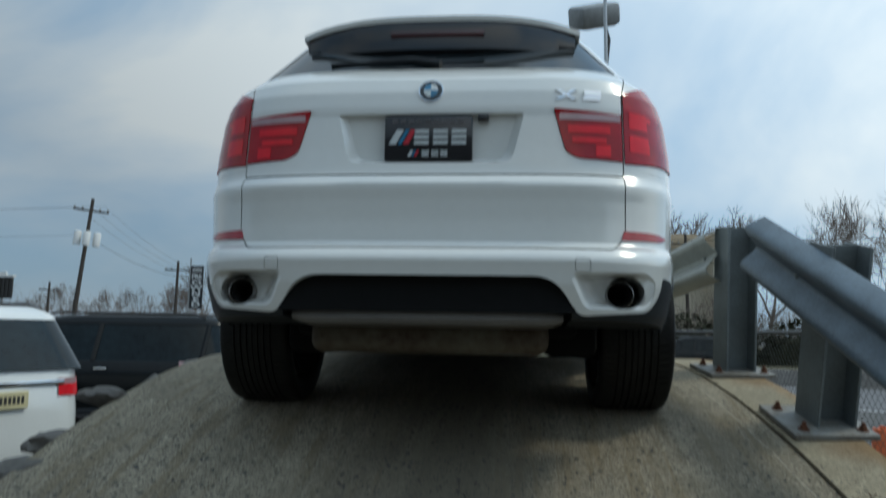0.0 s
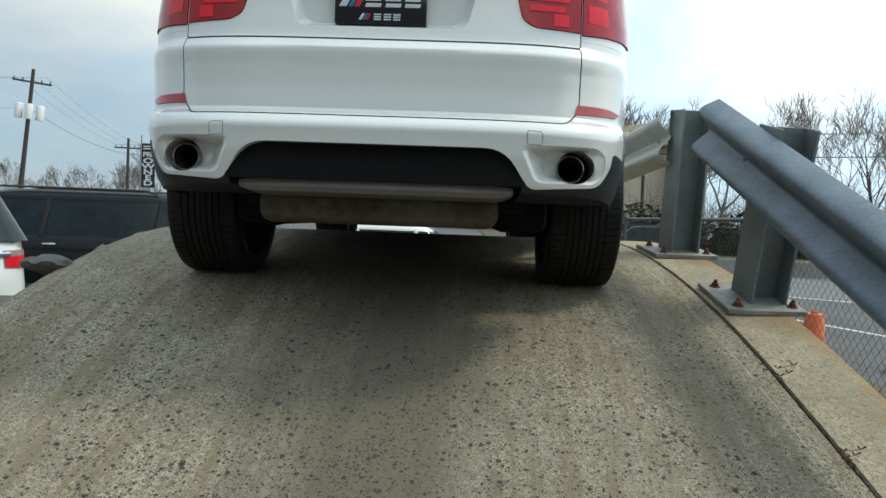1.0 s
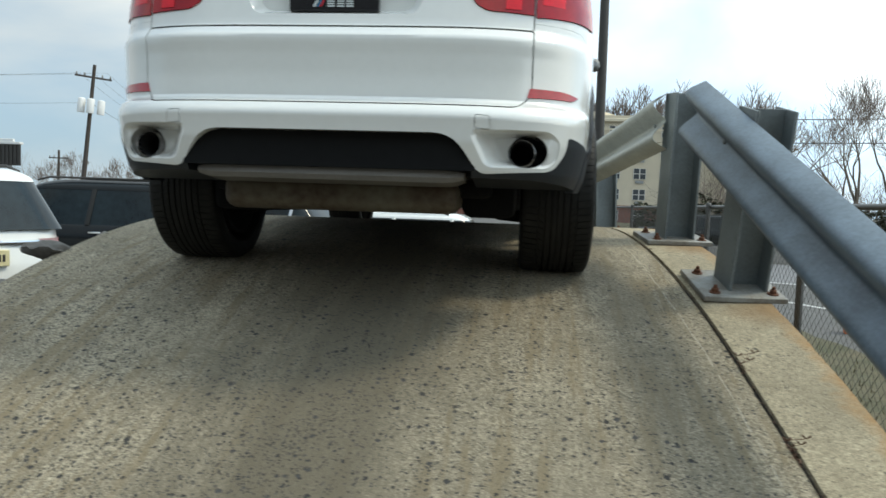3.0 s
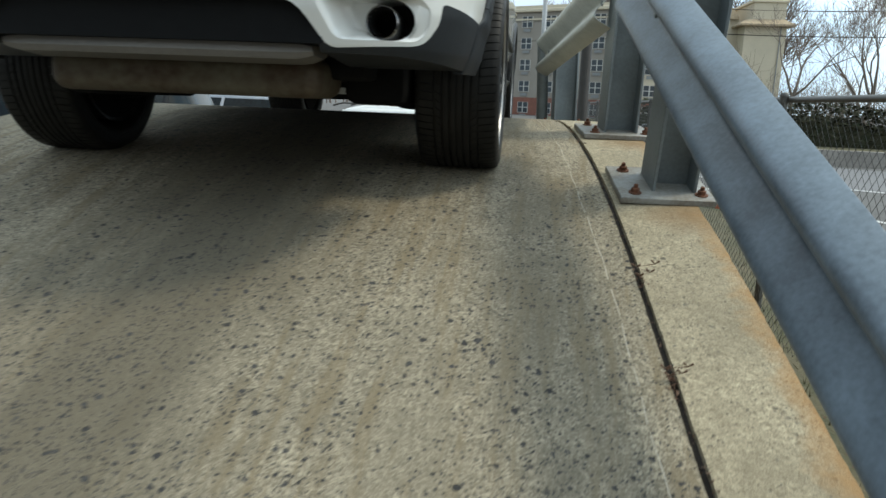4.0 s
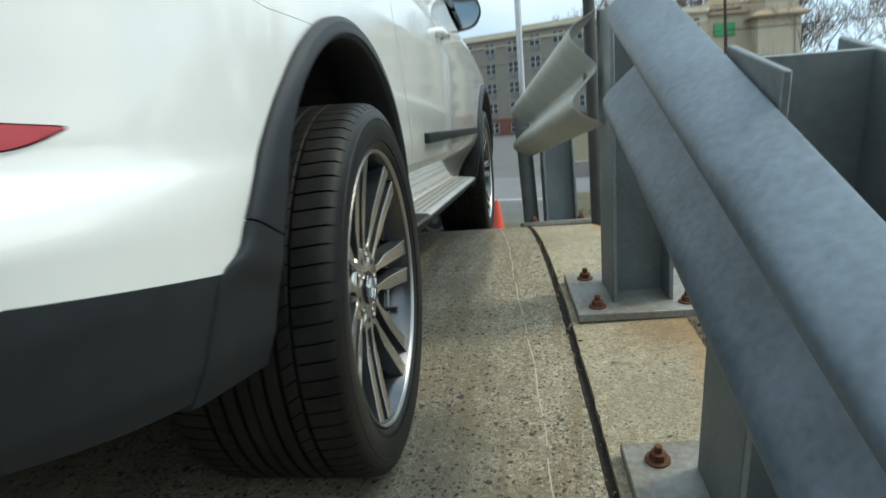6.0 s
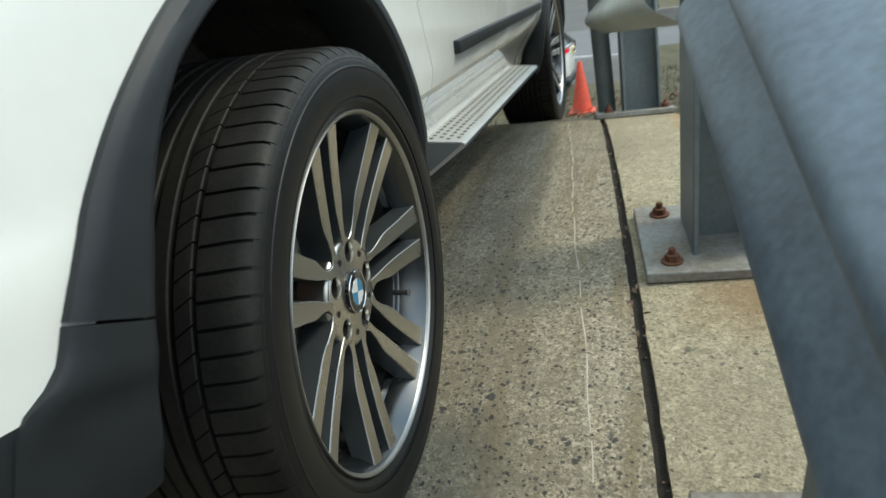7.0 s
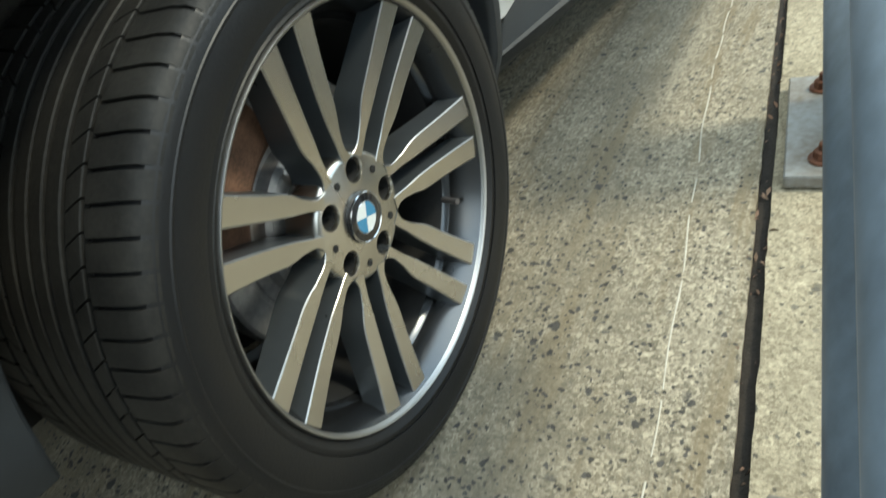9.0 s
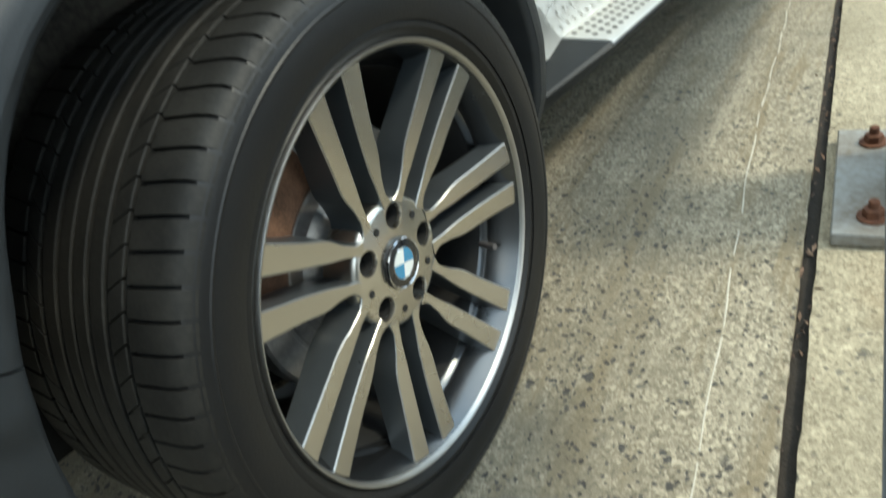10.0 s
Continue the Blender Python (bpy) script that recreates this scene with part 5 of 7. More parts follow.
                for dx, dt in ((-deep, -hwi * 1.10), (-0.0012, -hwi * 1.0), (0.0, -hwi * 0.87), (0.0, hwi * 0.87), (-0.0012, hwi * 1.0), (-deep, hwi * 1.10)):
                    t = s * off + dt
                    y, z = r * math.cos(ca) - t * math.sin(ca), r * math.sin(ca) + t * math.cos(ca)
                    row.append(bm.verts.new((face + dx, y, z)))
                rows.append(row)
            for a, b in zip(rows, rows[1:]):
                for i in range(6):
                    fc = bm.faces.new((a[i], a[(i + 1) % 6], b[(i + 1) % 6], b[i]))
                    fc.material_index = 0 if i == 2 else 2 if i in (1, 3) else 1
            bm.faces.new(rows[0]).material_index = 1
            bm.faces.new(rows[-1][::-1]).material_index = 1
            ob = part("spoke", bm, M_RIMFACE, w, "", 12)
            ob.data.materials.append(M_RIMDARK)
            ob.data.materials.append(M_CHAMFER)
    # valve, brake disc and caliper
    va = math.radians(SPOKE0 + 360 / 7 * 3.5)
    bm = bmesh.new()
    vy, vz = 0.243 * math.cos(va), 0.243 * math.sin(va)
    tube(bm, [(lip - 0.058, vy, vz), (lip - 0.040, vy * 0.97, vz * 0.97), (lip - 0.026, vy * 0.955, vz * 0.955)], [0.0050, 0.0044, 0.0048], 10)
    part("valve", bm, M_CALIPER, w)
    bm = bmesh.new()
    lathe(bm, [(0.0, 0.178), (0.026, 0.178), (0.030, 0.174), (0.030, 0.138), (0.027, 0.136), (0.027, 0.131), (0.030, 0.129), (0.030, 0.112), (0.046, 0.107), (0.050, 0.098), (0.047, 0.094), (0.052, 0.080), (0.052, 0.01)], 64, "X")
    part("brake_disc", bm, M_DISC, w, "ventilated steel brake disc", 35)
    bm = bmesh.new()
    rows = []
    for k in range(13):
        a = math.radians(110 + 62 * k / 12)
        rows.append([bm.verts.new((x, r * math.cos(a), r * math.sin(a))) for x, r in ((-0.01, 0.135), (0.050, 0.135), (0.060, 0.148), (0.058, 0.190), (0.045, 0.205), (-0.01, 0.205))])
    for a, b in zip(rows, rows[1:]):
        for i in range(6):
            bm.faces.new((a[i], a[(i + 1) % 6], b[(i + 1) % 6], b[i]))
    bm.faces.new(rows[0])
    bm.faces.new(rows[-1][::-1])
    part("brake_caliper", bm, M_CALRUST, w, "rust-brown brake caliper", 35)
    bm = bmesh.new()
    lathe(bm, [(-h * 0.9, 0.225), (-h * 0.8, 0.02)], 48, "X")
    part("inner_shield", bm, M_UNDER, w, "dark dust shield", 35)
    return w


def place_wheel(width, radius, x, y, z, flip):
    w = build_wheel(width, radius, "wheel", "machined grey seven twin-spoke alloy wheel with low-profile tyre")
    w.matrix_basis = pose(x, y, z, 0, 0, 180 if flip else 0)
    w.parent = car
    return w


place_wheel(0.315, 0.361, 0.8345, 0.0, 0.355, False)
place_wheel(0.315, 0.361, -0.8345, 0.0, 0.355, True)
place_wheel(0.275, 0.361, 0.822, FRONT0, 0.375, False)
place_wheel(0.275, 0.361, -0.822, FRONT0, 0.375, True)


# ---------------------------------------------------------------- guard rails
W_CORNERS = [(0.0, 0.0), (0.056, 0.104), (0.156, 0.004), (0.256, 0.104), (0.312, 0.0)]
W_BENDS = [0.0, 0.056, 0.020, 0.056, 0.0]


def w_profile():
    """The beam's section: flat flanks between tight bends, (down, out)."""
    out = [Vector(W_CORNERS[0])]
    for i in range(1, 4):
        p, a, b = (Vector(W_CORNERS[k]) for k in (i, i - 1, i + 1))
        s, e = p + (a - p).normalized() * W_BENDS[i], p + (b - p).normalized() * W_BENDS[i]
        out += [s * (1 - t) ** 2 + p * 2 * t * (1 - t) + e * t ** 2 for t in [k / 8 for k in range(9)]]
    return out + [Vector(W_CORNERS[-1])]


def rail(name, start, end, label, bolts, metal, thick=0.004):
    """A corrugated beam; start and end are its back upper edge, its folds stand out towards -x."""
    s, e = Vector(start), Vector(end)
    d = (e - s).normalized()
    out = Vector((d.y, -d.x, 0)).normalized()
    if out.x > 0:
        out = -out
    down = d.cross(out).normalized()
    if down.z > 0:
        down = -down
    bm = bmesh.new()
    n = max(2, int((e - s).length / 0.25))
    fine = w_profile()
    rows = []
    for i in range(n + 1):
        c = s + (e - s) * i / n
        front = [bm.verts.new(c + down * p.x + out * p.y) for p in fine]
        back = [bm.verts.new(c + down * p.x + out * (p.y - thick)) for p in fine]
        rows.append((front, back))
    m = len(fine)
    for (f0, b0), (f1, b1) in zip(rows, rows[1:]):
        for j in range(m - 1):
            bm.faces.new((f0[j], f0[j + 1], f1[j + 1], f1[j]))
            bm.faces.new((b0[j], b1[j], b1[j + 1], b0[j + 1]))
        for j in (0, m - 1):
            bm.faces.new((f0[j], f1[j], b1[j], b0[j]))
    for f0, b0 in (rows[0], rows[-1]):
        for j in range(m - 1):
            bm.faces.new((f0[j], b0[j], b0[j + 1], f0[j + 1]))
    root = thing(name, label, "guard rail", "guard rails of the ramp")
    part("beam", bm, metal, root, "", 50)
    for dist in bolts:
        c = s + d * dist + down * 0.156 + out * 0.0085
        bm = bmesh.new()
        mm = Matrix.Translation(c) @ Matrix((d, down, out)).transposed().to_4x4()
        lathe(bm, [(0.0, 0.020), (0.003, 0.020), (0.004, 0.016), (0.010, 0.012), (0.012, 0.001)], 14, "Z")
        bmesh.ops.transform(bm, matrix=mm, verts=bm.verts)
        part("rail_bolt", bm, M_GALVDULL, root, "dull steel button-head bolt", 40)
        # a raised black bar paints the shade of an open slot
        bm = bmesh.new()
        box(bm, 0.035, 0.075, -0.007, 0.007, -0.001, 0.0012, mm)
        part("bolt_slot", bm, M_SOOT_SHADE, root, "black bar for the shade in an empty bolt slot", 40)
    return root


def post(x, y, height, turn=5.0, wide=0.165, deep=0.20, shift=0.050):
    """A steel H-post welded upright on a bolted base plate that lies on the slope."""
    z = hump(y)
    tilt = math.degrees(math.atan((hump(y + 0.15) - hump(y - 0.15)) / 0.3))
    root = thing("guard_rail_post", "galvanised steel H-post on a bolted base plate", "post", "guard rail posts")
    base = pose(x, y, z, tilt, 0, turn)
    bm = bmesh.new()
    box(bm, -0.16, 0.19, -0.175, 0.175, 0.0, 0.024, base, 0.003, 1)
    part("base_plate", bm, M_PLATESTEEL, root, "bolted steel base plate", 40)
    h, d = wide / 2, deep / 2
    for x0, x1 in ((-h, -h + 0.012), (h - 0.012, h)):
        bm = bmesh.new()
        box(bm, x0 + shift, x1 + shift, -d, d, 0.02, height, base, 0.002, 1)
        part("flange", bm, M_GALVDULL, root, "", 40)
    bm = bmesh.new()
    box(bm, -h + 0.010 + shift, h - 0.010 + shift, -0.005, 0.005, 0.02, height - 0.001, base)
    part("web", bm, M_GALVDULL, root, "", 40)
    for bx in (-0.10, 0.10):
        for by in (-0.122, 0.122):
            bm = bmesh.new()
            m = base @ Matrix.Translation((bx if bx < 0 else bx + 0.045, by, 0.024))
            for prof, sides in (([(0.0, 0.0001), (0.0, 0.024), (0.004, 0.024), (0.0045, 0.012)], 20), ([(0.003, 0.016), (0.018, 0.016), (0.020, 0.013), (0.020, 0.0001)], 6), ([(0.018, 0.0085), (0.032, 0.0082), (0.034, 0.006), (0.034, 0.0001)], 10)):
                lathe(bm, prof, sides, "Z")
            bmesh.ops.transform(bm, matrix=m, verts=bm.verts)
            part("anchor_bolt", bm, M_RUST, root, "rusted anchor bolt with nut", 40)
    return root


RAIL_K = 0.1


def rail_a(y):
    return (1.525 - RAIL_K * y, y, 0.913 + 0.449 * (y - 0.122))


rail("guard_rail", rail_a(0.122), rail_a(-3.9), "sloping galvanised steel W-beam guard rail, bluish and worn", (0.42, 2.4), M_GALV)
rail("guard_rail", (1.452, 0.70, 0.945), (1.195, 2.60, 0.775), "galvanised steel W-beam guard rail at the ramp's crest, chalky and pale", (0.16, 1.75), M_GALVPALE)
post(1.588, -0.165, 0.785)
post(1.506, 0.745, 0.815, shift=0.030)
post(1.300, 2.53, 0.70)
post(1.905, -3.30, 0.45)
bm = bmesh.new()
tube(bm, [(1.195, 2.62, hump(2.62) - 0.02), (1.165, 2.66, 0.70)], 0.042, 14)
tagged(part("pipe_post", bm, M_GALVDULL), "weathered steel pipe post at the end of the rail", "post")

# dry bits in the joint and along the kerb
random.seed(4)
bm = bmesh.new()
for k in range(420):
    y = random.uniform(-3.0, 2.4)
    if k < 110:
        y = random.choice((-0.86, -1.30, -1.28, -2.1)) + random.gauss(0, 0.03)
    x = joint_x(y) + random.gauss(0, 0.012)
    z = hump(y) - 0.012 + random.random() * 0.014
    a, s = random.random() * 6.28, random.uniform(0.003, 0.010)
    m = pose(x, y, z, random.uniform(-50, 50), random.uniform(-50, 50), math.degrees(a))
    vs = [bm.verts.new(m @ Vector(p)) for p in ((-s, 0, 0), (0, -s * 0.4, 0.002), (s, 0, 0), (0, s * 0.4, 0.002))]
    bm.faces.new(vs)
tagged(part("leaf_litter", bm, M_LEAF, None, "", 40), "dry brown leaf bits caught in the joint", "litter", kind="stuff")
bm = bmesh.new()
for k in range(2600):
    y = random.uniform(-3.0, 4.0)
    x = edge_x(y) + abs(random.gauss(0, 0.55)) + 0.02
    z = LOT + 0.01 + random.random() * 0.03
    a, s = random.random() * 6.28, random.uniform(0.02, 0.05)
    m = pose(x, y, z, random.uniform(-30, 30), random.uniform(-30, 30), math.degrees(a))
    vs = [bm.verts.new(m @ Vector(p)) for p in ((-s, 0, 0), (0, -s * 0.5, 0.006), (s, 0, 0), (0, s * 0.5, 0.006))]
    bm.faces.new(vs)
for k in range(5200):
    x, y = random.uniform(-0.6, 2.6), 4.75 + 6.5 * random.random() ** 1.4
    a, s = random.random() * 6.28, random.uniform(0.02, 0.05)
    m = pose(x, y, LOT + 0.045 + random.random() * 0.05, random.uniform(-35, 35), random.uniform(-35, 35), math.degrees(a))
    bm.faces.new([bm.verts.new(m @ Vector(p)) for p in ((-s, 0, 0), (0, -s * 0.5, 0.006), (s, 0, 0), (0, s * 0.5, 0.006))])
tagged(part("leaf_litter", bm, M_LEAF, None, "", 40), "drift of dry brown leaves at the foot of the kerb", "litter", kind="stuff")


def weed(x, y, h):
    bm = bmesh.new()
    z = hump(y) - 0.01
    p = Vector((x, y, z))
    pts = [p + Vector((0.006 * i * (1 if i % 2 else -1), -0.002 * i, h * i / 5)) for i in range(6)]
    tube(bm, pts, [0.0014] * 6, 5)
    for i in range(2, 6):
        for s in (-1, 1):
            q = pts[i]
            tube(bm, [q, q + Vector((s * 0.012, -0.004, 0.010))], [0.0012, 0.0035], 5)
    tagged(part("weed", bm, M_LEAF, None, "", 40), "dry brown weed growing from the joint", "weed")


weed(1.462, -0.86, 0.07)
weed(1.49, -1.27, 0.05)

# rocks along the other edge of the ramp
random.seed(11)
for row, (rx, rz, lo_, hi_) in enumerate(((-1.675, -0.085, 0.18, 0.42), (-1.86, -0.56, 0.30, 0.55), (-2.1, -0.80, 0.35, 0.65))):
    y = -3.6
    while y < 3.6:
        ln = random.uniform(lo_, hi_)
        bm = bmesh.new()
        bmesh.ops.create_icosphere(bm, subdivisions=3, radius=1.0)
        sx, sz = random.uniform(0.080, 0.120) * (1 + 0.4 * row), random.uniform(0.05, 0.085) * (1 + 0.7 * row)
        off = Vector((random.random() * 50, random.random() * 50, random.random() * 50))
        for v in bm.verts:
            v.co *= 1 + 0.42 * noise.noise(v.co * 1.2 + off) + 0.16 * noise.noise(v.co * 3.3 + off) + 0.05 * noise.noise(v.co * 9 + off)
            v.co.x *= sx
            v.co.y *= ln * 0.56
            v.co.z *= sz
        yc = y + ln / 2
        bmesh.ops.transform(bm, matrix=pose(rx + random.gauss(0, 0.03), yc, max(hump(yc) + rz + random.gauss(0, 0.015), LOT), random.uniform(-10, 10), random.uniform(-15, 15), random.uniform(-25, 25)), verts=bm.verts)
        tagged(part("edging_rock", bm, M_ROCK, None, "", 55), "rough grey boulder edging the ramp", "rock", "edging rocks")
        y += ln * random.uniform(0.85, 1.15)
bm = bmesh.new()
box(bm, -2.9, -1.60, -4.4, 4.4, LOT - 0.3, LOT + 0.02)
for v in bm.verts:
    if v.co.x > -2 and v.co.z > LOT:
        v.co.z = LOT + 0.1
tagged(part("bank", bm, M_ROCK), "low stony bank beside the ramp", "bank", kind="structure")


# ---------------------------------------------------------------- scratch line, marker and cones on the ramp
bm = bmesh.new()
rows = []
M_SCRATCH = mat("pale_scratch", (0.50, 0.46, 0.375), 0.9, 0, 40, 0.2)
for k in range(240):
    y = -1.75 + 4.1 * k / 239
    x = 1.272 - 0.100 * y + 0.004 * math.sin(y * 5.1) + 0.002 * math.sin(y * 23)
    hw = 0.0014 + 0.0010 * noise.noise((y * 19, 0, 1))
    rows.append([bm.verts.new((x + d, y, hump(y) + zz)) for d, zz in ((-hw, 0.0002), (-hw * 0.5, 0.0008), (hw * 0.5, 0.0008), (hw, 0.0002))])
for k, (a, b) in enumerate(zip(rows, rows[1:])):
    if noise.noise((k * 0.31, 7.0, 0)) < -0.22:
        continue
    for i in range(3):
        bm.faces.new((a[i], a[i + 1], b[i + 1], b[i]))
tagged(part("scratch_line", bm, M_SCRATCH, None, "", 60), "thin pale mortar line along the ramp", "line", kind="structure")

M_DRUM = mat("faded_orange_plastic", (0.70, 0.15, 0.045), 0.55, 0, 12, 0.25)
M_ORANGE = mat("orange_plastic", (0.74, 0.09, 0.045), 0.5, 0, 12, 0.25)
M_WHITEBAND = mat("white_band", (0.72, 0.72, 0.70), 0.5, 0, 20, 0.15)
M_GREYMETAL = mat("grey_pipe", (0.33, 0.34, 0.34), 0.5, 0.6, 10, 0.3)


def cone(x, y, z, h):
    root = thing("traffic_cone", "orange plastic traffic cone standing on the ground", "cone", "traffic cones")
    bm = bmesh.new()
    lathe(bm, [(0.03, h * 0.20), (h * 0.5, h * 0.125), (h * 0.97, h * 0.045), (h, h * 0.035), (h, 0.001)], 24, "Z", (x, y, z))
    part("cone_body", bm, M_ORANGE, root, "", 40)
    bm = bmesh.new()
    box(bm, x - h * 0.26, x + h * 0.26, y - h * 0.26, y + h * 0.26, z, z + 0.035, None, 0.01)
    part("cone_base", bm, M_ORANGE, root, "", 40)
    return root


cone(0.44, 10.2, LOT + 0.03, 0.76)


def drum(x, y, z, r, h):
    root = thing("traffic_drum", "orange plastic drum beside the fence", "drum", "orange drums")
    bm = bmesh.new()
    lathe(bm, [(0, 0.001), (0, r * 0.95), (h * 0.3, r), (h * 0.34, r * 0.93), (h * 0.62, r * 0.93), (h * 0.66, r * 0.88), (h * 0.95, r * 0.84), (h, r * 0.78), (h, 0.001)], 28, "Z", (x, y, z))
    part("drum_body", bm, M_DRUM, root, "", 40)
    bm = bmesh.new()
    lathe(bm, [(h * 0.98, r * 0.3), (h * 1.08, r * 0.3), (h * 1.08, r * 0.2), (h * 0.98, r * 0.2)], 16, "Z", (x, y, z))
    part("drum_handle", bm, M_DRUM, root, "", 40)


drum(5.50, 7.35, LOT, 0.16, 0.42)
drum(5.60, 5.15, LOT, 0.24, 0.26)
drum(4.45, 9.45, LOT, 0.17, 0.40)
bm = bmesh.new()
tube(bm, [(5.52, 5.25, LOT), (5.53, 5.25, LOT + 1.15)], 0.014, 8)
tagged(part("marker_pole", bm, M_ORANGE, None, "", 50), "thin red-orange marker pole beside the drum", "pole")

# ---------------------------------------------------------------- verge, road and fence
bm = bmesh.new()
n = 46
grid = [[bm.verts.new((1.55 + 3.2 * i / 16 + (0.12 * noise.noise((i * 0.5, j * 0.4, 3)) if i == 16 else 0), -8 + 26 * j / n, LOT + 0.02 + 0.05 * (noise.noise((i * 0.7, j * 0.9, 0)) + 0.4))) for i in range(17)] for j in range(n + 1)]
for j in range(n):
    for i in range(16):
        bm.faces.new((grid[j][i], grid[j][i + 1], grid[j + 1][i + 1], grid[j + 1][i]))
tagged(part("verge", bm, M_GRASS, None, "", 60), "strip of dull winter grass and leaf litter", "verge", kind="structure")
bm = bmesh.new()
box(bm, -6, 1.52, 4.7, 13, LOT - 0.1, LOT + 0.03, None, 0.02)
tagged(part("verge", bm, M_GRASS, None, "", 60), "patch of brown grass beyond the ramp", "verge", kind="structure")
bm = bmesh.new()
random.seed(21)
for k in range(9000):
    if k % 3:
        x, y = 1.65 + abs(random.gauss(0, 1.2)), random.uniform(-3, 14)
        if x > 4.6:
            continue
    else:
        x, y = random.uniform(-1.5, 1.5), random.uniform(4.8, 12)
    h, a = random.uniform(0.03, 0.11), random.random() * 6.28
    c, s = math.cos(a) * 0.006, math.sin(a) * 0.006
    lean = Vector((random.gauss(0, 0.03), random.gauss(0, 0.03), h))
    p = Vector((x, y, LOT + 0.03))
    bm.faces.new([bm.verts.new(q) for q in (p + Vector((c, s, 0)), p - Vector((c, s, 0)), p + lean)])
tagged(part("grass_blades", bm, M_GRASS, None, "", 60), "thin tufts of winter grass", "grass", kind="stuff")

M_LINE = mat("road_paint", (0.62, 0.62, 0.60), 0.8, 0, 6, 0.25)


def ground_strip(name, pts, width, height, material, label, category):
    """A strip along points of the plan, a little above the lot."""
    bm = bmesh.new()
    rows = []
    for i, p in enumerate(pts):
        d = (Vector(pts[min(i + 1, len(pts) - 1)]) - Vector(pts[max(i - 1, 0)])).normalized()
        nrm = Vector((-d.y, d.x)) * width / 2
        rows.append([bm.verts.new((p[0] + s_ * nrm.x, p[1] + s_ * nrm.y, LOT + z)) for s_, z in ((-1, -0.02), (-1, height), (1, height), (1, -0.02))])
    for a, b in zip(rows, rows[1:]):
        for i in range(4):
            bm.faces.new((a[i], a[(i + 1) % 4], b[(i + 1) % 4], b[i]))
    bm.faces.new(rows[0])
    bm.faces.new(rows[-1][::-1])
    return tagged(part(name, bm, material, None, "", 30), label, category, kind="structure")


ground_strip("road_line", [(-6, 19.2), (2, 17.0), (7.8, 14.6), (9.3, 13.6), (16, 9.5), (40, -5)], 0.13, 0.006, M_LINE, "white painted lane line on the asphalt", "road line")
ground_strip("road_line", [(3.9, 15.0), (5.6, 11.4), (6.4, 9.8), (7.1, 8.1), (9.5, 4.0), (16, -5)], 0.12, 0.006, M_LINE, "worn white edge line on the asphalt", "road line")
M_KERB = mat("kerb_concrete", (0.30, 0.28, 0.255), 0.9, 0, 1.2, 0.35, bump=0.004)
ground_strip("road_wall", [(1.0, 23.5), (10.2, 22.2), (14.3, 21.9), (30, 17.0), (60, 4)], 0.25, 0.52, M_KERB, "low stained concrete wall at the far side of the road", "wall")
bm = bmesh.new()
box(bm, 2.0, 90, 26, 90, LOT - 0.1, LOT + 0.10)
tagged(part("far_verge", bm, M_GRASS), "brown winter verge across the road", "verge", kind="structure")
M_ROADGREY = mat("worn_road_asphalt", (0.155, 0.155, 0.16), 0.9, 0, 0.5, 0.2, bump=0.004, bump_scale=120)
ground_strip("road", [(-20, 26.5), (2, 20.4), (8.6, 18.2), (12, 16.3), (24, 9), (60, -14)], 7.6, 0.003, M_ROADGREY, "worn grey asphalt road beyond the fence", "road")
FX = 2.95
M_FENCE = mat("fence_wire", (0.12, 0.12, 0.115), 0.5, 0.7, 10, 0.3)
fence = thing("chain_link_fence", "grey chain-link fence with steel posts along the verge", "fence")
for k in range(9):
    y = -3.34 + 3.0 * k
    bm = bmesh.new()
    tube(bm, [(FX, y, LOT), (FX, y, 0.40)], 0.030, 12)
    lathe(bm, [(0.385, 0.033), (0.405, 0.033), (0.415, 0.022), (0.418, 0.001)], 12, "Z", (FX, y, 0))
    part("fence_post", bm, M_FENCE, fence, "", 50)
    bm = bmesh.new()
    tube(bm, [(FX - 0.02, y - 0.075, LOT + 0.05), (FX - 0.02, y - 0.075, 0.36)], 0.010, 8)
    part("tension_bar", bm, M_FENCE, fence, "", 50)
bm = bmesh.new()
tube(bm, [(FX + 0.040, -3.34, 0.365), (FX + 0.040, 20.66, 0.365)], 0.022, 10)
part("top_rail", bm, M_FENCE, fence, "", 50)
bm = bmesh.new()
z0, z1, cell = LOT + 0.05, 0.35, 0.085
hh = z1 - z0
y = -3.1
while y < 20.9:
    for s in (1, -1):
        a = Vector((FX - 0.034 + 0.002 * s, y, z0))
        b = Vector((FX - 0.034 + 0.002 * s, y + s * hh * 0.95, z1))
        if b.y < -3.1 or b.y > 20.9:
            continue
        tube(bm, [a, b], 0.0018, 3, False)
    y += cell
tagged(part("wire_mesh", bm, M_FENCE, fence, "woven diamond wire mesh", 50), kind="stuff")

# an added, unseen plain wall holds back sky light from behind
M_SKYBLOCK = mat("plain_painted_wall", (0.20, 0.19, 0.175), 0.9, 0, 0.4, 0.2, bump=0.004, bump_scale=30)
bm = bmesh.new()
box(bm, -26, 14, -17.5, -17.2, LOT - 0.1, LOT + 7.5)
tagged(part("wall_south", bm, M_SKYBLOCK), "plain grey unseen wall added to block sky light from behind", "wall", kind="structure")

# ---------------------------------------------------------------- poles, cables, banner
M_POLEWOOD = mat("dark_pole_wood", (0.075, 0.06, 0.05), 0.85, 0, 3, 0.4, bump=0.004, stretch=(6, 6, 0.5))
M_PALEPOLE = mat("pale_grey_pole", (0.50, 0.52, 0.54), 0.4, 0.3, 4, 0.15)
M_DARKMETAL = mat("dark_bronze_metal", (0.06, 0.055, 0.05), 0.5, 0.3, 8, 0.3)


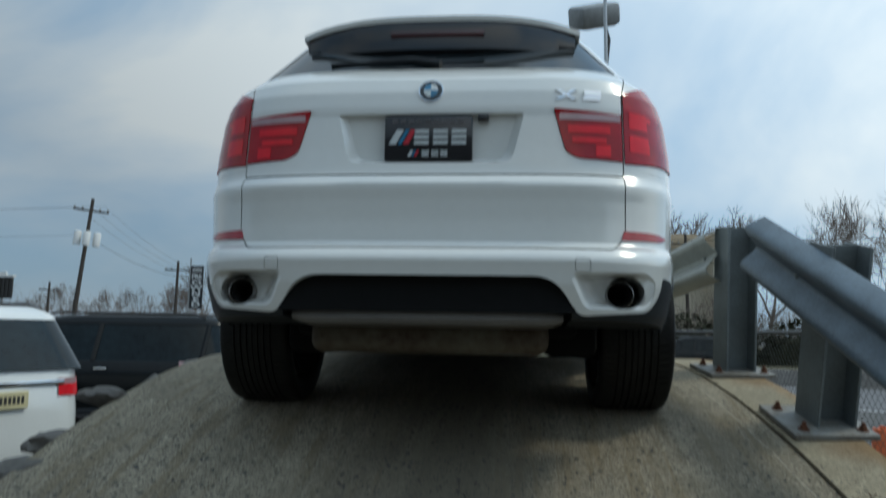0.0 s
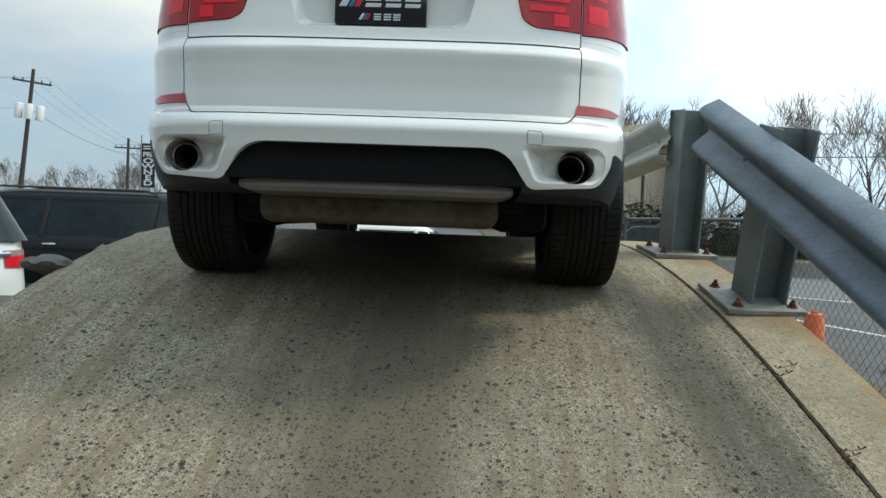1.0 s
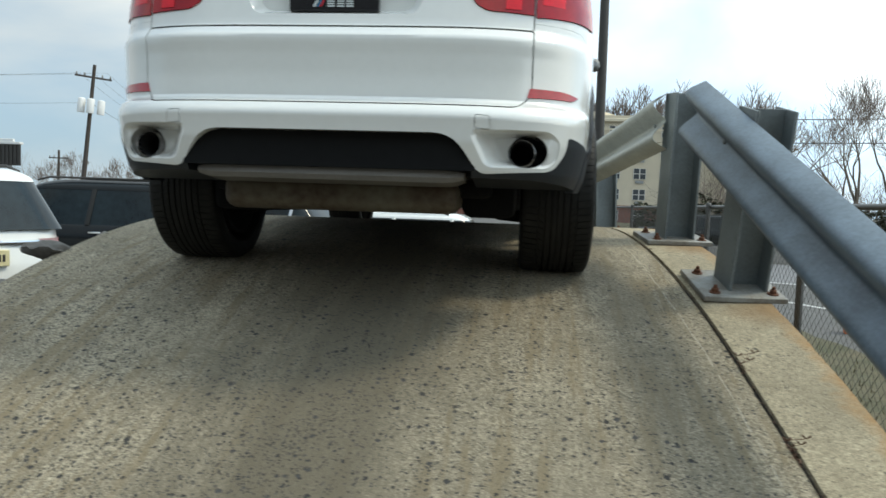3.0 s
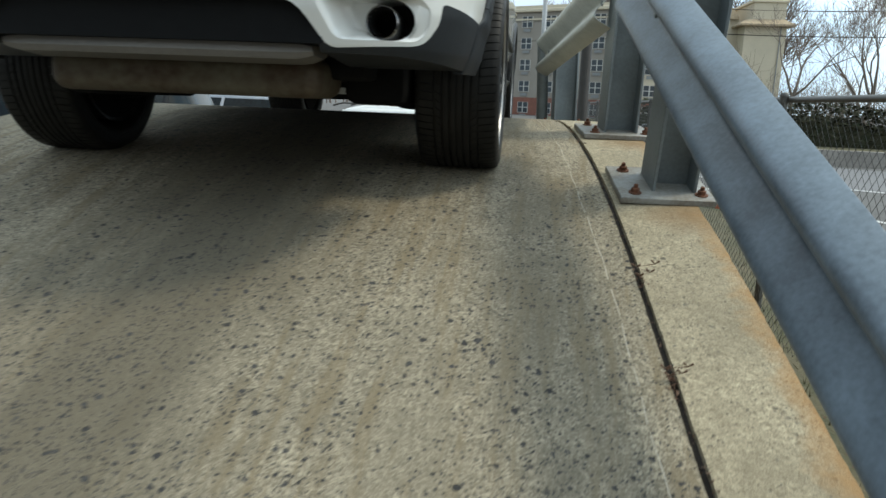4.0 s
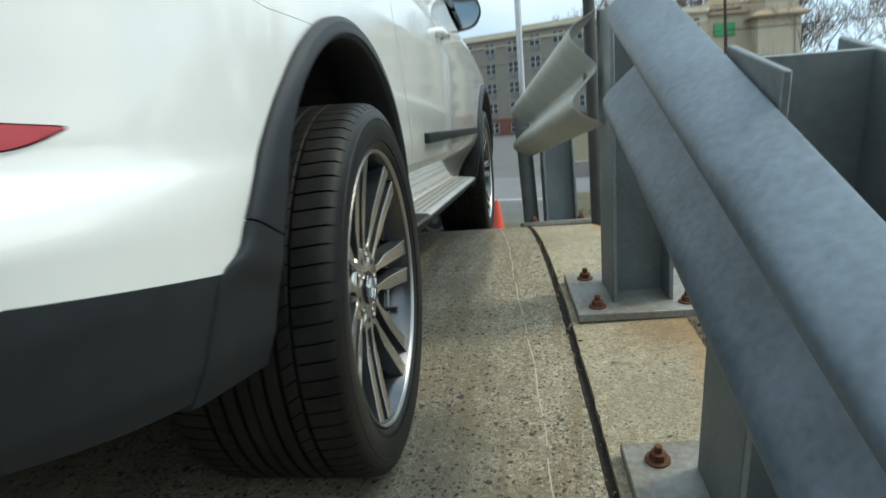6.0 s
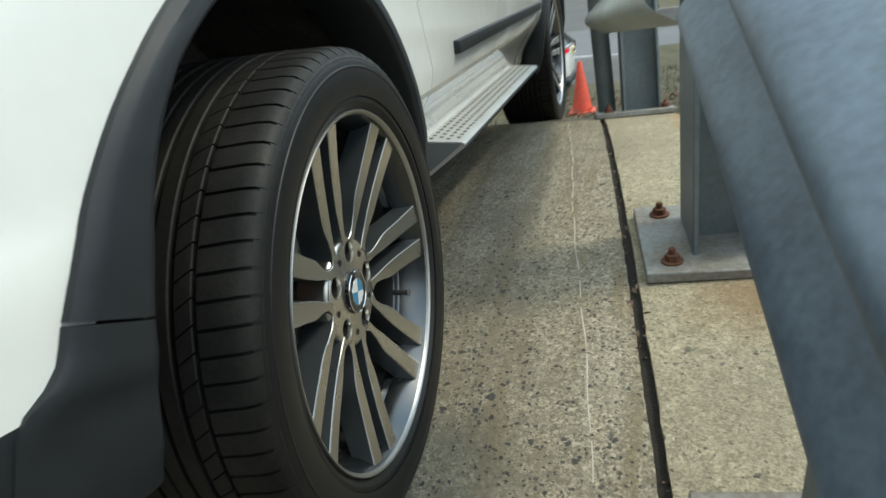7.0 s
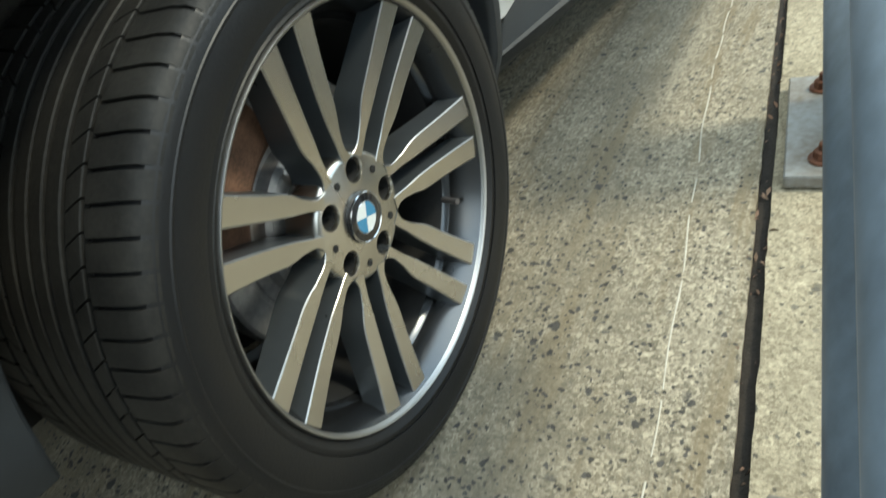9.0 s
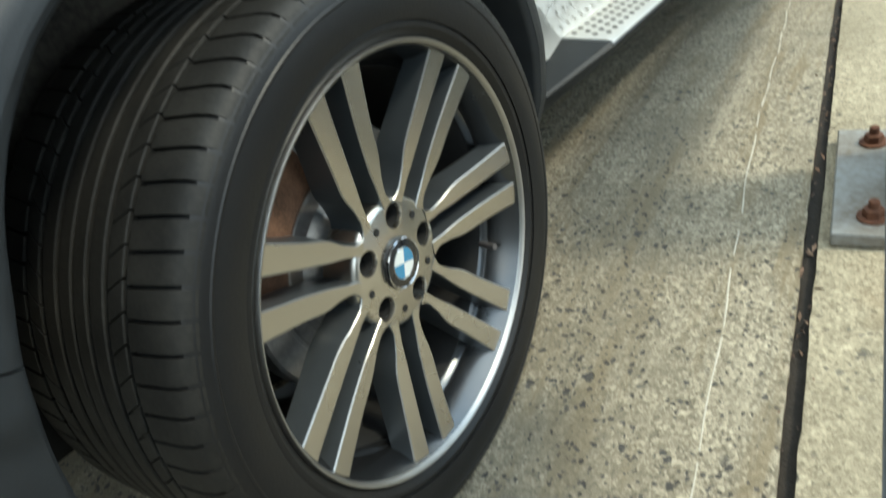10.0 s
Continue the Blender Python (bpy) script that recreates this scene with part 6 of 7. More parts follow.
def utility_pole(x, y, h, lean, turn, drums, scale=1.0):
    root = thing("utility_pole", "dark wooden utility pole with crossarm and grey transformers", "utility pole", "utility poles")
    m = pose(x, y, LOT, 0, lean, 0) @ pose(0, 0, 0, 0, 0, turn)
    bm = bmesh.new()
    tube(bm, [m @ Vector((0, 0, h * t / 6)) for t in range(7)], [0.19 - 0.012 * t for t in range(7)], 10)
    part("pole", bm, M_POLEWOOD, root, "", 50)
    bm = bmesh.new()
    box(bm, -1.25, 1.25, -0.06, 0.06, h - 1.0, h - 0.87, m)
    part("crossarm", bm, M_POLEWOOD, root, "", 50)
    for dx in (-1.15, -0.6, 0.6, 1.15):
        bm = bmesh.new()
        lathe(bm, [(0, 0.05), (0.06, 0.075), (0.12, 0.05), (0.17, 0.06), (0.22, 0.02)], 10, "Z")
        bmesh.ops.transform(bm, matrix=m @ Matrix.Translation((dx, 0, h - 0.87)), verts=bm.verts)
        part("insulator", bm, M_GREYMETAL, root, "", 50)
    for dx, dy in drums:
        bm = bmesh.new()
        lathe(bm, [(0, 0.001), (0, 0.26), (1.0, 0.27), (1.06, 0.2), (1.1, 0.001)], 16, "Z")
        bmesh.ops.transform(bm, matrix=m @ Matrix.Translation((dx, dy, h - 3.6)), verts=bm.verts)
        part("transformer", bm, M_WHITEBAND, root, "grey transformer drum", 50)
    return m


utility_pole(-32.3, 48.0, 11.2, 5.8, 25, ((-0.62, -0.1), (0.05, -0.5), (0.70, 0.1)))
utility_pole(-54.3, 78, 6.6, 0.8, 0, ())
utility_pole(-32.8, 66, 8.1, 0.5, 10, ())
utility_pole(16.0, 62, 10.5, -0.6, 0, ())
utility_pole(42.0, 52, 10.5, 0.4, 0, ())

lamp = thing("lamp_post", "dark lamp post with a square floodlight on a curved arm", "lamp post")
bm = bmesh.new()
LX, LY = 1.92, 8.7
tube(bm, [(LX, LY, LOT), (LX - 0.01, LY, 3.0), (LX - 0.02, LY, 4.9)], [0.085, 0.075, 0.065], 14)
part("pole", bm, M_DARKMETAL, lamp, "", 50)
bm = bmesh.new()
tube(bm, [(LX - 0.02, LY, 4.75), (LX + 0.02, LY, 5.05), (LX + 0.05, LY, 5.35), (LX - 0.02, LY, 5.62)], 0.035, 10)
part("arm", bm, M_DARKMETAL, lamp, "", 50)
bm = bmesh.new()
box(bm, -0.40, 0.34, -0.28, 0.28, -0.17, 0.20, pose(LX - 0.18, LY - 0.05, 5.75, 24, -16, 20), 0.07, 2)
part("floodlight", bm, M_GREYMETAL, lamp, "grey square floodlight", 40)
bm = bmesh.new()
box(bm, -0.32, 0.26, -0.22, 0.22, -0.185, -0.168, pose(LX - 0.18, LY - 0.05, 5.75, 24, -16, 20), 0.01, 1)
part("lens", bm, M_WHITEBAND, lamp, "pale floodlight lens", 40)
bm = bmesh.new()
lathe(bm, [(0, 0.001), (0.0, 0.05), (0.10, 0.11), (0.14, 0.11), (0.15, 0.001)], 16, "Y", (LX - 0.16, LY - 0.2, 2.62))
tube(bm, [(LX - 0.16, LY - 0.05, 2.62), (LX, LY, 2.62)], 0.02, 6)
part("loudspeaker", bm, M_GREYMETAL, lamp, "small grey horn loudspeaker", 50)
bm = bmesh.new()
tube(bm, [(1.17, 3.05, LOT), (1.165, 3.05, 1.5), (1.15, 3.06, 4.6)], [0.019, 0.018, 0.015], 10)
tagged(part("flag_pole", bm, M_PALEPOLE, None, "", 50), "thin pale steel pole behind the guard rail", "pole")


def cable(a, b, sag, r=0.013):
    bm = bmesh.new()
    a, b = Vector(a), Vector(b)
    pts = []
    for k in range(17):
        t = k / 16
        p = a.lerp(b, t)
        p.z -= sag * 4 * t * (1 - t)
        pts.append(p)
    tube(bm, pts, r, 4, False)
    tagged(part("overhead_cable", bm, M_UNDER, None, "", 50), "thin black overhead cable strung between poles", "cable", "overhead cables")


for dx in (-1.1, 0.0, 1.1):
    cable((16.0 + dx, 62, 8.6), (42.0 + dx, 52, 8.7), 0.5)
    cable((16.0 + dx, 62, 8.6), (-32.8 + dx, 66, 6.1), 0.6, 0.008)
    cable((-31.3 + dx, 48, 9.2), (-32.8 + dx, 66, 6.1), 0.4, 0.008)
    cable((-31.3 + dx, 48, 9.2), (-72 + dx, 40, 9.3), 0.9, 0.005)
    cable((42.0 + dx, 52, 8.7), (90.0 + dx, 44, 8.8), 0.8)
cable((16, 62, 6.6), (42, 52, 6.7), 0.4, 0.035)
cable((42, 52, 6.7), (90, 44, 6.8), 0.6, 0.035)
cable((16, 62, 6.6), (-32.8, 66, 5.2), 0.6, 0.018)
cable((-31.5, 48, 7.0), (-32.8, 66, 5.2), 0.5, 0.014)
cable((-31.5, 48, 7.0), (-72, 40, 7.2), 0.7, 0.008)

M_BANNER = mat("black_banner_cloth", (0.015, 0.016, 0.018), 0.7, 0, 6, 0.2)
ban = thing("banner", "tall black vertical banner with white lettering on a pole", "banner")
BX, BY = -17.55, 36.5
bm = bmesh.new()
tube(bm, [(BX - 0.45, BY, LOT), (BX - 0.40, BY, 4.2)], 0.04, 8)
part("banner_pole", bm, M_GREYMETAL, ban, "", 50)
bm = bmesh.new()
box(bm, BX - 0.38, BX + 0.38, BY - 0.02, BY, 1.3, 3.75)
part("cloth", bm, M_BANNER, ban, "black cloth", 40)
words = [("PRE", 3.02, 0.36, 1.05)] + [(ch, 2.66 - 0.31 * k, 0.40, 1.75) for k, ch in enumerate("OWNED")]
for word, zz, size, wide in words:
    tc = bpy.data.curves.new("letter", "FONT")
    tc.body, tc.size, tc.align_x, tc.extrude, tc.offset = word, size, "CENTER", 0.004, 0.012
    tob = new("letter", tc)
    bpy.context.view_layer.update()
    me = bpy.data.meshes.new_from_object(tob.evaluated_get(bpy.context.evaluated_depsgraph_get()))
    bpy.data.objects.remove(tob)
    lo_ = link("lettering", me, M_WHITEBAND, ban)
    lo_.matrix_basis = pose(BX, BY - 0.026, zz, 90, 0, 0) @ Matrix.Diagonal((wide, 1, 1, 1))
for zz in (3.42, 3.55):
    bm = bmesh.new()
    box(bm, BX - 0.28, BX + 0.28, BY - 0.03, BY - 0.02, zz, zz + 0.07)
    part("writing_bar", bm, M_WHITEBAND, ban, "", 40)


sign = thing("hoarding", "dark ribbed steel hoarding on two posts with a pale top rail", "hoarding")
for px in (-38.0, -35.8):
    bm = bmesh.new()
    tube(bm, [(px, 45.2, LOT), (px, 45.2, 3.5)], 0.09, 10)
    part("post", bm, M_GREYMETAL, sign, "", 40)
bm = bmesh.new()
box(bm, -38.9, -34.9, 44.9, 45.05, 2.05, 3.55)
part("board", bm, M_DARKMETAL, sign, "dark steel board", 40)
for k in range(14):
    bm = bmesh.new()
    box(bm, -38.85 + k * 0.3, -38.73 + k * 0.3, 44.84, 44.9, 2.08, 3.52)
    part("rib", bm, M_DARKMETAL, sign, "", 40)
bm = bmesh.new()
box(bm, -39.0, -34.8, 44.8, 45.2, 3.55, 3.72, None, 0.02, 1)
box(bm, -38.4, -35.4, 44.9, 45.1, 3.72, 3.95, None, 0.02, 1)
part("top_rail", bm, M_WHITEBAND, sign, "pale top rail", 40)


# ---------------------------------------------------------------- parked cars of the lot
def parked_car(name, label, paint, m, L, Wd, H, hood, tail, lamp_z=0.50, belt=0.595):
    """A parked estate or van: rounded lower body, tapered glasshouse, windows, wheels, lamps. Front towards +y."""
    root = thing(name, label, "car", "parked cars")
    root.matrix_basis = m
    bm = bmesh.new()
    zs = [(0.25, 0.93, 0.98), (0.40, 0.985, 1.0), (0.62, 1.0, 1.0), (0.85, 1.0, 0.995), (H * (belt - 0.015), 0.965, 0.985), (H * belt, 0.94, 0.975)]

    def skin(z, t, lift):
        """A point of the lower body at a height and angle, lifted off it."""
        kw, kl = (float(np.interp(z, [q[0] for q in zs], [q[i] for q in zs])) for i in (1, 2))
        c, s_ = math.cos(t), math.sin(t)
        return ((Wd / 2 * kw + lift) * math.copysign(abs(c) ** 0.36, c), (L / 2 * kl + lift) * math.copysign(abs(s_) ** 0.36, s_), z)

    rows = []
    for z, kw, kl in zs:
        ring = []
        for k in range(48):
            t = 2 * math.pi * k / 48
            c, s = math.cos(t), math.sin(t)
            ring.append(bm.verts.new((Wd / 2 * kw * math.copysign(abs(c) ** 0.36, c), L / 2 * kl * math.copysign(abs(s) ** 0.36, s), z)))
        rows.append(ring)
    for a, b in zip(rows, rows[1:]):
        for k in range(48):
            bm.faces.new((a[k], a[(k + 1) % 48], b[(k + 1) % 48], b[k]))
    bm.faces.new(rows[0][::-1])
    bm.faces.new(rows[-1])
    part("body", bm, paint, root, "", 40)
    gz0, gz1 = H * (belt - 0.005), H

    def house(grow, z0, z1):
        b2 = bmesh.new()
        rs = []
        for z in np.linspace(z0, z1, 9):
            u = (z - gz0) / (gz1 - gz0)
            top = max(0, u - 0.82) / 0.18
            w = Wd / 2 * (0.94 - 0.16 * u - 0.12 * top * top) + grow
            y0 = -L / 2 + tail * (0.06 + 0.9 * u) + 0.12 * top * top - grow
            y1 = L / 2 - hood - 0.72 * u * (1.0) - 0.25 * top * top + grow
            ring = []
            for k in range(48):
                t = 2 * math.pi * k / 48
                c, s = math.cos(t), math.sin(t)
                ring.append(b2.verts.new((w * math.copysign(abs(c) ** 0.30, c), (y0 + y1) / 2 + (y1 - y0) / 2 * math.copysign(abs(s) ** 0.30, s), z)))
            rs.append(ring)
        for a, b in zip(rs, rs[1:]):
            for k in range(48):
                b2.faces.new((a[k], a[(k + 1) % 48], b[(k + 1) % 48], b[k]))
        b2.faces.new(rs[0][::-1])
        b2.faces.new(rs[-1])
        return b2

    part("glasshouse", house(0.0, gz0 - 0.02, gz0 + (gz1 - gz0) * 0.80), M_CARGLASS, root, "dark window glass", 40)
    part("roof", house(0.006, gz0 + (gz1 - gz0) * 0.78, gz1), paint, root, "", 40)
    for y in (-L / 2 + tail + 0.25, -0.15, L / 2 - hood - 0.55):
        for s in (1, -1):
            bm = bmesh.new()
            pts = []
            for u in (0.0, 0.8):
                y0_, y1_ = -L / 2 + tail * (0.06 + 0.9 * u), L / 2 - hood - 0.72 * u
                q = min(0.98, abs((y - 0.10 * u - (y0_ + y1_) / 2) / ((y1_ - y0_) / 2)))
                pts.append((s * (Wd / 2 * (0.94 - 0.16 * u) * (1 - q ** 6.67) ** 0.15 - 0.012), y - 0.10 * u, gz0 + (gz1 - gz0) * u))
            tube(bm, pts, 0.048, 6)
            part("pillar", bm, paint, root, "", 40)
    for s in (1, -1):
        for y in (-L * 0.30, L * 0.31):
            bm = bmesh.new()
            rings = lathe(bm, [(s * (Wd / 2 - 0.20), 0.20), (s * (Wd / 2 - 0.20), 0.34), (s * (Wd / 2 - 0.02), 0.34), (s * (Wd / 2 + 0.008), 0.31), (s * (Wd / 2 + 0.010), 0.22)], 32, "X", (0, y, 0.34))
            bm.faces.new(rings[-1])
            part("tyre", bm, M_TYRE, root, "", 40)
            bm = bmesh.new()
            lathe(bm, [(s * (Wd / 2 + 0.012), 0.225), (s * (Wd / 2 + 0.014), 0.19), (s * (Wd / 2 + 0.002), 0.17), (s * (Wd / 2 + 0.012), 0.05), (s * (Wd / 2 + 0.014), 0.001)], 24, "X", (0, y, 0.34))
            part("rim", bm, M_RIMDARK, root, "", 40)
        bm = bmesh.new()
        box(bm, s * Wd / 2 - 0.16, s * Wd / 2 + 0.16, L / 2 - hood - 0.55, L / 2 - hood - 0.42, gz0 + 0.0, gz0 + 0.16, None, 0.04, 3)
        part("side_mirror", bm, paint, root, "", 40)
        for name_, z0_, z1_, mt in (("tail_lamp", lamp_z - 0.02, lamp_z + 0.060, M_REDBRIGHT), ("clear_lamp_band", lamp_z + 0.062, lamp_z + 0.092, M_PINKLENS)):
            bm = bmesh.new()
            rs = []
            for k in range(13):
                t = -math.pi / 2 + s * radians(8 + 66 * k / 12)
                rs.append([bm.verts.new(skin(z, t, d)) for d in (0.012, -0.01) for z in np.linspace(H * z0_ + (0.05 * (1 - k / 12) if name_ == "tail_lamp" else 0), H * z1_, 4)])
            for p_, q_ in zip(rs, rs[1:]):
                for i in range(3):
                    bm.faces.new((p_[i], p_[i + 1], q_[i + 1], q_[i]))
                    bm.faces.new((p_[4 + i], q_[4 + i], q_[5 + i], p_[5 + i]))
                for i, o_ in ((0, 4), (3, 7)):
                    bm.faces.new((p_[i], q_[i], q_[o_], p_[o_]))
            part(name_, bm, mt, root, "red tail lamp" if mt is M_REDBRIGHT else "clear upper lamp band", 40)
        for y in (-0.3, 0.75):
            bm = bmesh.new()
            box(bm, min(s * (Wd / 2 - 0.01), s * (Wd / 2 + 0.025)), max(s * (Wd / 2 - 0.01), s * (Wd / 2 + 0.025)), y - 0.1, y + 0.1, H * 0.52, H * 0.535, None, 0.004, 1)
            part("door_handle", bm, M_CHROME, root, "", 40)
    bm = bmesh.new()
    box(bm, -Wd * 0.27, Wd * 0.27, -L / 2 + 0.01, -L / 2 + 0.2, H * (lamp_z + 0.062), H * (lamp_z + 0.085), None, 0.006, 2)
    part("chrome_strip", bm, M_CHROME, root, "chrome strip on the tailgate", 40)
    bm = bmesh.new()
    box(bm, -0.155, 0.155, -L / 2 - 0.02, -L / 2 + 0.2, H * (lamp_z - 0.04), H * (lamp_z + 0.04), None, 0.004, 1)
    part("number_plate", bm, M_YELLOWPLATE, root, "pale yellow number plate", 40)
    for k in range(6):
        bm = bmesh.new()
        box(bm, -0.115 + k * 0.04, -0.09 + k * 0.04, -L / 2 - 0.023, -L / 2 - 0.015, H * (lamp_z - 0.018), H * (lamp_z + 0.018))
        part("plate_bar", bm, M_DARKMETAL, root, "", 40)
    for s in (1, -1):
        bm = bmesh.new()
        tube(bm, [(s * Wd * 0.36, -L / 2 + tail + 0.25, H - 0.02), (s * Wd * 0.36, -L / 2 + tail + 0.45, H + 0.035), (s * Wd * 0.36, 0.55, H + 0.035), (s * Wd * 0.36, 0.75, H - 0.02)], 0.018, 6)
        part("roof_rail", bm, M_DARKMETAL, root, "", 40)
    bm = bmesh.new()
    box(bm, -Wd / 2 * 0.98, Wd / 2 * 0.98, -L / 2 - 0.03, L / 2 + 0.02, 0.22, 0.34, None, 0.05, 2)
    part("lower_trim", bm, M_BLACKPL, root, "black lower trim", 40)
    return root


M_CARGLASS = mat("dark_tinted_glass", (0.013, 0.021, 0.024), 0.03, 0, 0.9, 0.75, spec=0.30)
M_YELLOWPLATE = mat("yellow_plate", (0.70, 0.62, 0.36), 0.5, 0, 10, 0.2)
M_BLACKPAINT = mat("black_car_paint", (0.006, 0.008, 0.009), 0.25, 0, 3, 0.3, coat=0.15, spec=0.2)
M_SILVERPAINT = mat("silver_car_paint", (0.45, 0.47, 0.50), 0.25, 0.5, 3, 0.15, coat=0.8)
parked_car("parked_people_carrier", "white people carrier with tinted rear glass and chrome strip", M_WHITE, pose(-6.37, 3.55, LOT, 0, 0, 69), 4.8, 1.95, 1.86, 1.15, 0.45, 0.545, 0.700)
parked_car("parked_van", "glossy black people carrier parked across the lot", M_BLACKPAINT, pose(-6.85, 8.9, LOT, 0, 0, 99), 5.0, 1.98, 1.86, 1.0, 0.35)
parked_car("parked_saloon", "silver estate car parked behind the van", M_SILVERPAINT, pose(-6.2, 14.5, LOT, 0, 0, 80), 4.7, 1.85, 1.62, 1.2, 0.6)
parked_car("parked_saloon", "black estate car far across the road", M_BLACKPAINT, pose(8.4, 30.0, LOT, 0, 0, 75), 4.7, 1.85, 1.55, 1.2, 0.6)
parked_car("parked_saloon", "white car parked in front of the ramp", M_WHITE, pose(-2.2, 12.6, LOT, 0, 0, 88), 4.7, 1.85, 1.45, 1.2, 0.7)

# ---------------------------------------------------------------- the hotel across the road
M_STUCCO = mat("beige_stucco", (0.58, 0.51, 0.39), 0.9, 0, 0.6, 0.12, bump=0.01, bump_scale=20)
M_STUCCO2 = mat("grey_beige_stucco", (0.315, 0.285, 0.245), 0.9, 0, 0.6, 0.12, bump=0.01, bump_scale=20)
M_BRICKWALL = mat("brick_red", (0.26, 0.11, 0.08), 0.9, 0, 2.0, 0.3, bump=0.01, bump_scale=30)
M_CORNICE = mat("pale_cornice", (0.66, 0.58, 0.44), 0.8, 0, 1.0, 0.1)
M_PANE = mat("hotel_glass", (0.035, 0.045, 0.055), 0.08, 0, 1.0, 0.3, spec=0.6)
M_FRAMEW = mat("white_frame", (0.60, 0.58, 0.54), 0.6, 0, 5, 0.1)
M_TILE = mat("tan_roof_tile", (0.42, 0.33, 0.22), 0.85, 0, 3, 0.3, bump=0.03, bump_scale=14)
M_SIGN = mat("green_sign", (0.10, 0.42, 0.16), 0.5, 0, 3, 0.3)


def wing(a, b, depth, height, floors, wall, bays, brick=True, cornice=True, z0=LOT - 0.6):
    """One wing of the hotel: its front from a to b, with brick ground floor, windows, cornice and roof."""
    a, b = Vector((*a, 0)), Vector((*b, 0))
    L = (b - a).length
    ang = math.degrees(math.atan2((b - a).y, (b - a).x))
    root = thing("hotel_wing", "beige stucco hotel wing with brick ground floor and rows of windows", "building", "hotel wings")
    root.matrix_basis = pose(a.x, a.y, z0, 0, 0, ang)
    fh = height / floors
    bm = bmesh.new()
    box(bm, 0, L, 0, depth, fh if brick else 0, height)
    part("wall", bm, wall, root, "", 40)
    if brick:
        bm = bmesh.new()
        box(bm, -0.05, L + 0.05, -0.05, depth + 0.05, 0, fh + 0.1)
        part("ground_floor", bm, M_BRICKWALL, root, "red brick ground floor", 40)
    bm = bmesh.new()
    box(bm, -0.4, L + 0.4, -0.4, depth + 0.4, height, height + 0.5, None, 0.1, 1)
    box(bm, -0.2, L + 0.2, -0.2, depth + 0.2, height + 0.5, height + 0.9)
    part("cornice", bm, M_CORNICE, root, "pale cornice", 40)
    bm = bmesh.new()
    box(bm, -0.1, L + 0.1, -0.12, 0.1, height - 1.1, height - 0.85)
    part("string_course", bm, M_CORNICE, root, "", 40)
    for f_ in range(floors):
        for k in range(bays):
            cx = L * (k + 0.5) / bays
            zz = f_ * fh + fh * 0.30
            ww, wh = 1.7, fh * 0.52
            bm = bmesh.new()
            box(bm, cx - ww / 2, cx + ww / 2, -0.10, 0.02, zz, zz + wh)
            fr = part("window", bm, M_FRAMEW, root, "white framed window", 40)
            for s in (-1, 1):
                for q in (0, 1):
                    bm = bmesh.new()
                    box(bm, cx + s * ww / 4 - ww / 4 + 0.08, cx + s * ww / 4 + ww / 4 - 0.08, -0.115, -0.09, zz + 0.07 + q * wh / 2, zz + wh / 2 - 0.03 + q * wh / 2)
                    part("pane", bm, M_PANE, fr, "", 40)
            bm = bmesh.new()
            box(bm, cx - 0.55, cx + 0.55, -0.13, 0.02, zz - 0.55, zz - 0.15)
            part("vent_grille", bm, M_GREYMETAL, root, "", 40)
    return root


wing((-22, 118), (-1.5, 108), 16, 14.6, 5, M_STUCCO2, 6)
wing((-1.5, 106), (11.5, 99), 16, 14.9, 5, M_STUCCO2, 4)
wing((11.5, 97.5), (21.9, 97.5), 18, 14.2, 5, M_STUCCO, 3)


def skirt_roof(bm, x0, x1, y0, y1, low, high, out, back):
    """A tiled roof on four slopes: its eaves stand out past the walls, its top is set back."""
    eave = [bm.verts.new(p) for p in ((x0 - out, y0 - out, low), (x1 + out, y0 - out, low), (x1 + out, y1 + out, low), (x0 - out, y1 + out, low))]
    lip = [bm.verts.new((v.co.x, v.co.y, low + 0.22)) for v in eave]
    top = [bm.verts.new(p) for p in ((x0 + back, y0 + back, high), (x1 - back, y0 + back, high), (x1 - back, y1 - back, high), (x0 + back, y1 - back, high))]
    bm.faces.new(eave[::-1])
    bm.faces.new(top)
    for ring_a, ring_b in ((eave, lip), (lip, top)):
        for k in range(4):
            bm.faces.new((ring_a[k], ring_a[(k + 1) % 4], ring_b[(k + 1) % 4], ring_b[k]))


# the set-back bay with its tiled roof, and the plain end tower
bay = thing("hotel_bay", "beige stucco hotel bay under a tan tiled mansard roof", "building", "hotel wings")
bm = bmesh.new()
box(bm, 21.9, 27.4, 98.2, 112, LOT - 0.6, 12.0)
part("wall", bm, M_STUCCO, bay, "", 40)
bm = bmesh.new()
skirt_roof(bm, 21.9, 26.6, 98.2, 112, 11.9, 14.0, 0.55, 0.5)
part("roof", bm, M_TILE, bay, "tan tiled mansard roof", 30)
tower = thing("hotel_tower", "plain beige stucco hotel end tower with tiled eaves and flat parapet", "building", "hotel wings")
bm = bmesh.new()
box(bm, 27.3, 32.3, 95.0, 112, LOT + 2.4, 11.2)
part("wall", bm, M_STUCCO, tower, "", 40)
bm = bmesh.new()
box(bm, 27.25, 32.35, 94.95, 112.05, LOT - 0.6, LOT + 2.4)
part("ground_floor", bm, M_BRICKWALL, tower, "red brick ground floor", 40)
bm = bmesh.new()
skirt_roof(bm, 27.3, 32.3, 95.0, 112, 10.85, 11.75, 0.85, 0.25)
part("skirt_roof", bm, M_TILE, tower, "tan tiled eaves", 30)
bm = bmesh.new()
box(bm, 28.2, 32.1, 95.3, 111, 11.5, 13.75)
part("parapet", bm, M_STUCCO, tower, "", 40)
bm = bmesh.new()
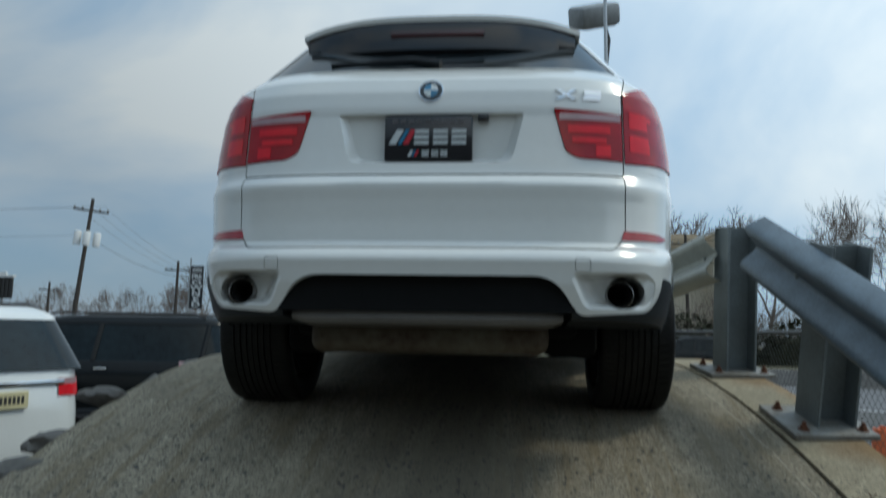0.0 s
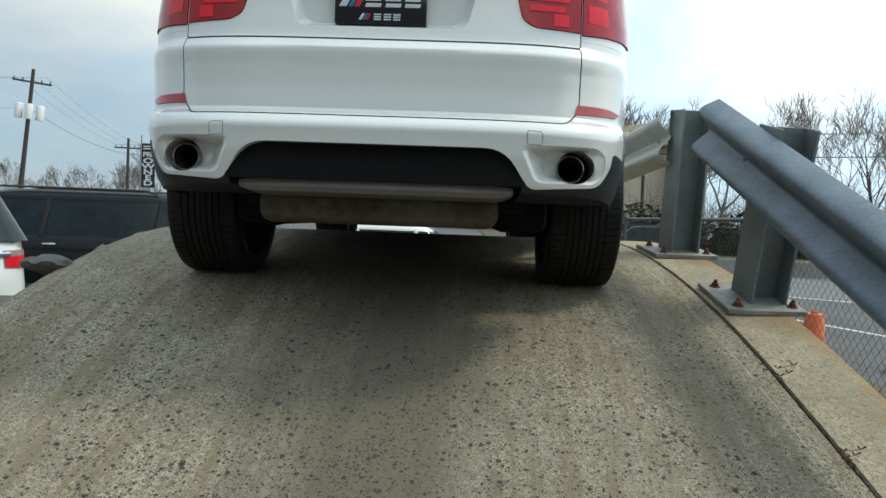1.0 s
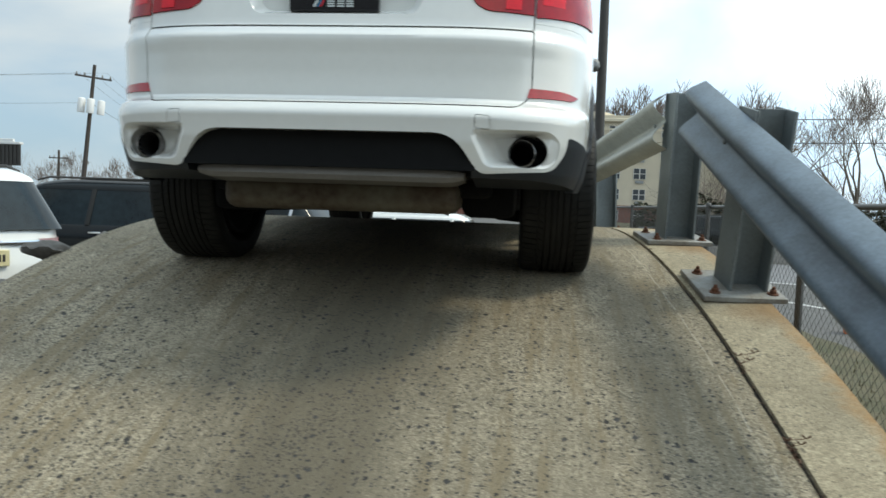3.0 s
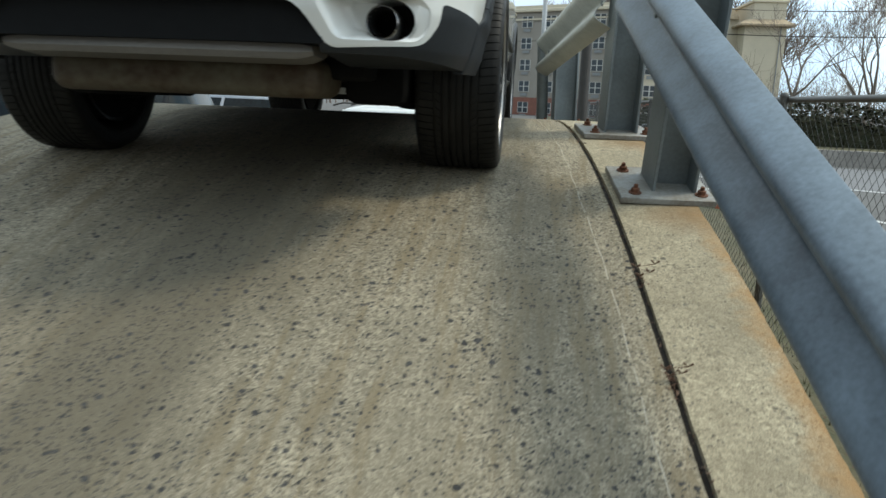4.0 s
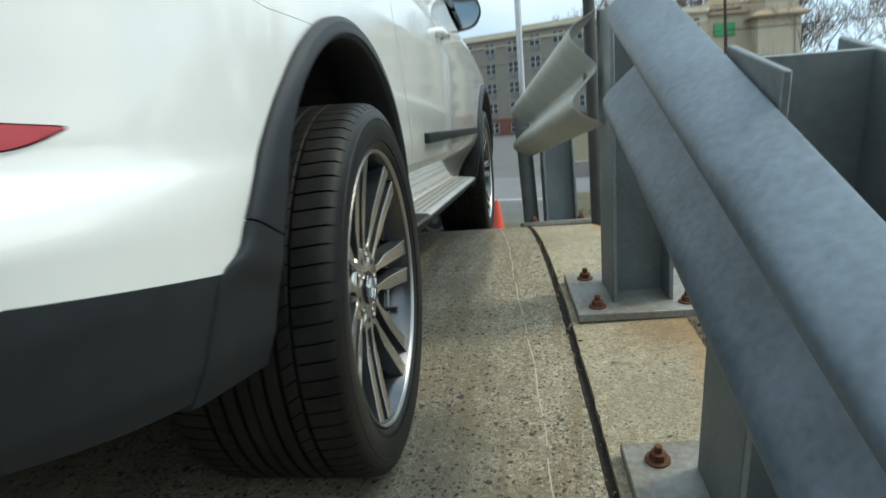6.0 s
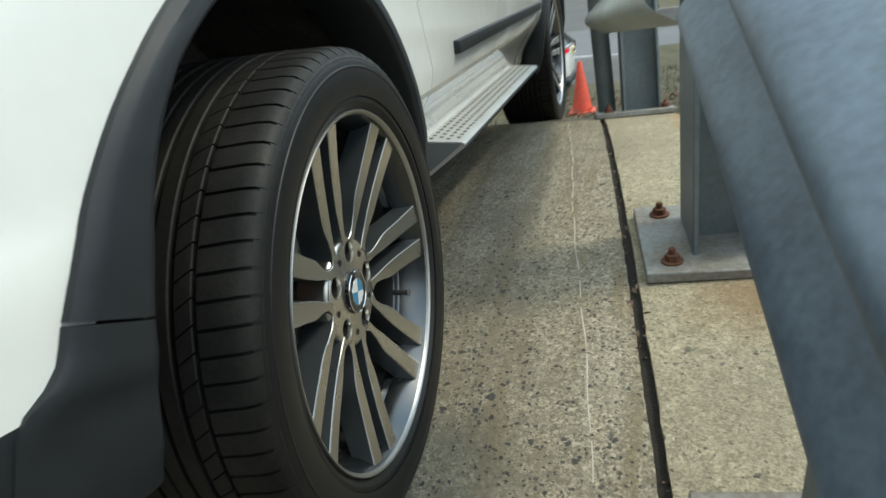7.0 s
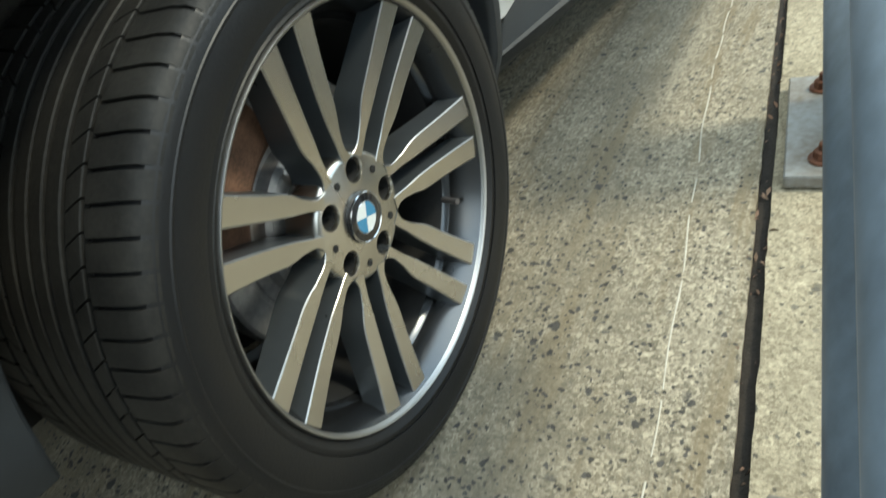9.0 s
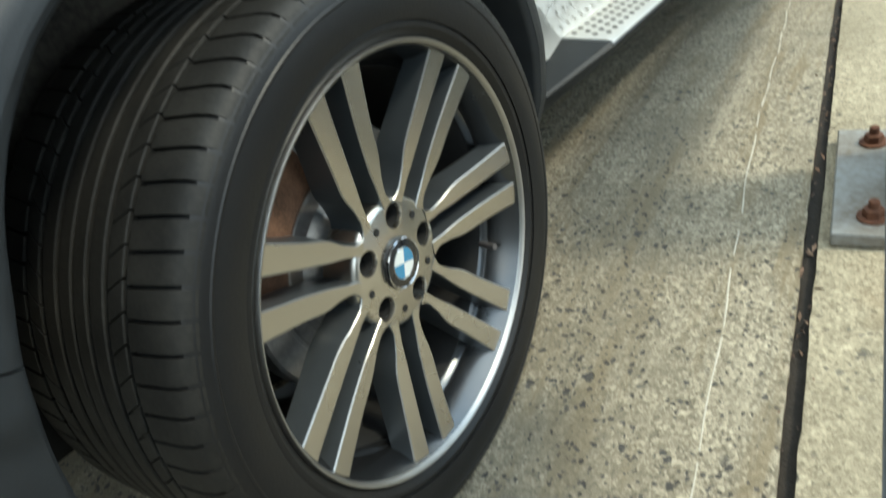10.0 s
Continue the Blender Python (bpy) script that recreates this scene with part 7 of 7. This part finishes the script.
box(bm, 28.0, 32.3, 95.1, 111.2, 13.75, 14.1, None, 0.06, 1)
part("cornice", bm, M_CORNICE, tower, "pale cornice", 40)
bm = bmesh.new()
tube(bm, [(31.6, 94.9, LOT), (31.6, 94.9, 10.9)], 0.07, 8)
part("downpipe", bm, M_GREYMETAL, tower, "", 40)
for f_ in range(4):
    zz = 1.4 + 2.45 * f_
    bm = bmesh.new()
    box(bm, 27.20, 27.32, 99.0, 101.0, zz, zz + 1.5)
    fr = part("window", bm, M_FRAMEW, tower, "white framed window", 40)
    for y0 in (99.1, 100.05):
        bm = bmesh.new()
        box(bm, 27.18, 27.21, y0, y0 + 0.85, zz + 0.1, zz + 1.4)
        part("pane", bm, M_PANE, fr, "", 40)
bm = bmesh.new()
box(bm, 22.8, 25.4, 97.95, 98.19, 9.3, 10.9, None, 0.05, 1)
tagged(part("hotel_sign", bm, M_SIGN), "green and white sign panel on the hotel wall", "sign")

# ---------------------------------------------------------------- trees and hedge
M_BARK = mat("grey_brown_bark", (0.17, 0.14, 0.115), 0.9, 0, 3, 0.4, bump=0.01, bump_scale=30)
M_TWIG = mat("winter_twigs", (0.20, 0.16, 0.135), 0.9, 0, 3, 0.3)


def grow(bm_t, bm_c, p, d, length, r, depth, rng, spread, thin=0.012):
    n = 3 if depth > 1 else 2
    pts, rad = [p.copy()], [r]
    q, dd = p.copy(), d.copy()
    for k in range(n):
        dd = (dd + Vector((rng.gauss(0, 0.12), rng.gauss(0, 0.12), rng.gauss(0.05, 0.06)))).normalized()
        q = q + dd * length / n
        pts.append(q.copy())
        rad.append(r * (1 - 0.38 * (k + 1) / n))
    tube(bm_t if depth >= 4 else bm_c, pts, rad, 7 if depth >= 4 else (4 if depth >= 2 else 3), False)
    if depth == 0:
        return
    kids = rng.choice((2, 3, 3)) if depth > 1 else 3
    for k in range(kids):
        t = rng.uniform(0.45, 1.0) if k else 1.0
        i = min(n - 1, int(t * n))
        at = pts[i].lerp(pts[i + 1], t * n - i) if t < 1 else pts[-1]
        side = Vector((rng.gauss(0, 1), rng.gauss(0, 1), rng.gauss(0, 0.4)))
        side = (side - dd * side.dot(dd)).normalized()
        nd = (dd * (1 - spread * (0.35 if k == 0 else 1.0)) + side * spread * (0.6 if k == 0 else 1.1) + Vector((0, 0, 0.14))).normalized()
        grow(bm_t, bm_c, at, nd, length * rng.uniform(0.66, 0.86), max(rad[i] * rng.uniform(0.5, 0.7), thin), depth - 1, rng, spread, thin)


def bare_tree(height, seed, spread=0.5, thin=0.012):
    rng = random.Random(seed)
    root = thing("bare_tree", "tall leafless deciduous tree with fine grey twigs", "tree", "bare trees")
    bt, bc = bmesh.new(), bmesh.new()
    grow(bt, bc, Vector((0, 0, 0)), Vector((rng.gauss(0, 0.03), rng.gauss(0, 0.03), 1)), height * 0.26, height * 0.014, 6, rng, spread, thin)
    part("trunk", bt, M_BARK, root, "grey-brown trunk and limbs", 60)
    part("crown", bc, M_TWIG, root, "bare twigs", 60)
    return root


kinds = [bare_tree(13, 3, 0.40), bare_tree(12, 8, 0.36), bare_tree(14, 15, 0.44), bare_tree(11, 23, 0.40)]
spots = [(21, 44, 1.0), (25.5, 47, 1.05), (19.5, 52, 1.0), (28.5, 52, 1.1), (24, 38, 0.9), (32, 44, 1.0), (30, 66, 1.05), (35.5, 60, 1.1), (41, 63, 1.0), (46, 55, 1.15), (52, 60, 1.0), (57, 50, 1.1), (64, 56, 1.2), (70, 45, 1.1), (78, 50, 1.1),
         (8, 128, 1.5), (14, 130, 1.75), (20, 126, 1.85), (27, 128, 1.8), (34, 124, 1.85), (2, 132, 1.3), (40, 120, 1.7), (23.5, 131, 1.9), (31, 129, 1.8), (28.5, 38, 0.95), (33, 33, 1.0),
         (-42, 95, 0.8), (-38, 92, 0.62), (-47, 98, 0.6), (-33, 98, 0.85), (-52, 94, 0.55), (-57, 97, 0.6), (-62, 92, 0.58), (-68, 96, 0.55), (-35.5, 95, 0.7), (-30, 100, 0.7), (-44.5, 92, 0.6), (-49.5, 99, 0.62)]
spots += [(17, 127, 1.8), (11, 126, 1.7), (5, 129, 1.5), (29.5, 125, 1.85), (36.5, 127, 1.8), (38, 50, 1.05), (34.5, 52, 1.1), (43, 48, 1.05), (49, 52, 1.1), (40, 41, 0.95), (36, 38, 0.95)]
far_kinds = [bare_tree(15, 31, 0.38, 0.030), bare_tree(14, 37, 0.42, 0.030)]
random.seed(77)
used = set()
for k, (x, y, s) in enumerate(spots):
    m = pose(x, y, LOT - 0.1, 0, 0, random.uniform(0, 360))
    src = far_kinds[k % 2] if y > 90 else kinds[k % 4]
    if src.name not in used:
        used.add(src.name)
        src.matrix_basis = m @ Matrix.Diagonal((s, s, s, 1))
    else:
        o = copy_thing(src, m)
        o.scale = (s, s, s)
# the far line of woods
bt = bmesh.new()
rng = random.Random(5)
for k in range(380):
    a = radians(-78 + 125 * k / 379 + rng.gauss(0, 0.5))
    dist = rng.uniform(150, 210)
    base_p = Vector((math.sin(a) * dist, math.cos(a) * dist, LOT))
    grow(bt, bt, base_p, Vector((0, 0, 1)), rng.uniform(2.4, 4.2), 0.16, 3, rng, 0.55)
tagged(part("far_woods", bt, M_TWIG, None, "", 60), "distant line of bare winter woods", "woods", kind="stuff")

# bare brush under and between the trees
bt = bmesh.new()
rng = random.Random(19)
for k in range(330):
    x = rng.uniform(13, 74)
    y = 43 + rng.random() * 20 + max(0.0, x - 45) * 0.1
    base_p = Vector((x, y, LOT))
    grow(bt, bt, base_p, Vector((rng.gauss(0, 0.2), rng.gauss(0, 0.2), 1)).normalized(), rng.uniform(0.9, 2.3), 0.05, 3, rng, 0.6, 0.013)
tagged(part("brush", bt, M_TWIG, None, "", 60), "tangle of bare grey-brown brush under the trees", "brush", kind="stuff")

M_HEDGE = mat("dark_evergreen", (0.026, 0.034, 0.020), 0.95, 0, 4, 0.4, color2=(0.050, 0.046, 0.030), spec=0.1)
rng = random.Random(9)
bm = bmesh.new()
for k in range(14000):
    x = rng.uniform(7, 46)
    y = 37.0 - (x - 9) * 0.12 + rng.gauss(0, 0.9)
    z = LOT + 0.1 + abs(rng.random() ** 0.7) * (2.1 + 1.3 * noise.noise((x * 0.35, 0, 0)))
    a, b_ = rng.random() * 6.28, rng.uniform(-0.8, 0.8)
    s = rng.uniform(0.10, 0.24)
    m = pose(x, y, z, math.degrees(b_), math.degrees(b_ * 0.7), math.degrees(a))
    bm.faces.new([bm.verts.new(m @ Vector(p)) for p in ((-s, 0, 0), (0, -s * 0.4, 0), (s, 0, 0), (0, s * 0.4, 0.03))])
core = []
for i in range(79):
    x = 7 + 0.5 * i
    top = 1.35 + 1.05 * noise.noise((x * 0.35, 0, 0)) + 0.35 * noise.noise((x * 1.3, 4, 0))
    yc = 37.0 - (x - 9) * 0.12
    core.append([bm.verts.new((x, yc + dy, LOT + dz)) for dy, dz in ((-0.9, 0.0), (-0.8, top * 0.7), (0.0, top), (0.8, top * 0.7), (0.9, 0.0))])
for a, b in zip(core, core[1:]):
    for i in range(4):
        bm.faces.new((a[i], a[i + 1], b[i + 1], b[i]))
tagged(part("hedge", bm, M_HEDGE, None, "", 60), "dark evergreen hedge across the road", "hedge", kind="stuff")
